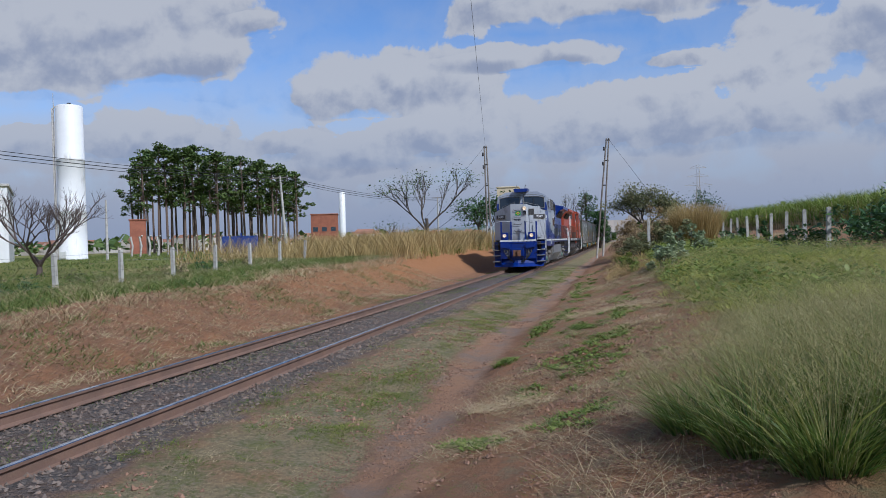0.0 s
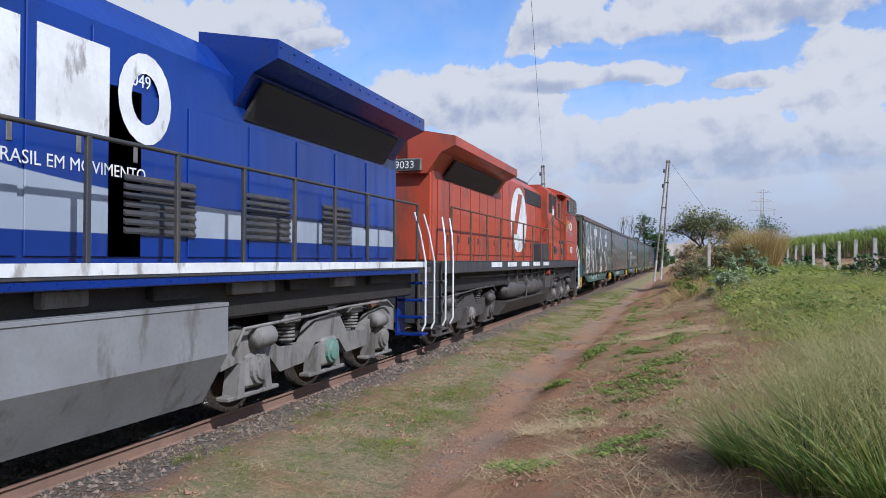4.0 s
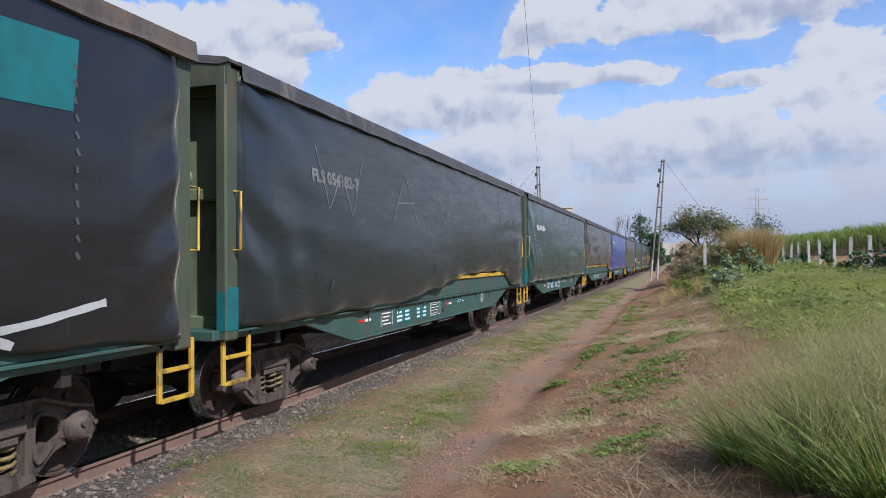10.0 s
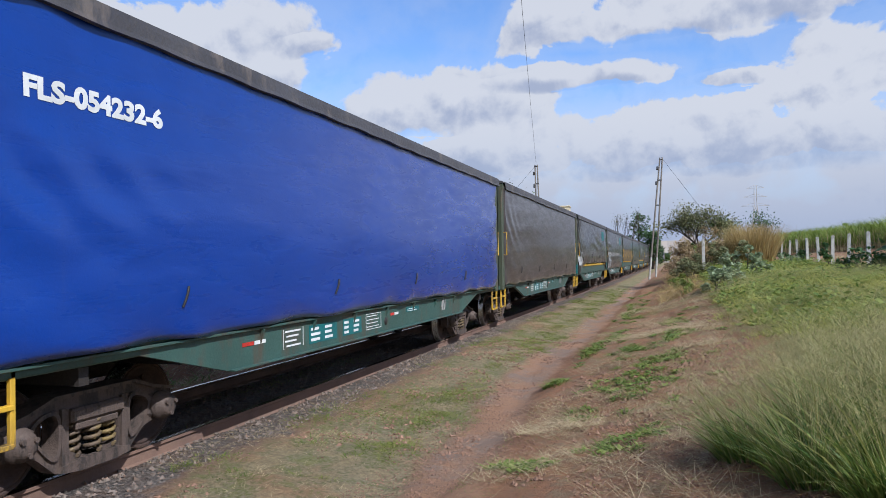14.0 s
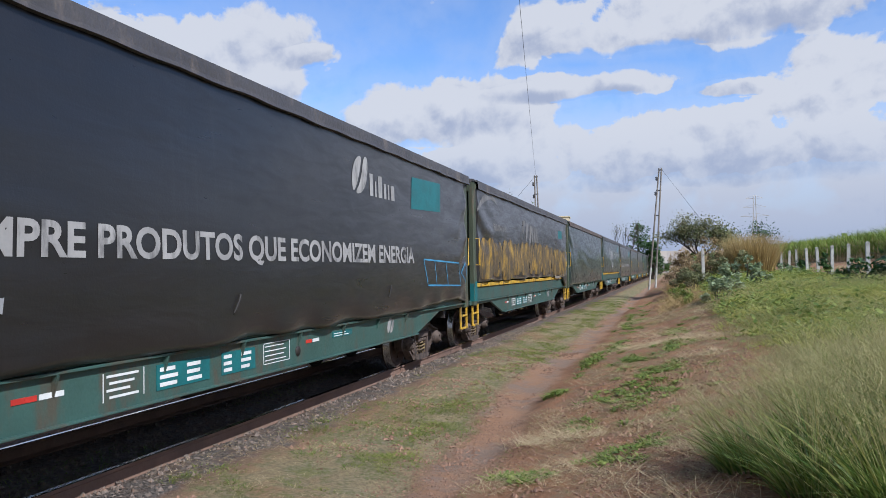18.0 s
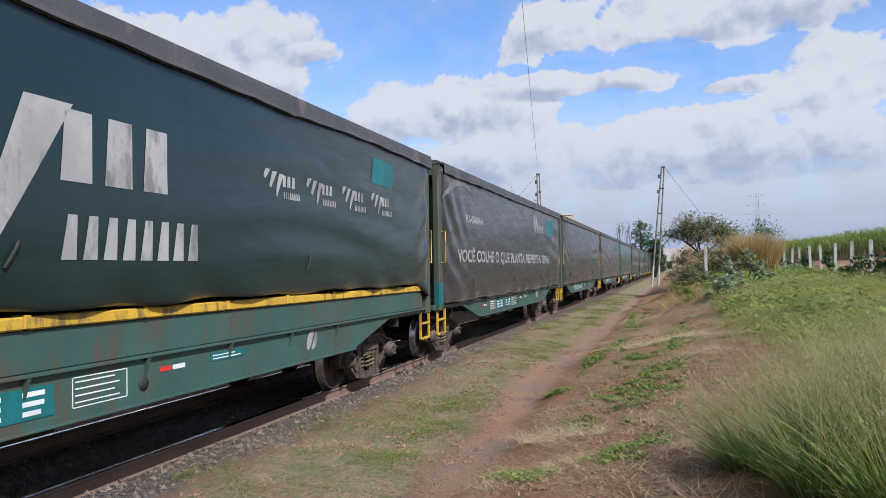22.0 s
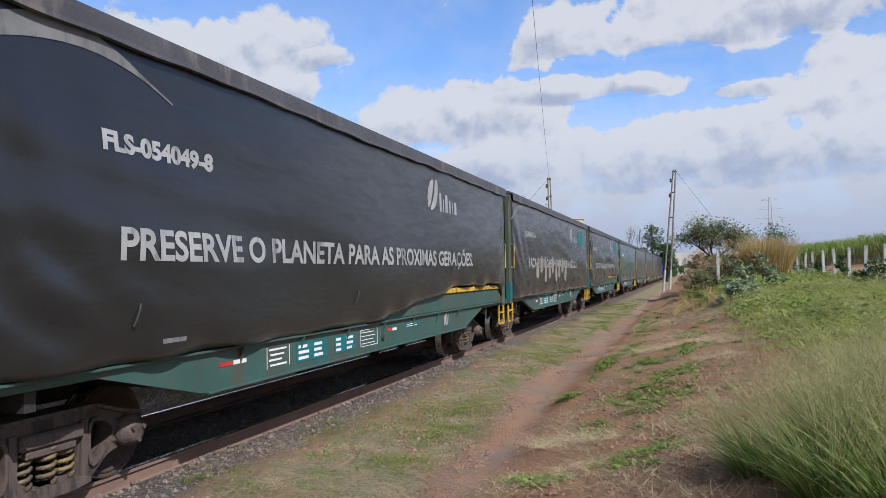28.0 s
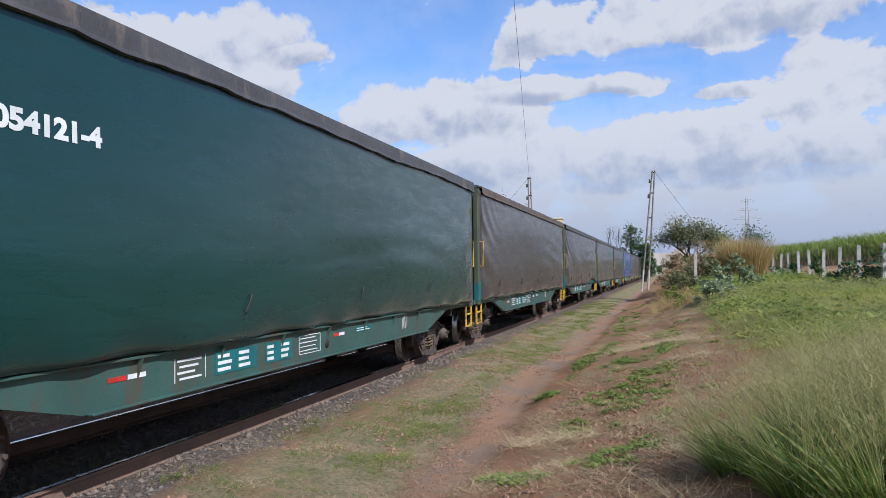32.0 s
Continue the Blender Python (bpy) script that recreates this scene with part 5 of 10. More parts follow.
        strokes(cur, w, [[(5.82, 2.14), (5.78, 1.75)], [(6.11, 1.74), (6.21, 2.0), (6.93, 2.17)], [(6.11, 1.74), (6.45, 1.71), (6.9, 1.88)], [(6.35, 2.02), (6.40, 1.74)], [(6.55, 2.06), (6.60, 1.76)], [(6.74, 2.1), (6.78, 1.82)], arc(4.9, 1.72, 5.3, 1.72, 0.13), arc(4.9, 1.72, 5.3, 1.72, -0.13), arc(6.34, 1.58, 6.95, 1.6, 0.13), arc(6.34, 1.58, 6.95, 1.6, -0.13), [(5.2, 1.4), (6.2, 1.36)]], 0.03, M_WORN, "graffiti", "white lines on red graffiti", 0.014)
        strokes(cur, w, [(0.12, [(-6.5, 1.35), (-6.4, 2.0)]), (0.08, [(-6.9, 1.4), (-6.7, 1.7), (-6.6, 1.3)])], 0.1, M_TAN, "graffiti", "pale rubbed streaks")
    elif k == 9:
        strokes(cur, w, [(0.16, [(-6.85, 1.85), (-7.0, 1.72), (-6.95, 1.55), (-6.75, 1.50)]), (0.18, [(-6.7, 1.84), (-6.72, 1.52), (-6.5, 1.5), (-6.48, 1.84)]), (0.16, [(-6.4, 1.8), (-6.4, 1.52), (-6.2, 1.52), (-6.15, 1.8)]), (0.15, [(-6.2, 1.48), (-6.0, 1.92), (-5.92, 1.48)]), (0.10, [(-6.0, 1.98), (-5.85, 2.0)])], 0.15, M_SPRAY, "graffiti", "rounded white sprayed letters", soft=True)
    elif k == 10:
        for y in (-6.8, -6.05, -5.3):
            strokes(cur, w, [(0.15, arc(y, 1.95, y + 0.55, 1.75, 0.26) + [(y + 0.50, 1.50), (y + 0.20, 1.25)])], 0.1, M_MIST, "graffiti", "rounded grey sprayed letter", soft=True)
        strokes(cur, w, [(0.15, [(-6.75, 1.15), (-6.25, 1.18)]), (0.14, [(-6.0, 1.72), (-5.55, 1.62), (-5.5, 1.35), (-5.75, 1.18), (-6.05, 1.3)]), (0.15, [(-5.28, 1.95), (-5.35, 1.72), (-5.1, 1.58), (-4.8, 1.7)]), (0.15, [(-4.75, 2.0), (-4.72, 1.6), (-4.62, 1.2)]), (0.11, [(-4.35, 1.58), (-4.12, 1.56)])], 0.1, M_MIST, "graffiti", "rounded grey sprayed letter", soft=True)
        strokes(cur, w, [(0.03, [(4.2, 1.95), (6.4, 1.9), (6.5, 1.45), (4.4, 1.5), (4.2, 1.95)]), (0.03, [(4.8, 1.95), (4.9, 1.5)]), (0.03, [(5.5, 1.9), (5.6, 1.5)]), (0.03, [(6.6, 1.7), (7.0, 1.9), (7.0, 1.5), (6.6, 1.7)])], 0.03, M_SPRAYB, "graffiti", "pale blue outlined drawing")
    elif k == 11:
        for q, (a, b, lo, hi) in enumerate(((-6.9, -5.5, 1.55, 2.5), (-5.75, -4.7, 1.6, 2.42), (-4.75, -3.3, 1.5, 2.52), (-3.5, -2.3, 1.6, 2.45), (-2.4, -0.95, 1.6, 2.55), (-1.03, -0.28, 1.62, 2.55), (-0.35, 1.22, 1.6, 2.58), (1.22, 2.6, 1.58, 2.56), (2.5, 3.5, 1.6, 2.5), (3.52, 5.0, 1.5, 2.5), (4.7, 6.45, 1.48, 2.44))):
            m_ = (a + b) / 2
            blot(cur, w, [(a, lo + 0.25), (a + 0.02, hi - 0.22), (a * 0.75 + b * 0.25, hi), (m_, hi - 0.07), (a * 0.3 + b * 0.7, hi + 0.02), (b - 0.1, hi - 0.1), (b, (lo + hi) / 2), (b - 0.1, lo + 0.12), (m_, lo), (a + 0.15, lo + 0.03)][::-1], M_SPRAYY, q, "blotchy ochre sprayed letters")
        wing_logo(cur, w, -2.0, 2.1, 1.08, M_FAINT)
        strokes(cur, w, [(0.10, arc(3.9, 1.48, 7.0, 1.72, -0.12)), (0.08, arc(5.9, 2.28, 7.05, 2.5, -0.06))], 0.1, M_TAN, "swoosh", "pale printed swoosh")
        patch(cur, w, [(4.78, 2.89), (5.70, 2.90), (5.74, 3.22), (4.82, 3.18)], M_TEAL, "patch", "teal square patch")
    elif k == 13:
        wing_logo(cur, w, -2.7, 1.85, 1.25, M_WORN)
        for j in range(4):
            wing_logo(cur, w, 1.7 + j * 0.95, 2.55, 0.3, M_WORN)
        for j in range(3):
            wing_logo(cur, w, -6.9 + j * 1.25, 1.62, 0.38, M_FAINT)
        patch(cur, w, [(4.6, 3.0), (5.4, 2.98), (5.5, 3.35), (4.7, 3.38)], M_TEAL, "patch", "teal square patch")
    elif k == 15:
        patch(cur, w, [(0.2, 1.2), (1.3, 1.2), (1.3, 3.55), (0.2, 3.55)], TARPS["ash"], "patch", "newer dark cloth panel", 0.003)
    elif k == 19:
        for q in range(9):
            a, b = -4.2 + q * 0.62, (1.62, 1.78, 1.5)[q % 3]
            blot(cur, w, [(a, b), (a + 0.25, b - 0.06), (a + 0.42, b + 0.1), (a + 0.3, b + 0.42), (a + 0.08, b + 0.38)], M_TAN, 90 + q, "tan rubbed paint smears")
    elif k == 20:
        dents(cur, w, -5.4, 6.2, 20)
        strokes(cur, w, [(0.12, arc(-7.05, 2.05, -6.2, 1.85, 0.08))], 0.1, M_FAINT, "swoosh", "pale printed swoosh")
    if k in (14, 18, 16, 12):
        patch(cur, w, [(-4.9, 1.20), (-4.6, 1.20), (-4.6, 1.24), (-4.9, 1.24)], M_FAINT, "patch", "small pale sewn patch")


VEHICLES = []                     # (thing, distance of its origin behind the first coupling of the wagons, wheel radius)
first = base_wagon()
for k in range(1, 37):
    one = first if k == 36 else copy_thing(first, pose(0, 0, 0))
    dress(one, k)
    VEHICLES.append((one, (k - 1.5) * PITCH, 0.42))

# ---------- train: locomotives ----------
M_BLUE = material("deep blue paint", (0.003, 0.026, 0.21), 0.34, 0, (0.003, 0.020, 0.15), 0.8, 0.8, 0.03, 30, (0.012, 0.024, 0.08), 0.25, spec=0.35, coat=0.2)
M_SILVER = material("light grey paint", (0.40, 0.42, 0.45), 0.4, 0, (0.33, 0.35, 0.38), 0.8, 0.8, 0.03, 30, (0.20, 0.19, 0.18), 0.25, coat=0.2)
M_STRIPE = material("white stripe paint", (0.72, 0.73, 0.74), 0.45, 0, (0.55, 0.55, 0.54), 2.0, 0.7, 0.03, 30, (0.22, 0.2, 0.18), 0.3)
M_GREYU = material("dusty grey running gear", (0.20, 0.19, 0.18), 0.75, 0.0, (0.12, 0.11, 0.10), 2.0, 0.8, 0.25, 40, (0.07, 0.06, 0.05), 0.45)
M_TANK = material("grey fuel tank paint", (0.22, 0.225, 0.235), 0.55, 0, (0.165, 0.165, 0.17), 1.2, 0.8, 0.05, 30, (0.09, 0.08, 0.07), 0.3)
M_ORANGE = material("orange red paint", (0.40, 0.058, 0.022), 0.5, 0, (0.32, 0.05, 0.024), 0.7, 0.8, 0.05, 30, (0.15, 0.05, 0.035), 0.4, coat=0.1)
M_GRIME = material("grimy navy sill", (0.03, 0.034, 0.045), 0.6, 0, (0.05, 0.045, 0.042), 1.8, 0.8, 0.1, 40, (0.08, 0.065, 0.05), 0.35)
M_SOOT = material("oily dark running gear", (0.055, 0.05, 0.05), 0.65, 0.1, (0.09, 0.075, 0.065), 2.2, 0.8, 0.3, 40, (0.03, 0.026, 0.024), 0.45)
M_IRON = material("galvanised hand iron", (0.40, 0.42, 0.44), 0.5, 0.1, (0.28, 0.29, 0.30), 4, 0.7, 0.05, 60)
M_BLACK = material("black rubber", (0.015, 0.015, 0.016), 0.6, 0, (0.025, 0.025, 0.025), 5, 0.5, 0.1, 60)
M_MESH = material("dark grille mesh", (0.03, 0.03, 0.032), 0.6, 0.4, (0.06, 0.057, 0.055), 30, 0.8, 0.6, 120)
M_CAGE = material("window cage steel", (0.22, 0.215, 0.20), 0.5, 0.4, (0.14, 0.13, 0.12), 6, 0.6, 0.1, 60)
M_RUSTY = material("rust brown steel", (0.16, 0.075, 0.04), 0.85, 0.1, (0.10, 0.05, 0.03), 4, 0.7, 0.3, 60)
M_HUB_B = material("blue hub cap", (0.03, 0.15, 0.42), 0.5, 0, (0.03, 0.09, 0.22), 8, 0.7, 0.1, 60)
M_HUB_G = material("green hub cap", (0.10, 0.22, 0.18), 0.6, 0, (0.14, 0.17, 0.14), 8, 0.7, 0.1, 60)
M_HUB_W = material("oily grey hub cap", (0.26, 0.24, 0.22), 0.6, 0.2, (0.12, 0.10, 0.09), 9, 0.8, 0.1, 60)
M_FLAGG = material("flag green", (0.0, 0.28, 0.07), 0.5)
M_FLAGY = material("flag yellow", (0.75, 0.55, 0.02), 0.5)


def glass_material():
    m = bpy.data.materials.new("cab glass")
    m.use_nodes = True
    b = m.node_tree.nodes["Principled BSDF"]
    b.inputs["Base Color"].default_value = (0.02, 0.025, 0.03, 1)
    b.inputs["Roughness"].default_value = 0.06
    b.inputs["Specular IOR Level"].default_value = 0.6
    return m


def lamp_material(strength, color):
    m = bpy.data.materials.new("lit lamp")
    m.use_nodes = True
    b = m.node_tree.nodes["Principled BSDF"]
    b.inputs["Base Color"].default_value = (0.55, 0.45, 0.33, 1)
    b.inputs["Emission Color"].default_value = (*color, 1)
    b.inputs["Emission Strength"].default_value = strength
    return m


def livery_material():
    """Blue and grey paint that meet along two long curves on the body side."""
    m = bpy.data.materials.new("blue and grey livery paint")
    m.use_nodes = True
    g = G(m.node_tree)
    co = g.n("ShaderNodeTexCoord").outputs["Object"]
    x, y, z = g.sep(co)
    low = g.math("ADD", 1.95, g.math("MULTIPLY", 1.42, g.math("POWER", 2.718, g.math("MULTIPLY", g.math("SUBTRACT", y, 3.0), -0.75))))
    high = g.math("ADD", 2.22, g.math("MULTIPLY", 1.75, g.math("POWER", 2.718, g.math("MULTIPLY", g.math("SUBTRACT", y, 7.2), -0.55))))
    under = g.ramp(g.math("SUBTRACT", low, z), -0.006, 0.006)
    over = g.ramp(g.math("SUBTRACT", z, high), -0.006, 0.006)
    over = g.math("MULTIPLY", over, g.ramp(y, 6.95, 7.0))
    blue = g.math("MAXIMUM", under, over)
    n1, n2 = g.noise(co, 0.8, 5, 0.6), g.noise(g.vec("MULTIPLY", co, (1, 2.5, 0.3)), 2.2, 5, 0.65)
    n3 = g.noise(co, 40, 3, 0.6)
    cb = g.mix(g.ramp(n1, 0.35, 0.65), (0.004, 0.030, 0.215), (0.004, 0.023, 0.155))
    cg = g.mix(g.ramp(n1, 0.35, 0.65), (0.33, 0.36, 0.42), (0.26, 0.29, 0.35))
    col = g.mix(blue, cg, cb)
    col = g.mix(g.ramp(n2, 0.58, 0.88, 0.0, 0.22), col, (0.10, 0.105, 0.13))
    b = g.n("ShaderNodeBsdfPrincipled")
    g.put(b.inputs["Base Color"], col)
    g.put(b.inputs["Roughness"], g.ramp(n2, 0.3, 0.7, 0.28, 0.5))
    b.inputs["Coat Weight"].default_value = 0.25
    bn = g.n("ShaderNodeBump")
    bn.inputs["Strength"].default_value = 0.06
    bn.inputs["Distance"].default_value = 0.02
    g.put(bn.inputs["Height"], g.math("ADD", n1, g.math("MULTIPLY", n3, 0.2)))
    g.t.links.new(bn.outputs[0], b.inputs["Normal"])
    g.t.links.new(b.outputs[0], g.n("ShaderNodeOutputMaterial").inputs[0])
    return m


M_GLASS, M_LIVERY = glass_material(), livery_material()
M_LAMP = lamp_material(0.55, (1.0, 0.70, 0.42))


def truck(loco, y, mat, hubs, flip=1):
    """A three-axle power truck with sculpted side frames, springs and brake cylinders."""
    t = empty("truck", pose(0, y, 0))
    t.parent = loco
    t["label"] = "three-axle power truck"
    for s in (1, -1):
        x0, x1 = (1.0, 1.17) if s > 0 else (-1.17, -1.0)
        top = [(-2.45, 0.92), (-2.1, 0.96), (-1.55, 0.86), (-1.25, 0.66), (-0.55, 0.66), (-0.35, 0.92), (0.35, 0.98), (0.62, 0.70), (1.25, 0.66), (1.55, 0.88), (2.1, 0.98), (2.45, 0.92)]
        bot = [(2.45, 0.55), (2.15, 0.60), (1.50, 0.62), (1.30, 0.42), (0.60, 0.40), (0.35, 0.62), (-0.35, 0.64), (-0.60, 0.42), (-1.25, 0.38), (-1.5, 0.60), (-2.15, 0.60), (-2.45, 0.55)]
        part("side_frame", MB().plate(top + bot, "x", x0, x1), mat, t)
        for k, e in enumerate((-1.82, 0.0, 1.82)):
            bx = MB()
            xc = 1.02 * s
            bx.box(min(xc, xc + 0.20 * s), max(xc, xc + 0.20 * s), e - 0.21, e + 0.21, 0.30, 0.68, 0.035)
            for q in (-1, 1):
                bx.plate([(e + q * 0.20, 0.62), (e + q * 0.30, 0.60), (e + q * 0.36, 0.24), (e + q * 0.22, 0.24)], "x", min(x0, x1) - 0.0, max(x0, x1) + 0.02)
            bx.box(min(xc, xc + 0.17 * s), max(xc, xc + 0.17 * s), e - 0.52, e + 0.52, 0.20, 0.25, 0.012)
            b = part("axle_box", bx, mat, t)
            part("hub", MB().lathe((xc + 0.20 * s, e, 0.50), (s, 0, 0), [(0, 0.17), (0.04, 0.165), (0.05, 0.13), (0.075, 0.12), (0.085, 0.05), (0.085, 0)], 16, False), hubs[k], t, "round bearing cap")
        for e in (-0.95, 0.95):
            sp = MB()
            for q in range(5):
                sp.lathe((1.06 * s, e, 0.72 + q * 0.045), (0, 0, 1), [(0, 0.10), (0.012, 0.13), (0.028, 0.13), (0.04, 0.10)], 12)
            sp.box(1.06 * s - 0.13, 1.06 * s + 0.13, e - 0.2, e + 0.2, 0.94, 1.06, 0.02)
            part("spring", sp, mat, t, "rubber spring stack")
        for e, z in ((-1.65 * flip, 0.80), (1.75 * flip, 0.86)):
            part("brake_cylinder", MB().lathe((1.24 * s, e - 0.2, z), (0, 1, 0), [(0, 0), (0.01, 0.11), (0.08, 0.125), (0.32, 0.125), (0.36, 0.09), (0.42, 0.05), (0.42, 0)], 14), mat, t)
        part("brake_pipe", MB().rod([(1.26 * s, -2.3, 0.80), (1.28 * s, -2.2, 0.98), (1.25 * s, -0.5, 1.02), (1.25 * s, 0.4, 1.06), (1.27 * s, 1.9, 1.08), (1.26 * s, 2.2, 0.95)], 0.02, 6), mat, t)
    part("truck_bolster", MB().box(-0.95, 0.95, -0.5, 0.5, 0.55, 1.1, 0.05), M_DARK, t)
    for e in (-1.82, 0.0, 1.82):
        w = MB()
        for s in (1, -1):
            w.lathe((0.76 * s, 0, 0), (s, 0, 0), [(0.0, 0.08), (0.02, 0.16), (0.05, 0.42), (0.0, 0.45)], 28)
            w.lathe((0.76 * s, 0, 0), (s, 0, 0), [(0.13, 0.45), (0.08, 0.42), (0.10, 0.16), (0.17, 0.12), (0.17, 0.0)], 28)
        w.tube((-0.9, 0, 0), (0.9, 0, 0), 0.09, n=10)
        w.k = 1
        for s in (1, -1):
            w.lathe((0.76 * s, 0, 0), (s, 0, 0), [(-0.01, 0.45), (-0.01, 0.53), (0.02, 0.533), (0.035, 0.505), (0.13, 0.50), (0.132, 0.45)], 36)
        part("wheelset", w, (M_WHEEL, M_TREAD), t, "", pose(0, e, 0.50))


def handrail(loco, y0, y1, x, n, mat, z0=1.62, z1=2.68):
    part("handrail", MB().rod([(x, y0, z1), (x, y1, z1)], 0.022, 6), mat, loco)
    for k in range(n):
        y = y0 + (y1 - y0) * k / (n - 1)
        part("handrail_post", MB().box(x - 0.02, x + 0.02, y - 0.025, y + 0.025, z0, z1, 0.006), mat, loco)


def louvres(loco, x, y0, y1, z0, z1, n, mat, name="louvre"):
    s = 1 if x > 0 else -1
    mb = MB()
    for k in range(n):
        z = z0 + (z1 - z0) * (k + 0.5) / n
        h = (z1 - z0) / n * 0.4
        mb.plate([(x, z + h), (x + 0.03 * s, z - h * 0.4), (x + 0.025 * s, z - h), (x, z - h * 0.6)], "y", y0, y1)
    return tagged(part(name, mb, mat, loco), kind="stuff")


def door(loco, x, y0, y1, z0, z1, mat, name="hood_door"):
    s = 1 if x > 0 else -1
    return part(name, MB().box(min(x, x + 0.018 * s), max(x, x + 0.018 * s), y0 + 0.012, y1 - 0.012, z0, z1, 0.006), mat, loco)


def caged_window(loco, x, y0, y1, z0, z1, lean=0.0):
    """A side window in a steel cage with mesh bars."""
    s = 1 if x > 0 else -1
    win = part("side_window", MB().box(min(x, x + 0.012 * s), max(x, x + 0.012 * s), y0, y1, z0, z1, 0.004), M_GLASS, loco, "dark cab side window")
    cg = MB()
    xo = x + 0.15 * s
    for y in np.linspace(y0 - 0.05, y1 + 0.05, 4):
        cg.box(xo - 0.015, xo + 0.015, y - 0.015, y + 0.015, z0 - 0.05, z1 + 0.05)
    for z in (z0 - 0.05, z1 + 0.05):
        cg.box(xo - 0.015, xo + 0.015, y0 - 0.05, y1 + 0.05, z - 0.015, z + 0.015)
    for y in (y0 - 0.05, y1 + 0.05):
        for z in (z0 - 0.05, z1 + 0.05):
            cg.box(min(x, xo), max(x, xo), y - 0.012, y + 0.012, z - 0.012, z + 0.012)
    cage = part("window_cage", cg, M_CAGE, loco, "steel window cage")
    wire = MB()
    k = y0
    while k < y1:
        wire.box(xo - 0.003, xo + 0.003, k - 0.003, k + 0.003, z0 - 0.05, z1 + 0.05)
        k += 0.045
    k = z0
    while k < z1:
        wire.box(xo - 0.003, xo + 0.003, y0 - 0.05, y1 + 0.05, k - 0.003, k + 0.003)
        k += 0.045
    tagged(part("mesh_wire", wire, M_CAGE, cage), kind="stuff")
    return win


def number_board(loco, m, text, w=0.72, h=0.25):
    nb = part("number_board", MB().box(-w / 2, w / 2, -0.02, 0.03, -h / 2, h / 2, 0.012), M_CAGE, loco, "framed number board", m)
    part("board_face", MB().box(-w / 2 + 0.03, w / 2 - 0.03, -0.026, -0.018, -h / 2 + 0.03, h / 2 - 0.03), M_GRIME, nb)
    t = lettering(text, 0.21, M_STRIPE, nb, pose(-0.22, -0.028, -0.072, 90, 0, 0), "board_digits")
    xs = [v.co.x for v in t.data.vertices]
    t.location.x = -(max(xs) + min(xs)) / 2


def word_shapes(loco, x, y, z, h, mat):
    """The painted mark on the side, as plain blocks and a ring."""
    k = y
    def bar(a, b, z0, z1, name="mark"):
        part(name, MB().box(x, x + 0.004, a, b, z0, z1), mat, loco, "white painted mark")
    bar(k, k + 0.34 * h, z, z + 0.92 * h)
    k += 0.52 * h
    bar(k, k + 0.62 * h, z, z + 0.92 * h)
    k += 0.80 * h
    bar(k, k + 0.90 * h, z, z + 0.92 * h)
    k += 1.06 * h
    ring = MB()
    n = 20
    o = [(k + 0.38 * h + 0.42 * h * math.cos(2 * math.pi * i / n), z + 0.5 * h + 0.5 * h * math.sin(2 * math.pi * i / n)) for i in range(n)]
    i_ = [(k + 0.38 * h + 0.22 * h * math.cos(2 * math.pi * i / n), z + 0.5 * h + 0.28 * h * math.sin(2 * math.pi * i / n)) for i in range(n)]
    ring.add([(x + 0.004, *p) for p in o + i_], [(i, (i + 1) % n, n + (i + 1) % n, n + i) for i in range(n)])
    part("mark", ring, mat, loco, "white painted ring")


def end_steps(loco, y, e, mat, rail):
    """Step wells at one end, on both sides, with bent hand irons. e: +1 if the end faces +y."""
    for s in (1, -1):
        st = MB()
        for z in (0.42, 0.72, 1.02, 1.32):
            st.box(min(1.02 * s, 1.48 * s), max(1.02 * s, 1.48 * s), y - 0.16, y + 0.16, z - 0.02, z + 0.02, 0.006)
        st.plate([(y - 0.2, 0.40), (y + 0.2, 0.40), (y + 0.2, 1.6), (y - 0.2, 1.6)], "x", 1.0 * s - 0.015, 1.0 * s + 0.015)
        part("step", st, mat, loco)
        for q in (-0.24, 0.24):
            part("hand_iron", MB().rod([(1.50 * s, y + q, 0.50), (1.56 * s, y + q, 0.62), (1.56 * s, y + q, 1.7), (1.50 * s, y + q + 0.12 * e * -1, 2.2), (1.42 * s, y + q + 0.2 * e * -1, 2.55)], 0.02, 6), rail, loco)


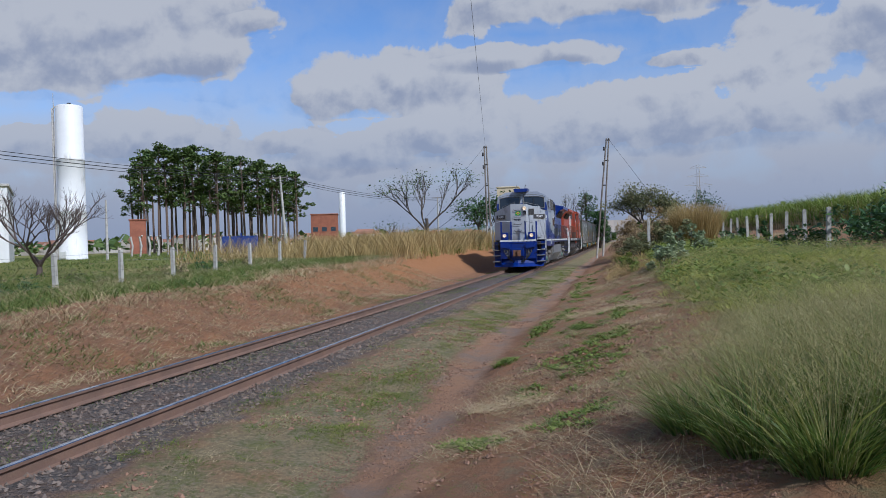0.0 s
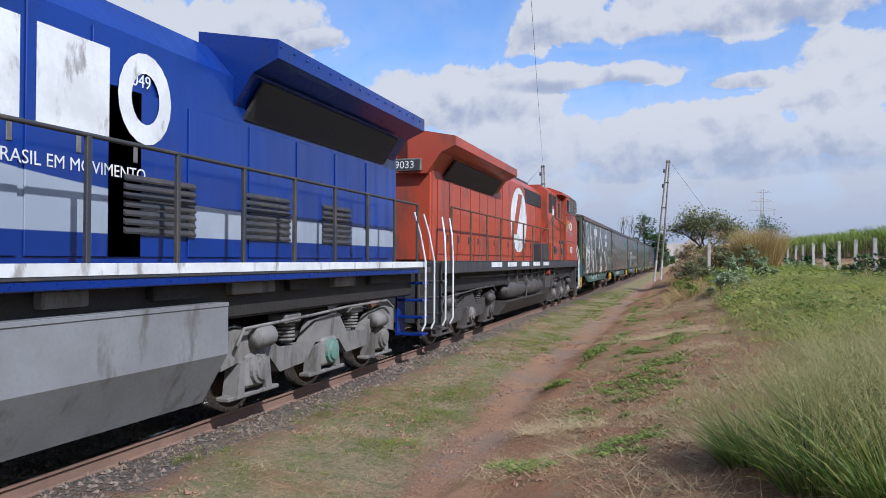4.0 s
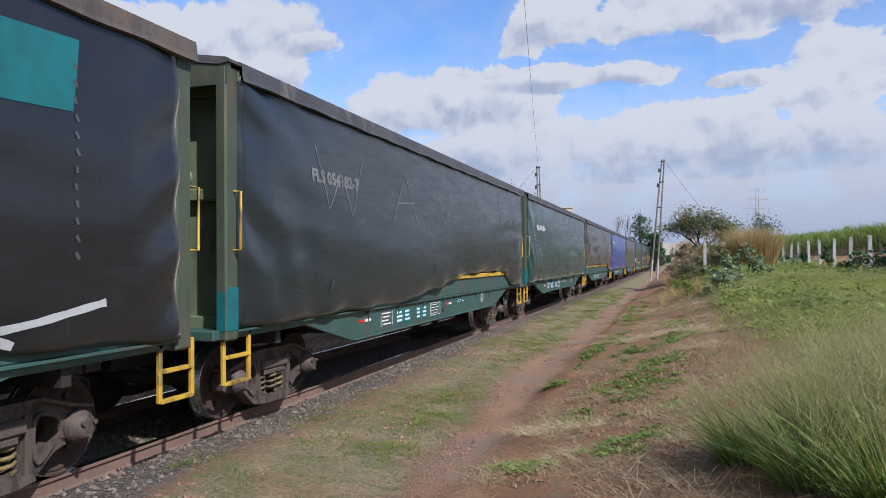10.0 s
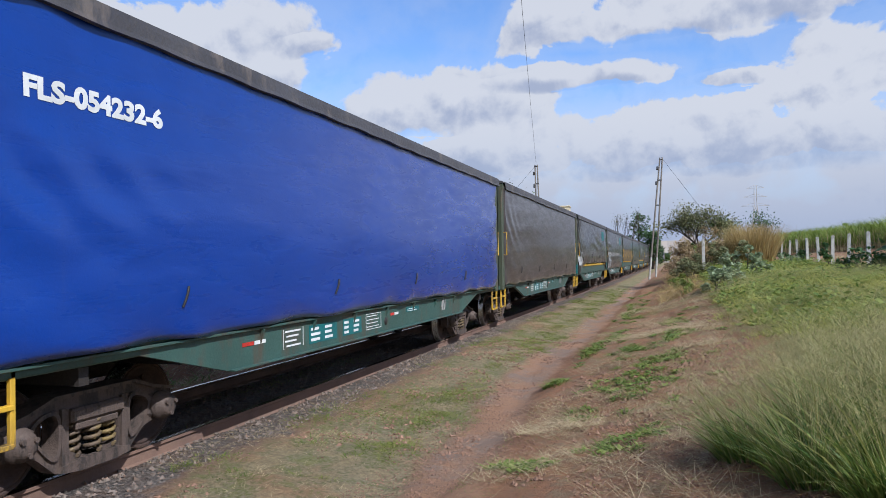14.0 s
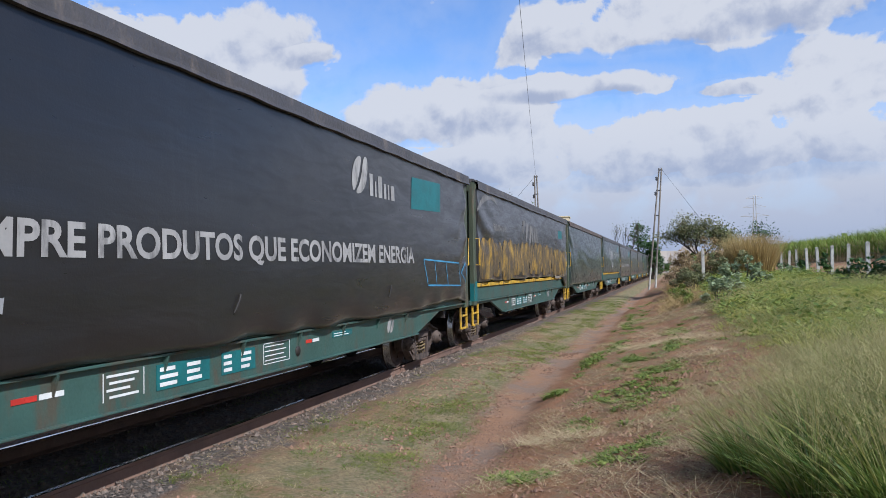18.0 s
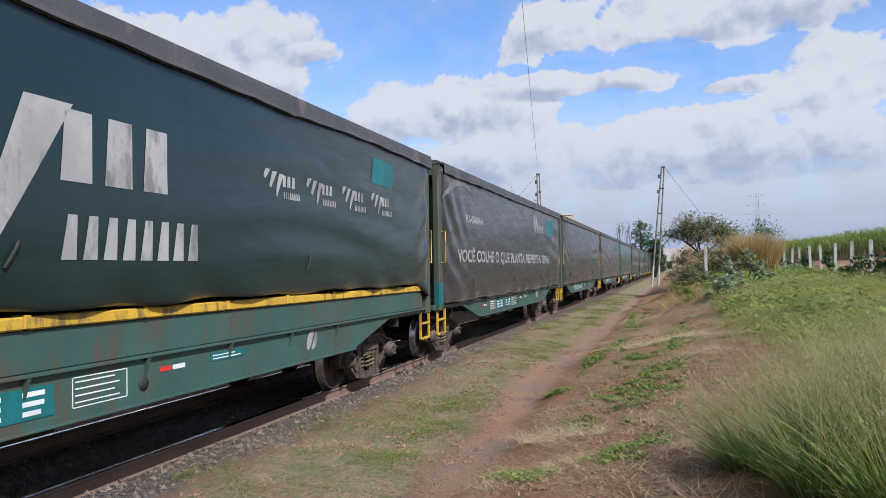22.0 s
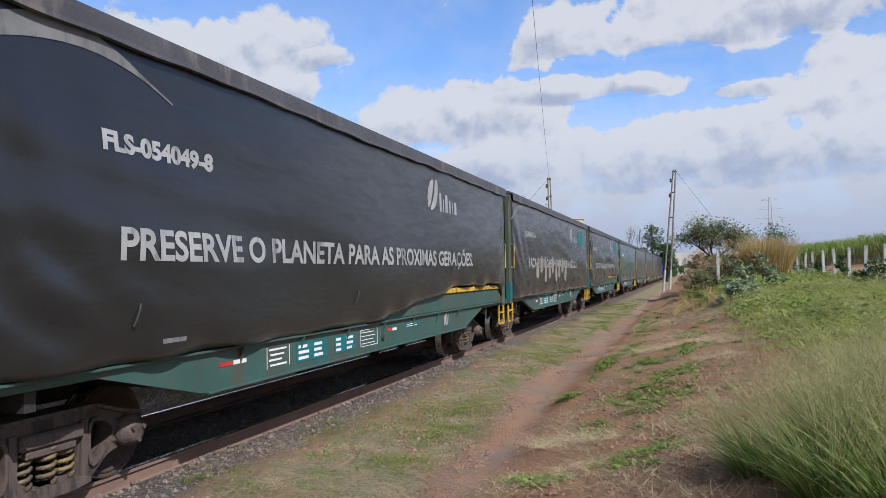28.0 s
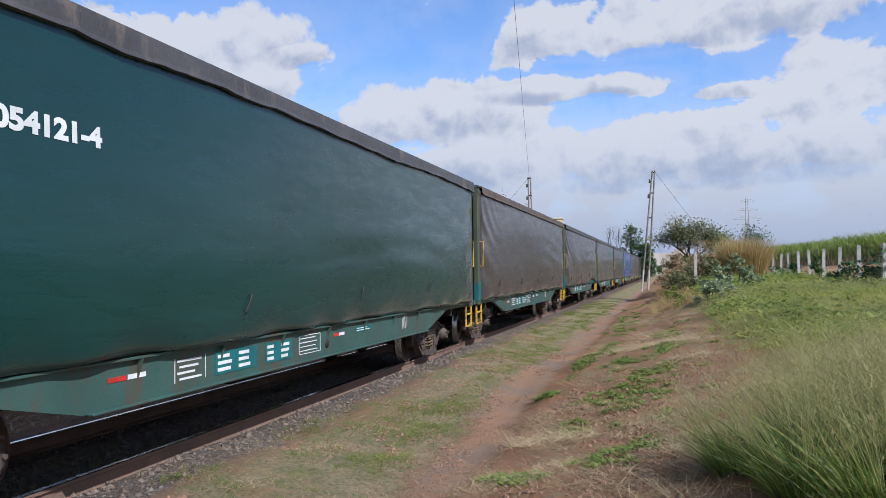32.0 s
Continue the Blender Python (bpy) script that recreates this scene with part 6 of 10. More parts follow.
def blue_loco():
    L = tagged(empty("diesel_locomotive"), "blue and light grey diesel locomotive leading the train", "locomotive")
    body = M_LIVERY
    # frame and sill
    part("frame", MB().box(-1.25, 1.25, 1.0, 19.2, 1.10, 1.58, 0.03), M_DARK, L, "dark main frame")
    for s in (1, -1):
        x0, x1 = (1.30, 1.50) if s > 0 else (-1.50, -1.30)
        part("side_sill", MB().box(x0 + 0.012, x1 - 0.012, 1.7, 19.2, 1.50, 1.605, 0.01), M_BLUE, L)
        part("side_skirt", MB().plate([(2.35, 1.34), (2.6, 1.28), (7.0, 1.28), (7.0, 1.6), (1.7, 1.6), (1.9, 1.34)], "x", x0 + 0.1 * (s > 0), x1 - 0.1 * (s < 0)), M_BLUE, L)
        part("stripe", MB().box(x1 - 0.01 if s > 0 else x0 - 0.006, x1 + 0.006 if s > 0 else x0 + 0.01, 1.62, 19.2, 1.605, 1.70, 0.002), M_STRIPE, L, "white waist stripe")
    # nose: flat centre, swept-back sides, peaked top
    def nose(zc, ze, z0):
        pts = [(-1.5, 1.62), (-0.45, 0.92), (0.45, 0.92), (1.5, 1.62)]
        v = [(x, y, z0) for x, y in pts] + [(-1.5, 1.62, ze), (-0.45, 0.92, zc), (0.45, 0.92, zc), (1.5, 1.62, ze)]
        return v
    v = nose(3.78, 3.36, 1.70)
    part("nose_front", MB().add(v, [(0, 1, 5, 4), (1, 2, 6, 5), (2, 3, 7, 6)]), M_SILVER, L, "light grey swept nose")
    part("nose_top", MB().add([(-1.5, 1.62, 3.36), (-0.45, 0.92, 3.78), (0.45, 0.92, 3.78), (1.5, 1.62, 3.36), (1.5, 2.85, 3.42), (0.5, 2.75, 3.75), (-0.5, 2.75, 3.75), (-1.5, 2.85, 3.42)], [(0, 1, 6, 7), (1, 2, 5, 6), (2, 3, 4, 5)]), M_BLACK, L, "matt black anti-glare deck")
    for s in (1, -1):
        part("nose_side", MB().add([(1.5 * s, 1.62, 1.70), (1.5 * s, 7.05, 1.70), (1.5 * s, 7.05, 3.55), (1.5 * s, 2.85, 3.55), (1.5 * s, 2.85, 3.42), (1.5 * s, 1.62, 3.36)], [(0, 1, 2, 3, 4, 5)] if s > 0 else [(5, 4, 3, 2, 1, 0)]), body, L)
    # cab: leaning windscreen, chamfered roof
    cab = MB()
    prof_f = [(-1.5, 3.42), (1.5, 3.42), (1.45, 4.32), (0.95, 4.58), (-0.95, 4.58), (-1.45, 4.32)]
    n = len(prof_f)
    ys = lambda z: 2.52 + (z - 3.42) * 0.10
    cab.add([(x, ys(z), z) for x, z in prof_f] + [(x, 8.6, z) for x, z in [(-1.5, 3.42), (1.5, 3.42), (1.46, 4.14), (1.1, 4.34), (-1.1, 4.34), (-1.46, 4.14)]], [tuple(range(n)), tuple(range(2 * n - 1, n - 1, -1))] + [(i, n + i, n + (i + 1) % n, (i + 1) % n) for i in range(n)])
    part("cab", cab, body, L, "grey cab with chamfered roof")
    for s in (1, -1):
        pts = [(0.10 * s, 3.62), (1.36 * s, 3.58), (1.33 * s, 4.20), (0.95 * s, 4.27), (0.10 * s, 4.28)]
        gl = part("windscreen", MB().add([(x, ys(z) - 0.012, z) for x, z in pts], [tuple(range(5))]), M_GLASS, L, "dark split windscreen")
        fr = MB()
        for a, b in zip(pts, pts[1:] + pts[:1]):
            fr.tube((a[0], ys(a[1]) - 0.02, a[1]), (b[0], ys(b[1]) - 0.02, b[1]), 0.026, n=6)
        part("windscreen_frame", fr, M_CAGE, L)
        part("wiper", MB().rod([(0.7 * s, ys(4.18) - 0.05, 4.2), (0.72 * s, ys(3.9) - 0.06, 3.9), (0.6 * s, ys(3.7) - 0.05, 3.72)], 0.012, 5), M_BLACK, L)
        part("visor_rail", MB().rod([(0.1 * s, 2.6, 4.36), (0.1 * s, 2.5, 4.40), (0.95 * s, 2.5, 4.38), (1.4 * s, 2.58, 4.26)], 0.014, 5), M_CAGE, L)
        part("deck_rail", MB().rod([(0.25 * s, 1.35, 3.77), (0.28 * s, 1.4, 3.90), (1.05 * s, 2.0, 3.72), (1.1 * s, 2.0, 3.60)], 0.014, 5), M_CAGE, L)
        caged_window(L, 1.50 * s, 3.25, 4.85, 3.62, 4.05)
        vent = part("vent", MB().box(1.48 * s - 0.03, 1.48 * s + 0.03, 5.15, 5.75, 3.52, 4.0, 0.01), M_MESH, L, "dark louvred vent")
        louvres(L, 1.515 * s, 5.17, 5.73, 3.54, 3.98, 6, M_RUSTY, "vent_slat")
        for a, b in ((6.1, 7.2), (7.35, 8.45)):
            part("grille", MB().box(1.46 * s - 0.04, 1.46 * s + 0.04, a, b, 3.55, 4.02, 0.01), M_MESH, L, "dark filter grille")
        d = door(L, 1.50 * s, 5.05, 6.75, 2.45, 3.42, M_SILVER, "equipment_door")
        part("filter", MB().box(1.515 * s - 0.02, 1.515 * s + 0.02, 5.9, 6.62, 2.52, 3.05, 0.01), M_CAGE, L, "rusty slatted filter panel")
        louvres(L, 1.535 * s, 5.95, 6.57, 2.55, 3.02, 12, M_RUSTY, "filter_slat")
        door(L, 1.50 * s, 2.95, 4.4, 1.75, 2.72, M_BLUE, "side_hatch")
        part("gutter", MB().tube((1.515 * s, 2.8, 2.78), (1.515 * s, 5.0, 2.66), 0.014, n=5), M_BLUE, L)
        for y in (5.3, 6.2):
            part("latch", MB().box(1.51 * s - 0.01, 1.51 * s + 0.01, y - 0.07, y + 0.07, 2.02, 2.06, 0.004), M_STRIPE, L)
            part("lifting_eye", MB().lathe((1.505 * s, y - 0.05, 2.22), (s, 0, 0), [(0, 0.06), (0.02, 0.055), (0.03, 0.03), (0.02, 0.0)], 10), M_GRIME, L)
        for y in (3.5, 4.0):
            part("lifting_eye", MB().lathe((1.505 * s, y, 1.88), (s, 0, 0), [(0, 0.06), (0.02, 0.055), (0.03, 0.03), (0.02, 0.0)], 10), M_GRIME, L)
        part("jacking_pad", MB().box(1.5 * s - 0.03, 1.5 * s + 0.04, 4.62, 4.98, 1.36, 1.72, 0.015), M_SILVER, L)
    # hood
    hood = MB().plate([(-1.06, 1.6), (1.06, 1.6), (1.06, 3.75), (0.72, 4.12), (-0.72, 4.12), (-1.06, 3.75)], "y", 7.05, 18.9)
    part("hood", hood, body, L, "long engine hood")
    part("cab_back", MB().box(-1.48, 1.48, 6.98, 7.06, 1.72, 3.55, 0.01), M_SILVER, L)
    for s in (1, -1):
        y = 7.3
        while y < 12.0:
            door(L, 1.06 * s, y, y + 0.62, 1.75, 3.70, body)
            part("door_handle", MB().box(1.075 * s - 0.012, 1.075 * s + 0.012, y + 0.50, y + 0.55, 2.6, 2.75, 0.004), M_CAGE, L)
            y += 0.66
        for k in range(6):
            door(L, 1.06 * s, 12.1 + k * 1.1, 13.1 + k * 1.1, 1.75, 3.25, body)
        for a, b in ((12.3, 13.3), (14.2, 15.2), (16.1, 17.0)):
            louvres(L, 1.08 * s, a, b, 1.95, 2.5, 7, M_GRIME)
        rad = MB().plate([(1.0 * s, 3.35), (1.30 * s, 3.78), (1.62 * s, 3.92), (1.62 * s, 4.12), (0.6 * s, 4.30), (0.6 * s, 3.35)], "y", 14.0, 18.8)
        part("radiator_wing", rad, M_BLUE, L, "flared blue radiator wing")
        part("radiator_grille", MB().plate([(1.04 * s, 3.33), (1.31 * s, 3.74), (1.33 * s, 3.71), (1.08 * s, 3.31)], "y", 14.2, 18.3), M_MESH, L)
        rv = MB()
        for k in range(17):
            rv.lathe((1.622 * s, 13.75 + k * 0.3, 4.05), (s, 0, 0), [(0, 0.016), (0.01, 0.014), (0.012, 0)], 6)
        tagged(part("rivets", rv, M_BLUE, L), kind="stuff")
        part("walkway", MB().box(min(1.06 * s, 1.5 * s), max(1.06 * s, 1.5 * s), 7.06, 19.2, 1.575, 1.61, 0.005), M_GRIME, L)
        handrail(L, 7.25, 18.9, 1.46 * s, 12, M_GRIME)
        part("handrail", MB().rod([(1.5 * s, 6.4, 4.12), (1.58 * s, 6.6, 4.0), (1.56 * s, 7.1, 3.9), (1.52 * s, 7.12, 2.8), (1.46 * s, 7.25, 2.68)], 0.022, 6), M_GRIME, L)
        # hanging pipes and boxes under the walkway
        for k in range(9):
            y = 7.6 + k * 1.2
            part("conduit_box", MB().box(min(1.1 * s, 1.34 * s), max(1.1 * s, 1.34 * s), y, y + 0.45 + 0.2 * (k % 3), 1.36, 1.5, 0.015), M_GREYU if k % 2 else M_DARK, L)
    part("exhaust_stack", MB().box(-0.3, 0.3, 10.6, 11.4, 4.1, 4.34, 0.02), M_BLACK, L, "sooty exhaust stack")
    part("roof_rail", MB().rod([(0.9, 8.75, 4.05), (0.9, 8.8, 4.2), (0.9, 9.4, 4.2), (0.9, 9.5, 4.05)], 0.015, 5).rod([(0.6, 8.75, 4.12), (0.6, 8.8, 4.25), (0.6, 9.4, 4.25), (0.6, 9.5, 4.12)], 0.015, 5), M_CAGE, L)
    part("dynamic_brake_box", MB().box(-0.9, 0.9, 7.4, 9.0, 4.05, 4.24, 0.03), M_BLUE, L)
    # roof gear
    part("horn_box", MB().plate([(-0.30, 4.54), (0.30, 4.54), (0.42, 4.62), (0.42, 4.75), (-0.42, 4.75), (-0.42, 4.62)], "y", 2.2, 3.1), M_BLUE, L, "roof equipment box over the windscreen")
    part("antenna", MB().rod([(0.28, 2.6, 4.7), (0.28, 2.55, 5.0), (0.1, 3.0, 4.72)], 0.012, 5), M_CAGE, L)
    part("antenna", MB().rod([(-0.25, 2.5, 4.7), (-0.25, 2.45, 4.98), (-0.42, 2.9, 4.72)], 0.012, 5), M_CAGE, L)
    part("air_dome", MB().lathe((1.0, 5.3, 4.2), (0, 0, 1), [(0, 0.3), (0.12, 0.3), (0.18, 0.22), (0.19, 0)], 16), M_SILVER, L)
    # front: number boards, lamps, door, ladder rungs
    th = math.degrees(math.atan2(0.70, 1.05))
    number_board(L, pose(1.16, 1.335, 3.05, 0, 0, th), "9049", 0.74, 0.26)
    number_board(L, pose(-1.06, 1.27, 3.05, 0, 0, -th), "9049", 0.74, 0.26)
    hl = part("headlight_box", MB().box(0.24, 0.50, 0.86, 0.98, 3.16, 3.66, 0.03), M_SILVER, L)
    for z in (3.52, 3.28):
        part("headlight", MB().lathe((0.37, 0.87, z), (0, -1, 0), [(0, 0.105), (0.03, 0.105), (0.035, 0.09), (0.015, 0.085), (0.01, 0)], 18), M_LAMP if z > 3.4 else M_GLASS, L, "lit headlamp" if z > 3.4 else "unlit headlamp")
    for x in (-0.78, 0.78):
        dl = part("lamp_box", MB().box(x - 0.19, x + 0.19, 0.56, 0.86, 1.72, 2.14, 0.02), M_BLUE, L, "blue lamp box")
        part("ditch_light", MB().lathe((x, 0.555, 1.96), (0, -1, 0), [(0, 0.105), (0.03, 0.105), (0.035, 0.09), (0.015, 0.085), (0.01, 0)], 18), M_LAMP, L, "lit ditch light")
    front = Matrix.Translation((0.97, 1.24, 0)) @ pose(0, 0, 0, 0, 0, th)
    part("nose_door", MB().box(-0.42, 0.30, -0.02, 0.02, 1.80, 3.62, 0.015, front), M_SILVER, L, "grey front door")
    for z in (2.0, 2.75, 3.4):
        part("door_hinge", MB().box(0.28, 0.37, -0.045, -0.01, z - 0.09, z + 0.09, 0.008, front), M_SILVER, L)
    part("door_handle", MB().box(-0.36, -0.22, -0.05, -0.02, 2.70, 2.73, 0.006, front), M_CAGE, L)
    part("window_frame", MB().box(-0.46, -0.10, -0.03, -0.012, 3.12, 3.50, 0.02, front), M_CAGE, L)
    part("door_window", MB().box(-0.44, -0.12, -0.035, -0.015, 3.14, 3.48, 0.02, front), M_MESH, L, "small barred window")
    for z in (3.42, 3.02, 2.60, 2.20):
        part("ladder_rung", MB().rod([(-0.24, 0.93, z + 0.05), (-0.24, 0.86, z + 0.05), (-0.22, 0.85, z), (0.16, 0.85, z), (0.18, 0.86, z + 0.05), (0.18, 0.93, z + 0.05)], 0.015, 5), M_GRIME, L)
    for x in (-0.40, 0.42, 1.02, -1.02):
        part("front_post", MB().box(x - 0.045, x + 0.045, 0.60 if abs(x) < 0.6 else 0.9, 0.66 if abs(x) < 0.6 else 0.96, 1.70, 2.78, 0.01), M_BLUE, L)
    for s in (1, -1):
        part("front_rail", MB().rod([(0.42 * s, 0.55, 2.76), (1.0 * s, 0.50, 2.78), (1.30 * s, 0.45, 2.70), (1.50 * s, 0.72, 1.9), (1.53 * s, 0.84, 1.62), (1.53 * s, 0.84, 1.20), (1.46 * s, 0.62, 1.15), (1.10 * s, 0.45, 1.12)], 0.02, 6), M_IRON, L, "light grey hand iron")
        part("front_rail", MB().rod([(1.44 * s, 0.95, 2.72), (1.50 * s, 0.85, 2.64), (1.54 * s, 1.16, 2.0), (1.55 * s, 1.30, 1.6), (1.55 * s, 1.34, 0.95), (1.50 * s, 1.30, 0.88)], 0.02, 6), M_IRON, L, "light grey hand iron")
    fl = part("flag", MB().box(-0.16, 0.14, 0.905, 0.916, 3.12, 3.36), M_FLAGG, L, "small green, yellow and blue flag")
    part("flag_diamond", MB().add([(-0.13, 0.903, 3.24), (-0.01, 0.903, 3.15), (0.11, 0.903, 3.24), (-0.01, 0.903, 3.33)], [(0, 1, 2, 3)]), M_FLAGY, fl)
    part("flag_disc", MB().lathe((-0.01, 0.902, 3.24), (0, -1, 0), [(0, 0.045), (0.001, 0.045), (0.001, 0)], 14), M_BLUE, fl)
    lettering("9049", 0.17, M_GRIME, L, pose(-0.25, 0.915, 2.80, 90, 0, 0), "nose_digits", "dark painted digits", wide=1.15, bold=0.006)
    lettering("9049", 0.2, M_GRIME, L, pose(1.503, 4.3, 3.30, 90, 0, 90), "side_digits", "dark painted digits")
    lettering("9049", 0.17, M_STRIPE, L, pose(1.083, 12.3, 3.3, 90, 0, 90), "side_digits", "white painted digits")
    word_shapes(L, 1.502, 1.82, 2.93, 0.20, M_STRIPE)
    lettering("SOMOS O BRASIL EM MOVIMENTO", 0.06, M_STRIPE, L, pose(1.503, 1.82, 2.82, 90, 0, 90), "slogan", "", wide=0.75)
    word_shapes(L, 1.082, 10.25, 2.78, 0.84, M_STRIPE)
    lettering("SOMOS O BRASIL EM MOVIMENTO", 0.15, M_STRIPE, L, pose(1.083, 10.25, 2.45, 90, 0, 90), "slogan", "", wide=1.0)
    # pilot and coupler
    part("front_platform", MB().box(-1.04, 1.04, 0.55, 1.7, 1.50, 1.60, 0.01), M_BLUE, L)
    part("stripe", MB().box(-1.05, 1.05, 0.535, 0.56, 1.605, 1.70, 0.004), M_STRIPE, L, "white front stripe")
    part("pilot", MB().plate([(-1.04, 0.62), (1.04, 0.62), (1.04, 1.5), (-1.04, 1.5)], "y", 0.58, 0.64), M_BLUE, L)
    plow = MB()
    n = 9
    vs = []
    for k in range(n):
        x = -1.42 + 2.84 * k / (n - 1)
        back = abs(x) / 1.5 * 0.45
        for z, out in ((0.86, 0.58), (0.62, 0.54), (0.38, 0.42), (0.17, 0.22)):
            vs.append((x, out + back, z))
    plow.add(vs, [(4 * k + j, 4 * k + 4 + j, 4 * k + 5 + j, 4 * k + 1 + j) for k in range(n - 1) for j in range(3)])
    vs2 = [(x, y + 0.04, z) for x, y, z in vs]
    plow.add(vs2, [(4 * k + j, 4 * k + 1 + j, 4 * k + 5 + j, 4 * k + 4 + j) for k in range(n - 1) for j in range(3)])
    part("snow_plough", plow, M_BLUE, L, "blue pilot plough with worn lower edge")
    for s in (1, -1):
        part("pilot_wing", MB().plate([(0.60, 0.32), (1.20, 0.32), (1.20, 1.60), (0.60, 1.60)], "x", 1.03 * s - 0.02, 1.03 * s + 0.02), M_BLUE, L)
        part("stairwell_panel", MB().plate([(1.20, 0.34), (1.42, 0.36), (1.66, 1.50), (1.66, 1.60), (1.20, 1.60)], "x", 1.47 * s - 0.02, 1.47 * s + 0.02).box(min(1.05 * s, 1.48 * s), max(1.05 * s, 1.48 * s), 1.20, 1.24, 0.34, 1.60, 0.006), M_BLUE, L)
        for z, d in ((1.44, 0.10), (1.12, 0.06), (0.80, 0.03), (0.46, 0.0)):
            part("stair_tread", MB().box(min(1.06 * s, 1.49 * s), max(1.06 * s, 1.49 * s), 0.52 + d, 1.19, z - 0.022, z + 0.022, 0.008), M_GRIME if z > 1.3 else M_TANK, L, "worn grey stair tread")
        part("buffer_beam", MB().plate([(0.45 * s, 1.2), (1.0 * s, 1.3), (1.0 * s, 1.5), (0.45 * s, 1.5)], "y", 0.40, 0.58), M_BLUE, L)
        part("mu_bracket", MB().box(0.62 * s - 0.2, 0.62 * s + 0.2, 0.48, 0.58, 1.14, 1.20, 0.01), M_BLUE, L)
        for k in range(4):
            x = (0.50 + 0.09 * k) * s
            part("mu_hose", MB().rod([(x, 0.50, 1.14), (x + 0.02 * s, 0.34, 1.05), (x - 0.05 * s * k, 0.28, 0.75), (x - (0.10 + 0.06 * k) * s, 0.30, 0.52 + 0.03 * k), (x - (0.25 + 0.06 * k) * s, 0.36, 0.48 + 0.02 * k)], 0.024, 6), M_BLACK, L)
    part("coupler", MB().box(-0.14, 0.14, 0.05, 0.7, 0.82, 1.08, 0.02).plate([(-0.2, 0.1), (0.2, 0.1), (0.22, -0.12), (0.05, -0.18), (0.02, -0.05), (-0.2, -0.12)], "z", 0.78, 1.12), M_RUSTY, L, "rusty knuckle coupler")
    part("coupler_pocket", MB().box(-0.36, 0.36, 0.36, 0.60, 0.76, 1.20, 0.02), M_BLUE, L)
    end_steps(L, 19.3, 1, M_BLUE, M_STRIPE)
    part("rear_platform", MB().box(-1.5, 1.5, 18.9, 19.55, 1.50, 1.60, 0.01), M_GRIME, L)
    part("rear_coupler", MB().box(-0.14, 0.14, 19.3, 19.95, 0.80, 1.05, 0.02), M_RUSTY, L)
    # fuel tank
    tank = [(-1.42, 1.30), (1.42, 1.30), (1.42, 0.78), (1.12, 0.27), (-1.12, 0.27), (-1.42, 0.78)]
    n = len(tank)
    tk = MB().add([(x, 6.55 + (1.30 - z) * -0.25, z) for x, z in tank] + [(x, 13.4, z) for x, z in tank], [tuple(range(n - 1, -1, -1)), tuple(range(n, 2 * n))] + [(i, (i + 1) % n, n + (i + 1) % n, n + i) for i in range(n)])
    part("fuel_tank", tk, M_TANK, L, "long grey fuel tank with bevelled sides")
    part("tank_front", MB().add([(x * 1.002, 6.545 + (1.30 - z) * -0.25 - 0.004, z) for x, z in tank], [tuple(range(n - 1, -1, -1))]), M_GREYU, L, "dusty front face")
    for s in (1, -1):
        part("level_gauge", MB().box(1.42 * s - 0.01, 1.42 * s + 0.012, 6.95, 7.12, 0.85, 1.22, 0.005), M_GRIME, L)
        part("fuel_filler", MB().tube((1.25 * s, 7.1, 1.38), (1.45 * s, 7.1, 1.42), 0.09, n=12), M_RUSTY, L)
        part("tank_rib", MB().box(min(1.40 * s, 1.43 * s), max(1.40 * s, 1.43 * s), 6.6, 13.4, 1.26, 1.30, 0.004), M_TANK, L)
    part("bell", MB().lathe((1.25, 6.55, 1.36), (0, 0, -1), [(0, 0.03), (0.03, 0.07), (0.14, 0.10), (0.20, 0.14), (0.2, 0)], 14), M_CAGE, L)
    truck(L, 4.22, M_GREYU, (M_HUB_B, M_HUB_G, M_GREYU))
    truck(L, 16.1, M_GREYU, (M_GREYU, M_HUB_G, M_GREYU), -1)
    return L


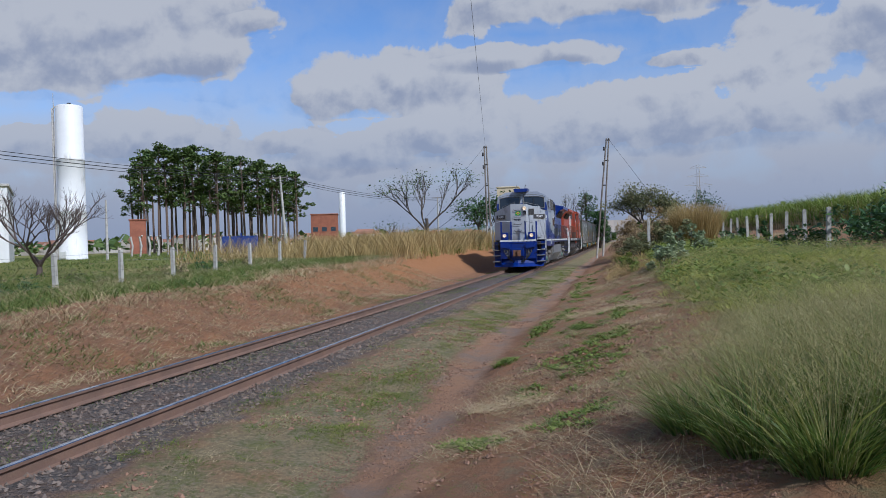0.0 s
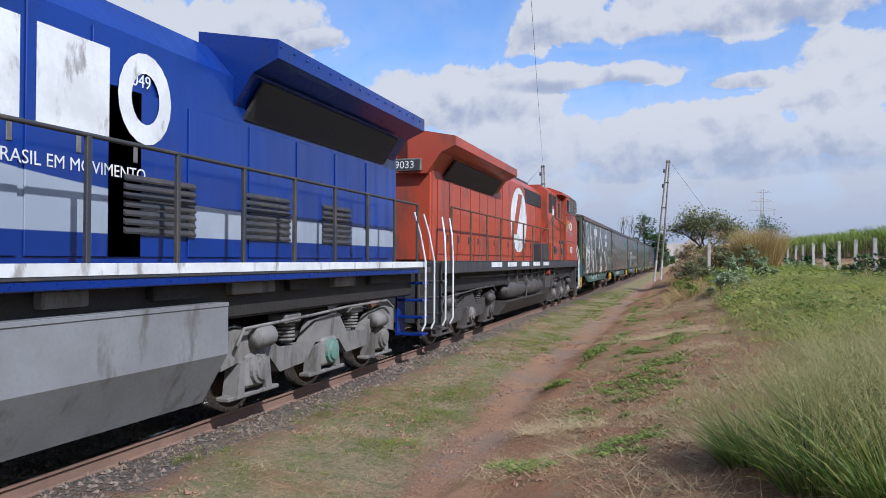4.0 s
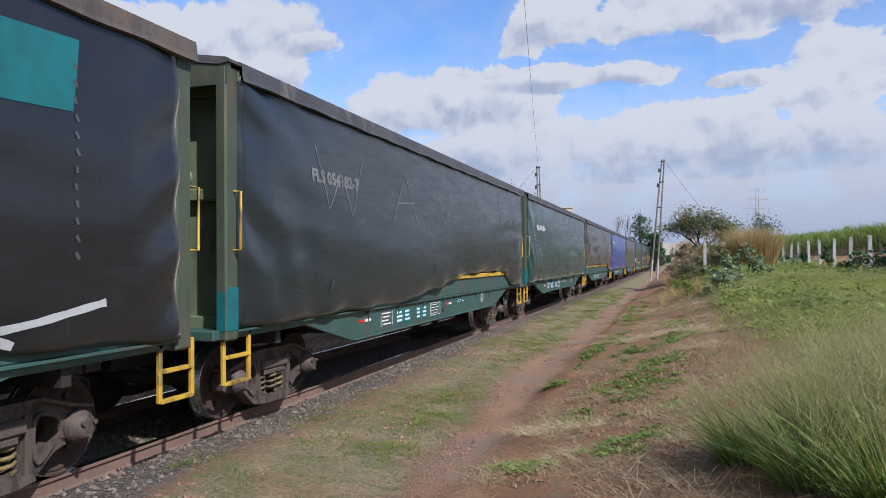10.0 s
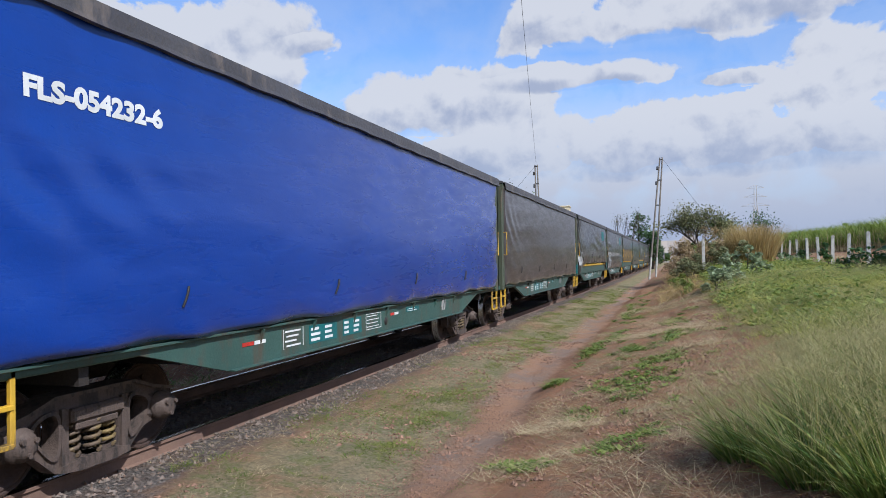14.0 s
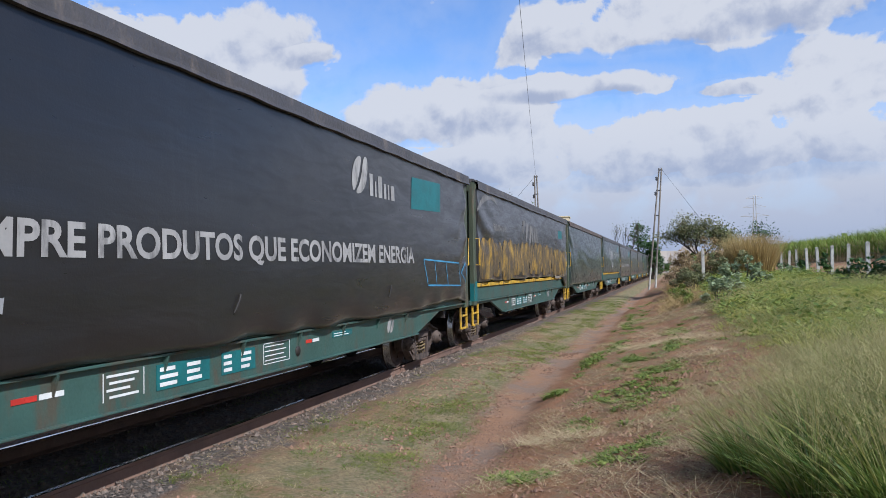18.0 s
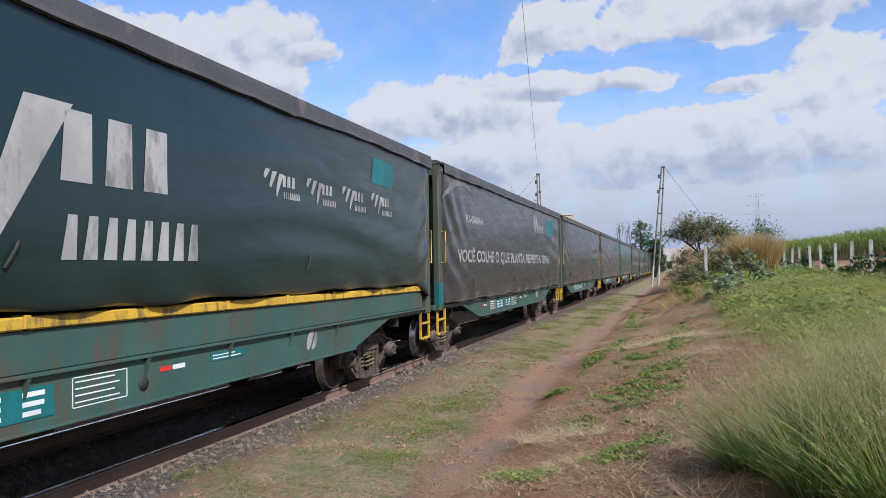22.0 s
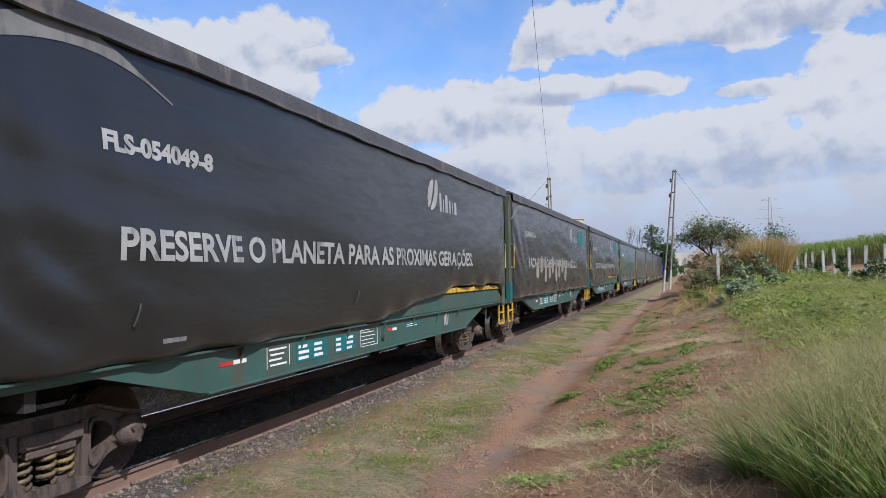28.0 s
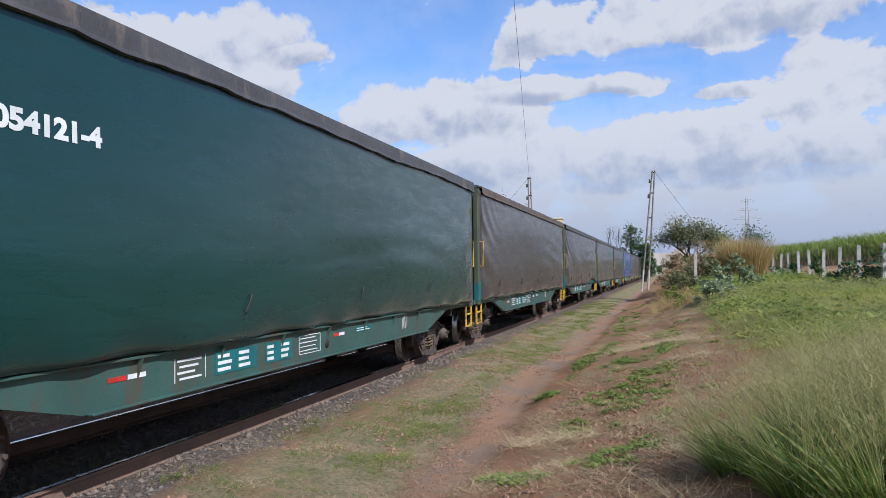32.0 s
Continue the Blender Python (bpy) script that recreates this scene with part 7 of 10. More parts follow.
def orange_loco():
    """Runs with its cab to the rear, next to the first wagon."""
    L = tagged(empty("diesel_locomotive"), "orange-red diesel locomotive, worn paint, coupled behind", "locomotive")
    O = M_ORANGE
    part("frame", MB().box(-1.25, 1.25, 0.5, 19.3, 1.05, 1.48, 0.03), M_DARK, L, "dark main frame")
    for s in (1, -1):
        x0, x1 = (1.28, 1.50) if s > 0 else (-1.50, -1.28)
        part("side_sill", MB().box(x0, x1, 0.4, 19.3, 1.46, 1.70, 0.015), M_GRIME, L, "grimy navy sill")
        for k in range(5):
            part("stripe", MB().box(1.5 * s - 0.004, 1.5 * s + 0.004, 4.0 + k * 1.75, 5.1 + k * 1.75, 1.56, 1.68), M_STRIPE, L, "worn white stripe remnant")
        part("walkway", MB().box(min(0.95 * s, 1.5 * s), max(0.95 * s, 1.5 * s), 0.5, 14.9, 1.695, 1.715, 0.004), M_GRIME, L)
    part("hood", MB().plate([(-1.06, 1.7), (1.06, 1.7), (1.06, 4.05), (0.80, 4.30), (-0.80, 4.30), (-1.06, 4.05)], "y", 0.9, 12.9), O, L, "long orange engine hood")
    part("rear_cab_box", MB().plate([(-1.30, 1.7), (1.30, 1.7), (1.30, 4.2), (1.0, 4.42), (-1.0, 4.42), (-1.30, 4.2)], "y", 12.9, 14.95), O, L)
    for s in (1, -1):
        rad = MB().plate([(1.0 * s, 3.45), (1.30 * s, 3.85), (1.60 * s, 3.98), (1.60 * s, 4.16), (0.6 * s, 4.36), (0.6 * s, 3.45)], "y", 0.7, 6.4)
        part("radiator_wing", rad, O, L, "flared orange radiator wing")
        part("radiator_grille", MB().plate([(1.04 * s, 3.43), (1.31 * s, 3.81), (1.34 * s, 3.78), (1.08 * s, 3.41)], "y", 1.6, 5.8), M_MESH, L)
        y = 1.2
        while y < 12.4:
            door(L, 1.06 * s, y, y + 0.78, 1.85, 3.38 if y < 6.3 else 3.95, O)
            part("door_handle", MB().box(1.08 * s - 0.014, 1.08 * s + 0.014, y + 0.62, y + 0.68, 2.1, 2.26, 0.004), M_GRIME, L)
            y += 0.82
        part("grille", MB().box(1.06 * s - 0.03, 1.06 * s + 0.03, 10.0, 12.8, 3.55, 4.02, 0.01), M_MESH, L, "long dark grille")
        for a, b, z0, z1 in ((13.15, 13.75, 3.45, 4.12), (13.95, 14.3, 3.75, 4.12), (14.4, 14.75, 3.3, 4.12)):
            part("barred_vent", MB().box(1.30 * s - 0.03, 1.30 * s + 0.02, a, b, z0, z1, 0.008), M_MESH, L, "barred vent")
            bb = MB()
            for q in range(int((b - a) / 0.09)):
                bb.box(1.325 * s - 0.008, 1.325 * s + 0.008, a + 0.05 + q * 0.09, a + 0.065 + q * 0.09, z0, z1)
            tagged(part("vent_bar", bb, M_GRIME, L), kind="stuff")
        part("notice", MB().box(1.302 * s, 1.306 * s, 13.98, 14.32, 3.02, 3.62) if s > 0 else MB().box(-1.306, -1.302, 13.98, 14.32, 3.02, 3.62), M_STRIPE, L, "pale paper notice")
        for k in range(3):
            door(L, 1.30 * s, 12.95 + k * 0.66, 13.58 + k * 0.66, 2.55, 3.3, O)
        part("battery_box", MB().box(min(1.06 * s, 1.48 * s), max(1.06 * s, 1.48 * s), 12.75, 15.4, 1.72, 2.35, 0.02), O, L, "orange battery box with louvres")
        louvres(L, 1.485 * s, 13.2, 13.75, 1.98, 2.22, 5, M_GRIME)
        louvres(L, 1.485 * s, 14.7, 15.15, 1.98, 2.20, 5, M_GRIME)
        part("tool_box", MB().box(min(1.06 * s, 1.4 * s), max(1.06 * s, 1.4 * s), 11.5, 12.6, 1.72, 2.3, 0.02), M_GRIME, L, "dark open step box")
        handrail(L, 0.9, 12.2, 1.46 * s, 9, M_RUSTY, 1.7, 2.78)
        part("handrail", MB().rod([(1.46 * s, 12.2, 2.78), (1.50 * s, 12.6, 3.05), (1.5 * s, 12.9, 3.3), (1.5 * s, 16.04, 3.08)], 0.022, 6), M_RUSTY, L)
        for y in (12.9, 14.6, 15.6):
            part("handrail_post", MB().box(1.5 * s - 0.02, 1.5 * s + 0.02, y - 0.025, y + 0.025, 1.7, 3.25 - (y - 12.9) * 0.06, 0.006), M_RUSTY, L)
        part("door_recess", MB().box(1.28 * s - 0.03, 1.28 * s + 0.03, 14.96, 16.0, 2.35, 4.1, 0.01), O, L, "cab side door")
        part("recess_panel", MB().box(min(1.2 * s, 1.42 * s), max(1.2 * s, 1.42 * s), 15.45, 16.04, 1.72, 2.5, 0.02), M_GRIME, L)
        # caged cab windows
        w = part("door_window", MB().box(1.31 * s - 0.012, 1.31 * s + 0.012, 15.25, 15.72, 3.35, 3.92, 0.01), M_GLASS, L)
        cg = MB()
        for a in (15.15, 15.82):
            cg.box(1.40 * s - 0.015, 1.40 * s + 0.015, a - 0.015, a + 0.015, 3.28, 3.98)
        for z in (3.28, 3.98):
            cg.box(1.40 * s - 0.015, 1.40 * s + 0.015, 15.15, 15.82, z - 0.015, z + 0.015)
        part("window_cage", cg, M_CAGE, L)
        caged_window(L, 1.50 * s, 16.2, 17.55, 3.62, 4.12)
    # full-width cab and nose
    prof = [(16.05, 1.72), (19.28, 1.72), (19.28, 3.36), (17.85, 3.80), (17.70, 4.20), (17.4, 4.32), (16.05, 4.32)]
    part("cab", MB().plate(prof, "x", -1.5, 1.5), O, L, "full-width orange cab and blunt nose")
    part("cab_rear", MB().plate([(14.95, 2.3), (16.05, 2.3), (16.05, 4.32), (14.95, 4.32)], "x", -1.26, 1.26), O, L)
    part("cab_roof", MB().plate([(-1.52, 4.22), (1.52, 4.22), (1.52, 4.30), (1.0, 4.50), (-1.0, 4.50), (-1.52, 4.30)], "y", 14.9, 17.72), O, L)
    for s in (1, -1):
        part("windscreen", MB().add([(0.15 * s, 17.86, 3.84), (1.35 * s, 17.86, 3.84), (1.35 * s, 17.74, 4.15), (0.15 * s, 17.74, 4.15)], [(0, 1, 2, 3)]), M_GLASS, L)
        door(L, 1.5 * s, 16.15, 17.1, 1.74, 2.45, O, "nose_hatch")
        door(L, 1.5 * s, 17.15, 18.3, 1.74, 2.45, O, "nose_hatch")
        part("seam", MB().box(1.5 * s - 0.008, 1.5 * s + 0.008, 16.07, 18.4, 2.47, 2.50), M_RUSTY, L)
        # small black discs stand in for the shade inside the bolt holes
        for y in (16.3, 16.8, 17.25, 18.2, 18.9):
            part("bolt_hole", MB().lathe((1.515 * s, y, 1.98), (s, 0, 0), [(0, 0.028), (0.006, 0.028), (0.006, 0)], 8), M_BLACK, L)
        part("mirror", MB().rod([(1.52 * s, 17.6, 4.15), (1.66 * s, 17.75, 4.1), (1.66 * s, 17.8, 3.7), (1.52 * s, 17.8, 3.65)], 0.015, 5), M_GRIME, L)
    n = 22
    part("emblem", MB().add([(1.504, 17.25 + 0.36 * math.cos(2 * math.pi * i / n), 3.10 + 0.17 * math.sin(2 * math.pi * i / n)) for i in range(n)], [tuple(range(n))]), M_STRIPE, L, "white oval mark")
    for k in range(3):
        part("emblem_bar", MB().plate([(17.00 + k * 0.16, 3.02), (17.07 + k * 0.16, 3.02), (17.16 + k * 0.12, 3.19), (17.09 + k * 0.12, 3.19)], "x", 1.505, 1.507), O, L)
    for k in range(2):
        part("caption_bar", MB().box(1.502, 1.505, 16.8 + 0.12 * k, 17.7 - 0.12 * k, 2.83 - 0.10 * k, 2.86 - 0.10 * k), M_WORN, L, "illegible worn line of writing")
    part("yellow_label", MB().box(1.502, 1.505, 16.48, 16.76, 3.02, 3.26), M_FLAGY, L, "yellow label with two dark lines")
    for k in range(2):
        part("label_bar", MB().box(1.5052, 1.507, 16.51, 16.73, 3.07 + 0.10 * k, 3.12 + 0.10 * k), M_GRIME, L)
    wing = MB()
    for k in range(4):
        wing.plate([(16.09 + 0.02 * k, 2.90 + k * 0.06), (16.32, 2.84 + k * 0.06), (16.42 - 0.02 * k, 2.90 + k * 0.06), (16.12, 2.935 + k * 0.06)], "x", 1.502, 1.504)
    part("feather_mark", wing, M_WORN, L, "worn pale feather mark")
    part("pale_tag", MB().box(1.502, 1.505, 15.6, 15.95, 3.06, 3.10), M_STRIPE, L)
    lettering("9033", 0.36, M_STRIPE, L, pose(1.524, 17.02, 2.02, 90, 0, 90), "side_digits", "white painted digits", wide=0.85, bold=0.008)
    number_board(L, pose(0.55, 0.68, 3.62), "9033", 0.7, 0.25)
    part("rear_end_cap", MB().box(-1.04, 1.04, 0.84, 0.92, 1.72, 3.5, 0.02), O, L)
    # big round emblem on the hood
    n = 40
    part("emblem", MB().add([(1.083, 9.1 + 1.16 * math.cos(2 * math.pi * i / n), 2.95 + 0.98 * math.sin(2 * math.pi * i / n)) for i in range(n)], [tuple(range(n))]), M_STRIPE, L, "large white round mark")
    part("emblem_bar", MB().plate([(8.2, 2.5), (8.75, 2.5), (9.55, 3.75), (9.0, 3.75)], "x", 1.085, 1.088), O, L)
    # roof
    part("exhaust_stack", MB().box(-0.3, 0.3, 7.2, 8.0, 4.28, 4.5, 0.02), M_BLACK, L)
    part("roof_fan", MB().box(-0.7, 0.7, 9.6, 12.4, 4.28, 4.44, 0.03), M_GRIME, L)
    part("horn", MB().tube((0.2, 16.7, 4.55), (0.2, 17.2, 4.58), 0.05, 0.09, 8), M_GRIME, L)
    part("antenna", MB().box(-0.1, 0.5, 17.2, 17.5, 4.48, 4.56, 0.02), M_GRIME, L)
    # tanks
    tank = [(-1.40, 1.18), (1.40, 1.18), (1.40, 0.80), (1.10, 0.25), (-1.10, 0.25), (-1.40, 0.80)]
    n = len(tank)
    part("fuel_tank", MB().add([(x, 11.9, z) for x, z in tank] + [(x, 13.5 - (1.18 - z) * 0.15, z) for x, z in tank], [tuple(range(n - 1, -1, -1)), tuple(range(n, 2 * n))] + [(i, (i + 1) % n, n + (i + 1) % n, n + i) for i in range(n)]), M_SOOT, L, "dark oily fuel tank")
    part("lower_tank", MB().add([(x, 6.3, min(z, 0.62)) for x, z in tank] + [(x, 12.1, min(z, 0.62)) for x, z in tank], [tuple(range(n - 1, -1, -1)), tuple(range(n, 2 * n))] + [(i, (i + 1) % n, n + (i + 1) % n, n + i) for i in range(n)]), M_SOOT, L)
    for s in (1, -1):
        for a in (6.6, 9.4):
            part("air_reservoir", MB().lathe((1.12 * s, a, 0.90), (0, 1, 0), [(0, 0), (0.04, 0.16), (0.14, 0.25), (1.0, 0.26), (1.02, 0.27), (1.06, 0.26), (2.2, 0.25), (2.32, 0.16), (2.36, 0)], 18), M_SOOT, L, "round dark air reservoir")
        part("gauge_glass", MB().box(1.40 * s - 0.01, 1.40 * s + 0.015, 13.0, 13.15, 0.70, 1.08, 0.006), M_BLACK, L)
        part("fuel_filler", MB().tube((1.2 * s, 12.6, 1.28), (1.44 * s, 12.6, 1.30), 0.09, n=12), M_ORANGE, L)
        part("valve", MB().rod([(1.3 * s, 9.05, 0.5), (1.32 * s, 9.08, 0.85), (1.30 * s, 9.1, 1.3)], 0.035, 6).box(1.3 * s - 0.07, 1.3 * s + 0.07, 9.0, 9.18, 1.0, 1.16, 0.02), M_SOOT, L)
        part("pipe_run", MB().rod([(1.3 * s, 2.0, 1.36), (1.3 * s, 9.0, 1.32), (1.3 * s, 13.9, 1.36), (1.28 * s, 15.2, 1.30), (1.3 * s, 15.5, 1.05), (1.3 * s, 15.9, 1.02), (1.3 * s, 18.0, 1.2)], 0.022, 6), M_SOOT, L)
        for k in range(8):
            part("bracket", MB().box(1.28 * s - 0.05, 1.28 * s + 0.05, 6.6 + k * 1.1, 6.7 + k * 1.1, 1.05, 1.48, 0.01), M_SOOT, L)
    end_steps(L, 19.45, 1, M_SOOT, M_STRIPE)
    end_steps(L, 0.45, -1, M_SOOT, M_STRIPE)
    part("end_plate", MB().box(-1.45, 1.45, 19.25, 19.32, 0.5, 1.7, 0.02), M_GRIME, L)
    part("end_plate", MB().box(-1.45, 1.45, 0.30, 0.36, 0.5, 1.7, 0.02), M_GRIME, L)
    part("coupler", MB().box(-0.14, 0.14, 19.2, 19.95, 0.76, 1.02, 0.02), M_RUSTY, L)
    part("coupler", MB().box(-0.14, 0.14, -0.05, 0.5, 0.76, 1.02, 0.02), M_RUSTY, L)
    truck(L, 16.5, M_SOOT, (M_HUB_W, M_HUB_W, M_HUB_W))
    truck(L, 3.2, M_SOOT, (M_SOOT, M_HUB_W, M_SOOT), -1)
    return L


VEHICLES.append((blue_loco(), -PITCH - 39.9, 0.50))
VEHICLES.append((orange_loco(), -PITCH - 19.9, 0.50))

# ---------- plants ----------
def blades(P, h, w, lean, bend, rows=3, rng=None, up=None, out=None):
    """Grass blades as tapered strips. P: roots (n,3); h: heights; w: widths; lean: sideways reach at the tip per height; bend: curl."""
    n = len(P)
    a = rng.uniform(0, 2 * np.pi, n)
    d = np.c_[np.cos(a), np.sin(a)]
    if up is not None:
        d = d * (1 - up[1]) + np.asarray(up[0]) * up[1]
    if out is not None:
        d = d * 0.3 + out * 0.9
    turn = rng.uniform(0, 2 * np.pi, n)
    s = np.c_[np.cos(turn), np.sin(turn)]
    h, w = np.broadcast_to(h, n), np.broadcast_to(w, n)
    lean, bend = np.broadcast_to(lean, n), np.broadcast_to(bend, n)
    V = np.empty((n, rows * 2, 3), dtype=np.float32)
    for k in range(rows):
        t = k / (rows - 1)
        reach = (lean * t + bend * t * t) * h
        z = h * t * (1 - 0.35 * np.minimum(lean + bend, 1.2) * t)
        c = P + np.c_[d * reach[:, None], z]
        ww = w * (1 - 0.93 * t ** 1.5) * 0.5
        off = np.c_[s * ww[:, None], np.zeros(n)]
        V[:, 2 * k] = c - off
        V[:, 2 * k + 1] = c + off
    base = (np.arange(n) * rows * 2)[:, None]
    F = np.concatenate([base + np.array([[2 * k, 2 * k + 1, 2 * k + 3, 2 * k + 2]]) for k in range(rows - 1)])
    return V.reshape(-1, 3), F


def leaves(C, size, rng, flat=0.4, aspect=0.45):
    """Leaf quads (folded diamonds) at centres C, with random tilt."""
    n = len(C)
    a = rng.uniform(0, 2 * np.pi, n)
    tilt = rng.normal(0, 1, n) * flat
    ax = np.c_[np.cos(a) * np.cos(tilt), np.sin(a) * np.cos(tilt), np.sin(tilt)]
    sd = np.c_[-np.sin(a), np.cos(a), rng.normal(0, 0.5, n)]
    sd /= np.linalg.norm(sd, axis=1)[:, None]
    size = np.broadcast_to(size, n)[:, None]
    V = np.stack([C - ax * size * 0.5, C + sd * size * aspect * 0.5, C + ax * size * 0.5, C - sd * size * aspect * 0.5], 1).astype(np.float32)
    F = np.arange(n * 4).reshape(n, 4)
    return V.reshape(-1, 3), F


def stones(P, size, rng):
    """Small broken stones: skewed octahedra half sunk in the ground."""
    n = len(P)
    base = np.array([(1, 0, 0), (0, 1, 0), (-1, 0, 0), (0, -1, 0), (0, 0, 0.8), (0, 0, -0.8)], dtype=float)
    V = base[None] * rng.uniform(0.5, 1.1, (n, 6, 1)) + rng.normal(0, 0.16, (n, 6, 3))
    a = rng.uniform(0, 6.3, n)
    c, s_ = np.cos(a), np.sin(a)
    X, Y = V[:, :, 0] * c[:, None] - V[:, :, 1] * s_[:, None], V[:, :, 0] * s_[:, None] + V[:, :, 1] * c[:, None]
    V = np.stack([X, Y, V[:, :, 2]], 2) * np.asarray(size)[:, None, None] + P[:, None, :] + np.array([0, 0, 0.024])
    tri = np.array([(0, 1, 4), (1, 2, 4), (2, 3, 4), (3, 0, 4), (1, 0, 5), (2, 1, 5), (3, 2, 5), (0, 3, 5)])
    F = (np.arange(n)[:, None, None] * 6 + tri[None]).reshape(-1, 3)
    return V.reshape(-1, 3), F


def join(*sets):
    vs, fs, o = [], [], 0
    for v, f in sets:
        vs.append(v)
        fs.append(f + o)
        o += len(v)
    return np.concatenate(vs), np.concatenate(fs)


def scatter(n, x0, x1, y0, y1, rng, keep=None, patchy=0.0, seed=0):
    x, y = rng.uniform(x0, x1, n), rng.uniform(y0, y1, n)
    m = np.ones(n, bool)
    if keep is not None:
        m &= rng.rand(n) < keep(x, y)
    if patchy:
        q = np.zeros(n)
        r2 = np.random.RandomState(seed)
        for k in (0.5, 1.1, 2.3, 4.1):
            th, ph = r2.uniform(0, 6.3), r2.uniform(0, 6.3)
            q += np.sin(k * 2.2 * (x * np.cos(th) + y * np.sin(th) * 0.8) + ph + np.sin(k * (x * np.sin(th) - y * np.cos(th)) + ph)) / (0.6 + k * 0.4)
        m &= q > patchy
    x, y = x[m], y[m]
    return np.c_[x, y, ground_at(x, y) - 0.02]


def tufts(C, per, rad, rng):
    """Roots gathered in round tufts about the centres C; also the way outwards from each centre and how near to its rim."""
    c = np.repeat(C, per, axis=0)
    rr = np.repeat(np.broadcast_to(rad, len(C)), per)
    a, q = rng.uniform(0, 2 * np.pi, len(c)), np.sqrt(rng.uniform(0, 1, len(c)))
    x, y = c[:, 0] + rr * q * np.cos(a), c[:, 1] + rr * q * np.sin(a)
    return np.c_[x, y, ground_at(x, y) - 0.02], np.c_[np.cos(a), np.sin(a)], q


def stuff(name, vf, mat, label, category):
    ob = new(name, raw(name, vf[0], vf[1], mat))
    return tagged(ob, label, category, kind="stuff")


M_GRASS = leaf_material("green grass", (0.11, 0.17, 0.03), (0.24, 0.26, 0.06))
M_LUSH = leaf_material("lush grass", (0.095, 0.155, 0.035), (0.235, 0.265, 0.075))
M_OLIVE = leaf_material("olive grass seed heads", (0.30, 0.27, 0.115), (0.46, 0.40, 0.19), 0.8, 0.45)
M_BRIGHT = leaf_material("fresh green leaves", (0.105, 0.165, 0.03), (0.26, 0.30, 0.07), 0.5, 0.4)
M_MEADOW = leaf_material("yellow green meadow", (0.26, 0.30, 0.055), (0.50, 0.47, 0.125), 0.55, 0.45)
M_CASTOR = leaf_material("grey green large leaves", (0.17, 0.225, 0.11), (0.38, 0.43, 0.26), 0.45, 0.3)
M_RUSSET = leaf_material("russet dry leaves", (0.24, 0.17, 0.09), (0.46, 0.35, 0.19), 0.8, 0.35)
M_STALK = leaf_material("straw green stalks", (0.27, 0.27, 0.10), (0.46, 0.42, 0.19), 0.6, 0.3)
M_TURF = leaf_material("yellow green turf", (0.16, 0.20, 0.04), (0.32, 0.31, 0.09))
M_STONE = material("dusty ballast stone", (0.13, 0.10, 0.082), 0.95, 0, (0.20, 0.16, 0.13), 12, 0.9, 0.2, 60, (0.24, 0.14, 0.09), 0.35, island=0.35)
M_CLOD = material("red earth clod", (0.22, 0.12, 0.075), 0.98, 0, (0.30, 0.175, 0.115), 9, 0.9, 0.3, 60, island=0.3)
M_DEEP = leaf_material("deep green blades", (0.055, 0.115, 0.02), (0.25, 0.32, 0.075), 0.45, 0.35)
M_STRAW = leaf_material("dry straw", (0.30, 0.225, 0.12), (0.52, 0.41, 0.24), 0.85, 0.15)
M_DRY = leaf_material("dry tall grass", (0.36, 0.25, 0.10), (0.50, 0.38, 0.17), 0.8, 0.35)
M_CANE = leaf_material("sugar cane leaves", (0.13, 0.20, 0.03), (0.27, 0.32, 0.07), 0.5, 0.4)
M_BUSH = leaf_material("dark bush leaves", (0.035, 0.085, 0.025), (0.075, 0.14, 0.042), 0.45, 0.25)
M_SCRUB = leaf_material("dusty scrub leaves", (0.125, 0.145, 0.06), (0.27, 0.26, 0.13), 0.7, 0.3)
M_PINE = leaf_material("pine needles", (0.06, 0.105, 0.028), (0.13, 0.18, 0.05), 0.6, 0.2)
M_BARK = material("grey brown bark", (0.10, 0.08, 0.062), 0.95, 0, (0.06, 0.048, 0.04), 6, 0.8, 0.6, 30)
M_PINEBARK = material("pine bark", (0.17, 0.12, 0.09), 0.95, 0, (0.10, 0.07, 0.055), 4, 0.8, 0.5, 20)
M_BARE = material("pale dead branch", (0.12, 0.085, 0.07), 0.9, 0, (0.075, 0.055, 0.048), 6, 0.8, 0.5, 30)


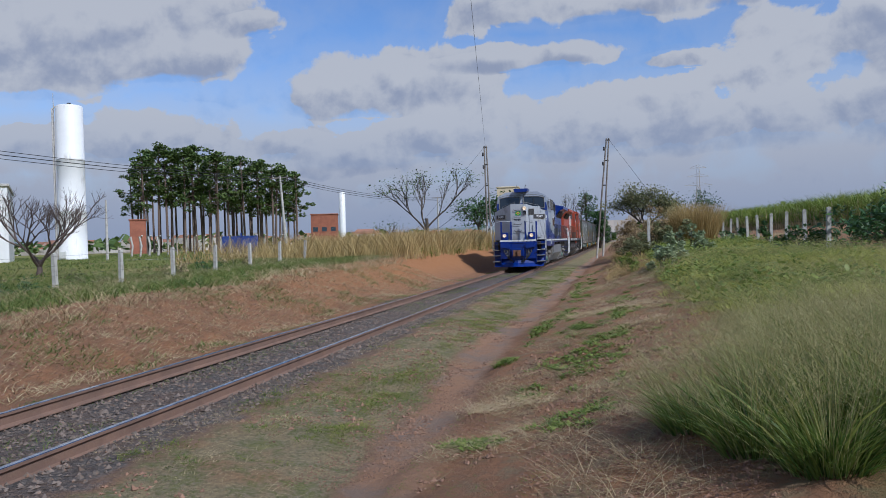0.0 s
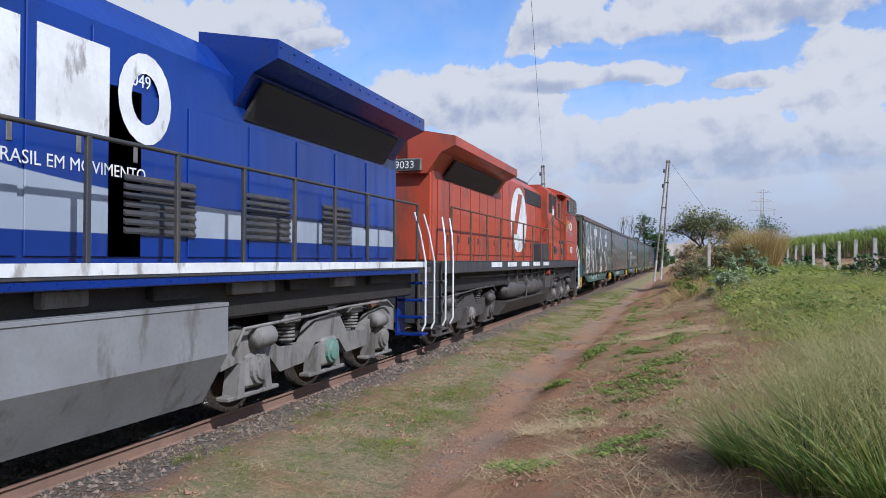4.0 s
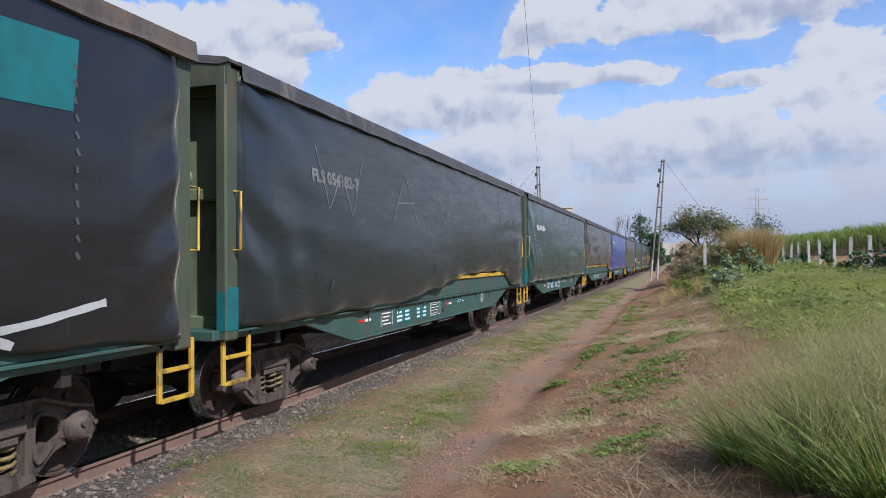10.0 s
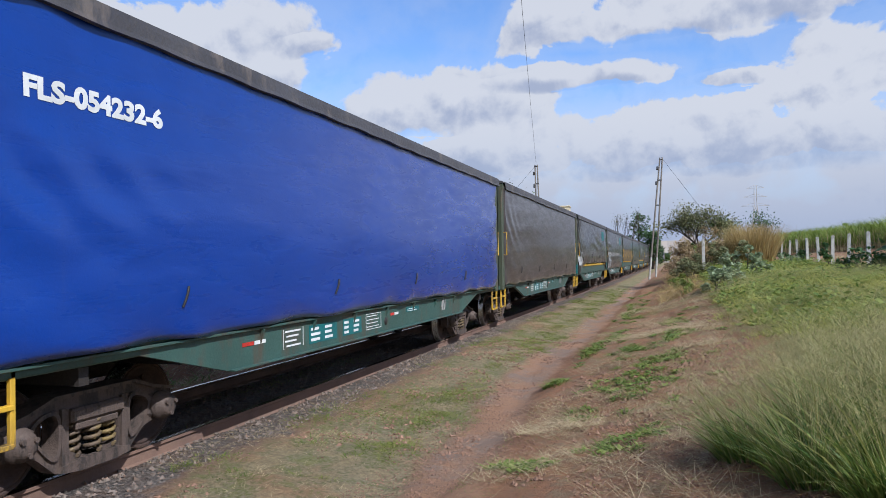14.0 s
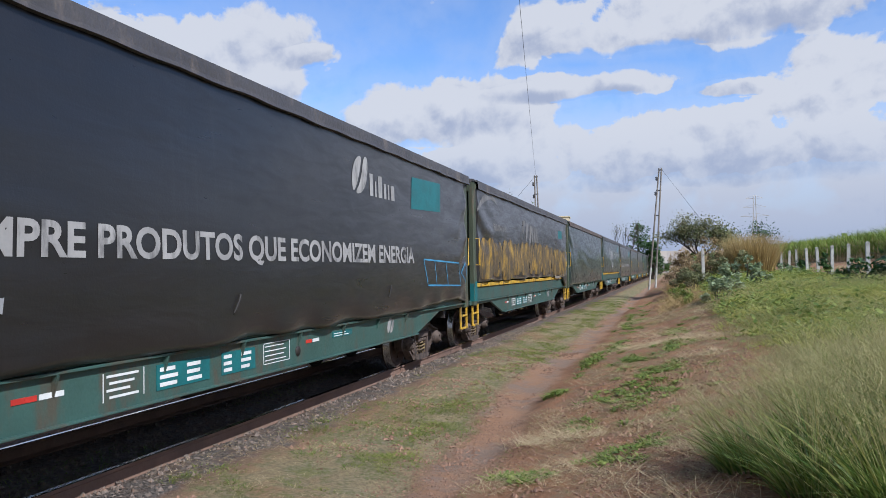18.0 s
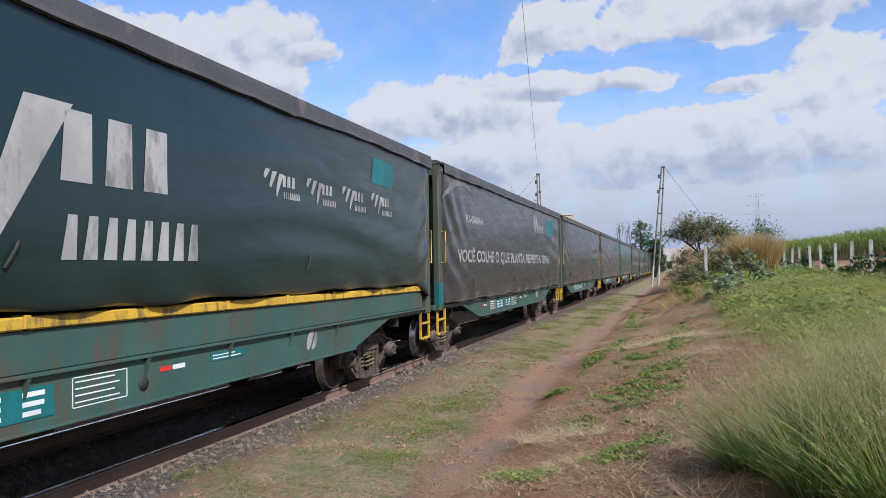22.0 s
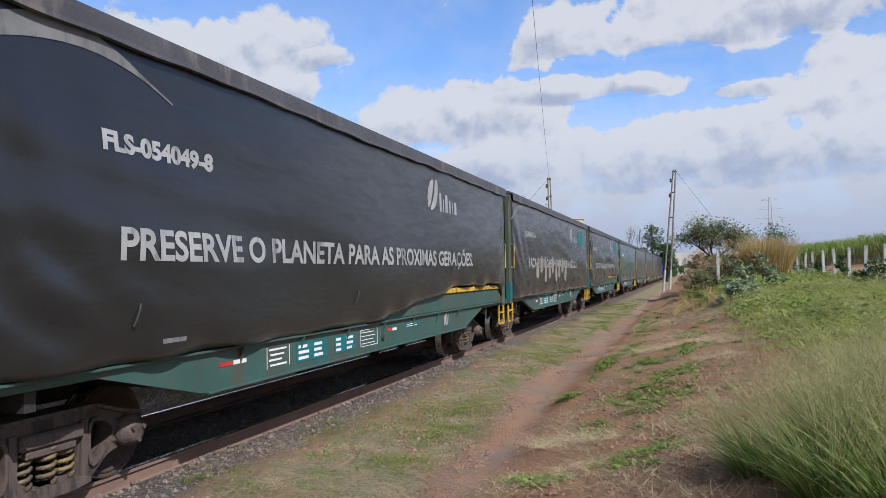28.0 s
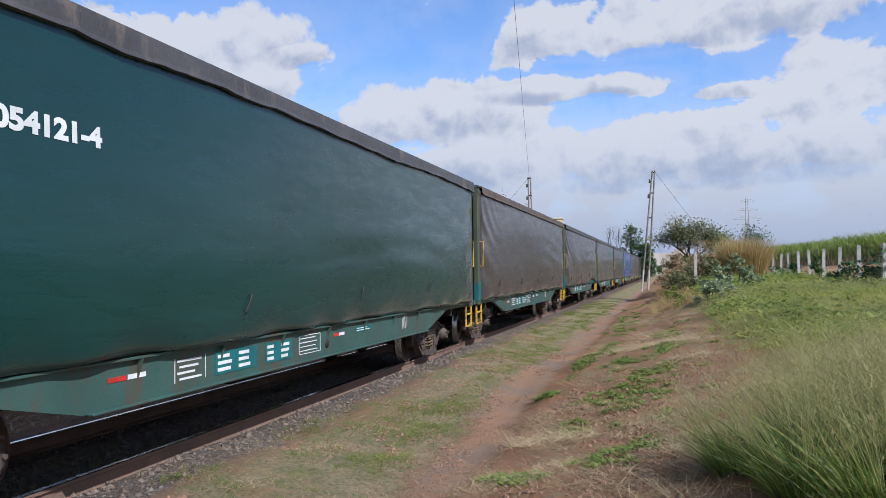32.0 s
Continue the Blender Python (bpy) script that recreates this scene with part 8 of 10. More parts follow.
def grasses():
    r = np.random.RandomState(11)
    # verge between rail and path: short turf in patches, straw everywhere
    strip = lambda c, w: (lambda x, y: np.exp(-((x - c - 0.085 * np.maximum(11 - y, 0) - 0.12 * np.sin(y * 0.55) - 0.07 * np.sin(y * 1.7 + 1)) / w) ** 2))
    C = scatter(5200, 1.7, 3.7, 2.5, 40, r, strip(2.66, 0.20), -0.5, 1)
    P, o, q = tufts(C, 40, r.uniform(0.05, 0.13, len(C)), r)
    stuff("turf", blades(P, r.uniform(0.03, 0.085, len(P)) * (1.2 - 0.5 * q), 0.010, 0.5, 0.5, 3, r, None, o), M_TURF, "short yellow-green turf beside the path", "grass")
    C = scatter(3200, 1.3, 3.2, 2.5, 46, r, None, 0.15, 31)
    P, o, q = tufts(C, 34, r.uniform(0.05, 0.20, len(C)), r)
    stuff("turf", blades(P, r.uniform(0.03, 0.10, len(P)) * (1.2 - 0.5 * q), 0.010, 0.5, 0.5, 3, r, None, o), M_GRASS, "short patchy turf beside the rail", "grass")
    # creeping green weeds on the bank: (x, y, half width, half length, roots)
    for x, y, a, b, n in ((5.26, 10.1, 0.42, 0.75, 1500), (5.5, 11.6, 0.35, 0.6, 900), (5.41, 7.35, 0.24, 0.22, 500), (4.44, 6.4, 0.20, 0.24, 600), (3.98, 11.0, 0.12, 0.25, 350), (4.5, 17.0, 0.18, 1.3, 900), (4.22, 14.0, 0.14, 1.1, 700), (4.42, 25.0, 0.30, 3.0, 1100), (5.2, 6.7, 0.16, 0.14, 250), (4.25, 32.0, 0.35, 4.0, 900), (5.0, 13.3, 0.3, 0.5, 500), (5.9, 19.0, 0.4, 1.2, 700), (4.7, 9.0, 0.14, 0.3, 250), (5.8, 14.0, 0.4, 0.8, 500)):
        m = max(8, n // 28)
        C = np.c_[x + 1.4 * a * r.normal(0, 0.5, m), y + 1.5 * b * r.normal(0, 0.5, m), np.zeros(m)]
        P, o, q = tufts(C, 28, r.uniform(0.04, 0.10, m), r)
        k = 1 + y * 0.02
        vf = join(blades(P, r.uniform(0.03, 0.11, len(P)) * k, 0.013 * k, 0.9, 0.6, 3, r, None, o), leaves(P[::2] + np.array([0, 0, 0.05]), r.uniform(0.03, 0.06, len(P[::2])) * k, r, 0.35, 0.6))
        tagged(new("grass_tuft", raw("grass_tuft", *vf, M_BRIGHT)), "low bright green weeds creeping over red earth", "weeds", "weed patches", "stuff")
    # dead grass: loose strands and raked mats
    P = scatter(46000, 1.3, 3.3, 2.5, 34, r, None, -0.5, 4)
    stuff("straw", blades(P, r.uniform(0.02, 0.09, len(P)), 0.006, 2.0, 0.3, 3, r), M_STRAW, "short dry straw lying on the verge", "straw")
    P = scatter(60000, 4.0, 7.0, 2.6, 28, r, lambda x, y: np.where((x > 5.5) & (y < 6.5), 0.4, 1), 0.55, 5)
    P[:, 2] += 0.02
    stuff("straw", blades(P, r.uniform(0.03, 0.13, len(P)), 0.0045, 2.4, 0.2, 3, r), M_STRAW, "long dry straw fallen over the bank", "straw")
    P = scatter(70000, 3.95, 7.0, 2.6, 30, r, None, -0.6, 14)
    stuff("turf", blades(P, r.uniform(0.015, 0.06, len(P)), 0.006, 0.8, 0.6, 3, r), M_GRASS, "thin short grass over the bank", "grass")
    C = np.array([(x, y, 0.0) for x, y in ((5.67, 16.2), (5.4, 18.5), (4.46, 8.4), (5.75, 4.9), (6.2, 15.4), (6.9, 21.5), (6.4, 20.5), (7.3, 21.9), (5.9, 12.2), (5.1, 20.0), (6.3, 17.6), (4.8, 12.0), (5.0, 15.5))])
    P, o, q = tufts(C, 420, 0.6, r)
    P[:, 2] += 0.05 * (1 - q)
    stuff("straw", blades(P, r.uniform(0.06, 0.22, len(P)), 0.005, 2.2, 0.3, 3, r), M_STRAW, "raked mats of dead grass on the bank", "straw")
    # loose stones and clods
    P = scatter(9000, -1.6, 1.5, 3.0, 26, r)
    stuff("ballast", stones(P, r.uniform(0.015, 0.042, len(P)), r), M_STONE, "dusty grey ballast stones between the rails", "gravel")
    P = np.concatenate([scatter(7000, 3.0, 4.8, 2.6, 10, r, None, -0.3, 61), scatter(5000, 5.0, 6.6, 3.0, 8, r)])
    stuff("gravel", stones(P, r.uniform(0.005, 0.016, len(P)), r), M_CLOD, "fine gravel and crumbs on the path", "gravel")
    P = np.concatenate([scatter(9000, 4.2, 7.0, 2.6, 20, r, None, 0.2, 36), scatter(5000, 1.7, 3.6, 2.6, 18, r, None, 0.3, 37), scatter(3500, -5.5, -2.4, 6, 30, r, None, 0.0, 38)])
    stuff("earth_clods", stones(P, r.uniform(0.008, 0.035, len(P)) * r.uniform(0.6, 1.2, len(P)), r), M_CLOD, "crumbled clods of red earth", "earth")
    P = scatter(30000, 1.0, 2.3, 2.5, 30, r, None, 0.2, 41)
    stuff("straw", blades(P, r.uniform(0.02, 0.07, len(P)), 0.008, 1.4, 0.3, 3, r), M_STRAW, "short dry straw beside the rail", "straw")
    # weeds in the track and along the far rail
    P = np.concatenate([scatter(16000, -0.75, 0.75, 3, 60, r, None, 0.75, 7), scatter(20000, -2.0, -0.95, 3, 60, r, None, 0.25, 8)])
    stuff("weeds", blades(P, r.uniform(0.04, 0.13, len(P)), 0.010, 0.6, 0.5, 3, r), M_LUSH, "low weeds growing in the track bed", "weeds")
    # the bank top: lush grass in tufts, lower towards the fence
    C = scatter(2600, 6.6, 12.4, 11.0, 52, r, lambda x, y: np.clip((x - 6.5 - np.maximum(0, 24 - y) * 0.03) / 0.8, 0, 1))
    P, o, q = tufts(C, 46, r.uniform(0.12, 0.38, len(C)), r)
    tall = np.repeat(r.uniform(0.10, 0.36, len(C)), 46) * np.interp(P[:, 0], [6.5, 7.5, 10.5, 12], [0.7, 1, 1, 0.55])
    stuff("meadow_grass", blades(P, tall * r.uniform(0.6, 1.1, len(P)), 0.020, 0.55, 0.9, 3, r, None, o), M_MEADOW, "lush yellow-green grass in tufts on the bank top", "grass")
    C = scatter(1000, 6.9, 12.2, 8.0, 40, r, None, 0.2, 9)
    P, o, q = tufts(C, 40, r.uniform(0.10, 0.3, len(C)), r)
    stuff("meadow_grass", blades(P, r.uniform(0.15, 0.45, len(P)), 0.014, 0.45, 0.8, 3, r, None, o), M_BRIGHT, "fresh green grass among the yellow", "grass")
    P = scatter(16000, 6.6, 12.0, 6.5, 26, r, None, -0.1, 10)
    st = blades(P, r.uniform(0.35, 0.75, len(P)), 0.0035, 0.3, 0.4, 3, r)
    stuff("seed_heads", st, M_OLIVE, "airy olive grass flower heads", "grass")
    P = scatter(11000, 6.7, 12.0, 12, 44, r, None, 0.25, 19)
    stuff("broad_weeds", leaves(P + np.c_[np.zeros((len(P), 2)), r.uniform(0.08, 0.35, len(P))], r.uniform(0.06, 0.15, len(P)), r, 0.35, 0.6), M_BRIGHT, "broad-leaved weeds among the grass", "weeds")
    # dry verge at the foot of the bushes
    P = scatter(6000, 5.2, 6.8, 24, 60, r, None, -0.2, 12)
    stuff("dry_grass", blades(P, r.uniform(0.15, 0.6, len(P)), 0.012, 0.5, 0.6, 3, r), M_DRY, "dry yellowish grass below the scrub", "grass")
    P = scatter(7000, 12.4, 15.5, 20, 60, r, None, 0.5, 20)
    stuff("dry_grass", blades(P, r.uniform(0.08, 0.35, len(P)), 0.012, 0.5, 0.6, 3, r), M_STRAW, "sparse dry grass along the dirt road", "grass")
    # far bank: green strip along the fence and tall dry grass beyond
    P = scatter(26000, -5.8, -1.9, 6, 34, r, None, 0.0, 51)
    stuff("straw", blades(P, r.uniform(0.05, 0.18, len(P)), 0.016, 1.2, 0.4, 3, r), M_STRAW, "dry straw on the far bank", "straw")
    P = scatter(16000, -5.8, -2.0, 6, 34, r, None, 0.75, 52)
    stuff("weeds", blades(P, r.uniform(0.06, 0.22, len(P)), 0.018, 0.6, 0.5, 3, r), M_LUSH, "green weeds on the far bank", "weeds")
    P = scatter(60000, -16, -5.6, 9, 40, r, lambda x, y: np.clip((-x - 5.4) / 1.4, 0, 1), -0.55, 13)
    stuff("meadow_grass", blades(P, r.uniform(0.12, 0.50, len(P)), 0.022, 0.35, 0.6, 3, r), M_LUSH, "green grass along the far fence", "grass")
    P = scatter(30000, -16, -4.6, 9, 40, r, None, 0.15, 14)
    stuff("dry_grass", blades(P, r.uniform(0.10, 0.55, len(P)), 0.018, 0.6, 0.5, 3, r), M_STRAW, "dry grass among the green on the far bank", "grass")
    P = scatter(50000, -75, -14, 25, 140, r, lambda x, y: 0.8 + 0 * x)
    stuff("field_grass", blades(P, r.uniform(0.10, 0.35, len(P)), 0.06, 0.4, 0.5, 3, r), M_LUSH, "mown green field behind the fence", "grass")
    P = np.concatenate([scatter(26000, -13, -4.6, 36, 75, r, lambda x, y: np.clip((-x - 4.2) / 1.0, 0, 1) * np.clip((y - 34) / 8, 0, 1), -0.8, 15),
                        scatter(9000, -20, -9, 38, 80, r, None, -0.8, 16)])
    stuff("tall_dry_grass", blades(P, r.uniform(0.9, 2.15, len(P)), 0.035, 0.22, 0.35, 4, r), M_DRY, "tall straw-yellow grass on the cutting top", "grass")
    P = scatter(6000, -9, -4.6, 40, 70, r, None, 0.5, 17)
    stuff("meadow_grass", blades(P, r.uniform(0.4, 1.1, len(P)), 0.03, 0.4, 0.7, 3, r), M_GRASS, "green shoots among tall dry grass", "grass")


def big_tussock():
    """The tall grass in the foreground: deep green blades below, olive flower heads above."""
    r = np.random.RandomState(21)
    sets, heads, spray, long = [], [], [], []
    spots = [(6.30, 5.9, 0.72), (6.62, 5.25, 1.0), (6.95, 4.75, 1.0), (7.35, 5.3, 1.0), (6.85, 5.95, 0.9), (7.75, 4.9, 1.0), (7.4, 6.3, 0.9), (8.15, 5.7, 1.0), (7.0, 6.9, 0.75), (8.6, 6.5, 0.95), (7.9, 7.1, 0.85), (8.6, 5.0, 1.0), (7.45, 7.9, 0.7), (8.5, 7.9, 0.8), (9.2, 7.2, 0.9)]
    for x, y, k in spots:
        C = np.array([(x, y, 0.0)])
        P, o, q = tufts(C, 520, 0.24, r)
        n = len(P)
        sets.append(blades(P, r.uniform(0.30, 0.85, n) * k * (1.05 - 0.3 * q), r.uniform(0.008, 0.017, n), (0.10 + 0.55 * q) * r.uniform(0.5, 1.2, n), r.uniform(0.15, 0.8, n), 5, r, None, o))
        P, o, q = tufts(C, 26, 0.2, r)
        bold_ = blades(P, r.uniform(0.7, 1.05, 26) * k, 0.019, 0.25 + 0.5 * q, r.uniform(0.1, 0.5, 26), 5, r, None, o)
        long.append(bold_)
        P, o, q = tufts(C, 150, 0.26, r)
        m = len(P)
        st_h = r.uniform(0.75, 1.25, m) * k
        heads.append(blades(P, st_h, 0.0042, (0.06 + 0.80 * q) * r.uniform(0.5, 1.1, m), r.uniform(0.02, 0.25, m), 5, r, None, o))
        # panicle: fine side stalks and small spikelets along the upper stem
        v = heads[-1][0].reshape(m, 10, 3)
        tip, low = v[:, 8:10].mean(1), v[:, 4:6].mean(1)
        for _ in range(9):
            t = r.uniform(0.0, 1.05, m)[:, None]
            c = low * (1 - t) + tip * t
            side = blades(c, r.uniform(0.05, 0.17, m), 0.0022, r.uniform(0.4, 1.5, m), 0.3, 3, r)
            spray.append(side)
            end = side[0].reshape(m, 6, 3)[:, 4]
            spray.append(leaves(end, r.uniform(0.010, 0.022, m), r, 0.8, 0.35))
    t = tagged(empty("tall_grass_clump"), "tall green grass with airy olive flower heads beside the path", "grass clump")
    tagged(part("leaf_mass", raw("leaf_mass", *join(*sets), M_DEEP), None, t), kind="stuff")
    tagged(part("seed_mass", raw("seed_mass", *join(*heads), M_STALK), None, t, "pale straw-green flower stalks"), kind="stuff")
    tagged(part("blade_mass", raw("blade_mass", *join(*long), M_TURF), None, t, "long pale green arching blades"), kind="stuff")
    tagged(part("panicle_mass", raw("panicle_mass", *join(*spray), M_OLIVE), None, t, "airy olive-brown flower heads"), kind="stuff")


def cane():
    r = np.random.RandomState(31)
    n = 30000
    y = r.uniform(18, 190, n) ** 1.0
    edge = 22.5 - (y - 30) * 0.125
    depth = np.abs(r.normal(0, 7, n)) * (0.4 + y / 120)
    x = edge + depth
    keep = x > 10.5
    x, y, depth = x[keep], y[keep], depth[keep]
    z = zg(x, y) + np.clip((y - 70) / 120, 0, 1) * 1.2
    P = np.c_[x, y, z]
    sets = []
    stalk = blades(P, r.uniform(1.4, 1.9, len(P)), 0.05, 0.05, 0.05, 3, r)
    for _ in range(4):
        Q = P.copy()
        Q[:, 2] += r.uniform(0.3, 1.55, len(P))
        sets.append(blades(Q, r.uniform(0.7, 1.25, len(P)), 0.055, r.uniform(0.1, 0.5, len(P)), r.uniform(0.2, 0.8, len(P)), 4, r))
    t = tagged(empty("sugar_cane_field"), "dense field of tall yellow-green sugar cane", "crop", kind="stuff")
    part("cane_stalks", raw("cane_stalks", *stalk, M_STRAW), None, t)
    part("cane_leaves", raw("cane_leaves", *join(*sets), M_CANE), None, t)


def bush(x, y, rx, ry, h, n, size, mat, label, seed, name="bush", low=0.0):
    """A leafy shrub: stems and leaves in uneven clumps."""
    r = np.random.RandomState(seed)
    z0 = float(zg(x, y))
    if y > 30 and x > 5 and mat is not M_CASTOR:
        n, size = int(n * 2.0), size * 1.1
    t = tagged(empty(name, pose(x, y, z0)), label, "bush", "bushes on the bank")
    st = MB()
    cl = []
    m = max(7, int(10 * rx * ry * h / 2))
    for k in range(m):
        a, q = r.uniform(0, 6.3), math.sqrt(r.uniform(0, 1))
        hh = h * r.uniform(0.45, 1.0) * (1 - 0.45 * q * q)
        c = np.array([rx * q * math.cos(a), ry * q * math.sin(a), max(hh - 0.18 * h, 0.1)])
        cl.append((c, r.uniform(0.22, 0.42) * min(rx, h)))
        st.rod([(c[0] * 0.2, c[1] * 0.2, -0.08), (c[0] * 0.6, c[1] * 0.6, c[2] * 0.55), tuple(c)], [0.02, 0.014, 0.006], 5)
    part("stem", st, M_BARK, t)
    C = []
    for c, rad in cl:
        k = int(n / m)
        p = r.normal(0, 1, (k, 3))
        p *= (rad * r.uniform(0.3, 1.0, k) ** 0.5 / np.linalg.norm(p, axis=1))[:, None]
        C.append(c + p * np.array([1, 1, 0.85]))
    C = np.concatenate(C)
    C = C[C[:, 2] > low]
    tagged(part("foliage", raw("foliage", *leaves(C, size * r.uniform(0.6, 1.2, len(C)), r, 0.5, 0.5), mat), None, t), kind="stuff")
    return t


def branch(mb, p, d, length, rad, depth, r, tips, spread=0.6, up=0.15, kids=3, shrink=0.72):
    pts, rr = [p], [rad]
    q = Vector(p)
    d = Vector(d).normalized()
    for k in range(3):
        d = (d + Vector((r.uniform(-1, 1), r.uniform(-1, 1), r.uniform(-0.6, 1) + up)) * 0.16).normalized()
        q = q + d * length / 3
        pts.append(tuple(q))
        rr.append(rad * (1 - 0.35 * (k + 1) / 3))
    mb.rod(pts, rr, 6 if rad > 0.03 else 4, False)
    if depth == 0:
        tips.append((tuple(q), tuple(d)))
        return
    for k in range(kids):
        nd = (d + Vector((r.uniform(-1, 1), r.uniform(-1, 1), r.uniform(-0.5, 0.8) + up)) * spread).normalized()
        at = q if k < kids - 1 else Vector(pts[2])
        branch(mb, tuple(at), nd, length * shrink * r.uniform(0.8, 1.15), rad * 0.62, depth - 1, r, tips, spread, up, kids, shrink)


def bare_tree(x, y, h, depth, label, seed, leaf=None, nleaf=0, size=0.12, trunk_h=0.35, spread=0.75, up=0.1, kids=3, rad=0.16, mat=None, forks=3):
    r = random.Random(seed)
    z0 = float(zg(x, y))
    t = tagged(empty("tree", pose(x, y, z0 - 0.1)), label, "tree")
    mb, tips = MB(), []
    mb.rod([(0, 0, 0), (0.05 * h * 0.3, 0, h * trunk_h * 0.5), (0.02, 0.03, h * trunk_h)], [rad * 1.25, rad, rad * 0.85], 8, False)
    limbs = MB()
    for k in range(forks):
        a = 6.283 * k / forks + r.uniform(-0.4, 0.4)
        branch(limbs, (0.02, 0.03, h * trunk_h * r.uniform(0.55, 1.0)), (math.cos(a) * 0.8, math.sin(a) * 0.8, 0.8), h * 0.30, rad * 0.6, depth, r, tips, spread, up, kids)
    part("trunk", mb, mat or M_BARE, t)
    part("limb", limbs, mat or M_BARE, t, "bare crooked limbs and twigs" if not leaf else "open branching limbs")
    rn = np.random.RandomState(seed)
    if leaf:
        T = np.array([p for p, _ in tips])
        C = T[rn.randint(0, len(T), nleaf)] + rn.normal(0, size * 2.4, (nleaf, 3)) * np.array([1, 1, 0.6])
        tagged(part("crown", raw("crown", *leaves(C, size * rn.uniform(0.6, 1.2, nleaf), rn, 0.5, 0.6), leaf), None, t), kind="stuff")
    return t


def bushy_tree(x, y, h, rad, label, seed):
    """A dense tree: a trunk, limbs and an uneven heap of leaf clumps, narrower at the top."""
    r = np.random.RandomState(seed)
    t = tagged(empty("tree", pose(x, y, float(zg(x, y)) - 0.1)), label, "tree")
    part("trunk", MB().rod([(0, 0, 0), (0.1, 0, h * 0.4), (0.0, 0.1, h * 0.9)], [0.28, 0.2, 0.05], 8, False), M_BARK, t)
    lim, C = MB(), []
    for k in range(34):
        f = r.uniform(0.22, 0.97)
        a, q = r.uniform(0, 6.3), rad * (1.08 - f ** 2.2 * 0.85) * r.uniform(0.3, 1.0)
        c = np.array([q * math.cos(a), q * math.sin(a), h * f])
        lim.rod([(0, 0, h * f * 0.8), tuple(c)], [0.07, 0.02], 4, False)
        p = r.normal(0, 1, (90, 3))
        p *= (r.uniform(0.7, 1.1) * r.uniform(0.3, 1, 90) ** 0.5 / np.linalg.norm(p, axis=1))[:, None]
        C.append(c + p * np.array([1, 1, 0.7]))
    part("limb", lim, M_BARK, t)
    C = np.concatenate(C)
    tagged(part("crown", raw("crown", *leaves(C, r.uniform(0.25, 0.5, len(C)), r, 0.5, 0.6), M_BUSH), None, t), kind="stuff")


def dry_mound(x, y, rad, h):
    """A stand of tall dead grass that arches outwards."""
    r = np.random.RandomState(77)
    t = tagged(empty("dry_grass_clump", pose(0, 0, 0)), "tall arching clump of straw-coloured dead grass", "grass clump")
    C = np.c_[x + rad * r.uniform(-1, 1, 16), y + rad * r.uniform(-1, 1, 16), np.zeros(16)]
    P, o, q = tufts(C, 260, 0.5, r)
    tagged(part("leaf_mass", raw("leaf_mass", *blades(P, r.uniform(0.5, 1.0, len(P)) * h, 0.028, 0.04 + 0.16 * q, r.uniform(0.05, 0.35, len(P)), 5, r, None, o), M_DRY), None, t), kind="stuff")


def pine(x, y, h, seed):
    r = np.random.RandomState(seed)
    z0 = float(zg(x, y))
    t = tagged(empty("pine_tree", pose(x, y, z0 - 0.1)), "tall pine with a bare trunk and dark green crown", "tree", "pine grove")
    lx, ly = r.normal(0, 0.4, 2)
    mb = MB()
    mb.rod([(0, 0, 0), (lx * 0.4, ly * 0.4, h * 0.5), (lx, ly, h * 0.97)], [0.24, 0.19, 0.05], 7, False)
    part("trunk", mb, M_PINEBARK, t)
    lim, C = MB(), []
    low = r.uniform(0.36, 0.55)
    for k in range(26):
        f = r.uniform(low, 1.0)
        a = r.uniform(0, 6.3)
        rad = (0.9 + 2.6 * (1 - ((f - low) / (1 - low)) ** 1.6)) * r.uniform(0.55, 1.0) * (0.55 if f < low + 0.08 else 1)
        c = np.array([lx * f + rad * math.cos(a), ly * f + rad * math.sin(a), h * f + r.uniform(0.1, 0.7)])
        lim.rod([(lx * f, ly * f, h * f - 0.3), tuple(c)], [0.06, 0.02], 4, False)
        n = 34
        p = r.normal(0, 1, (n, 3))
        p *= (r.uniform(0.5, 1.15) * r.uniform(0.3, 1, n) ** 0.5 / np.linalg.norm(p, axis=1))[:, None]
        C.append(c + p * np.array([1, 1, 0.5]))
    part("limb", lim, M_PINEBARK, t)
    C = np.concatenate(C)
    tagged(part("crown", raw("crown", *leaves(C, r.uniform(0.45, 0.85, len(C)), r, 0.5, 0.55), M_PINE), None, t), kind="stuff")


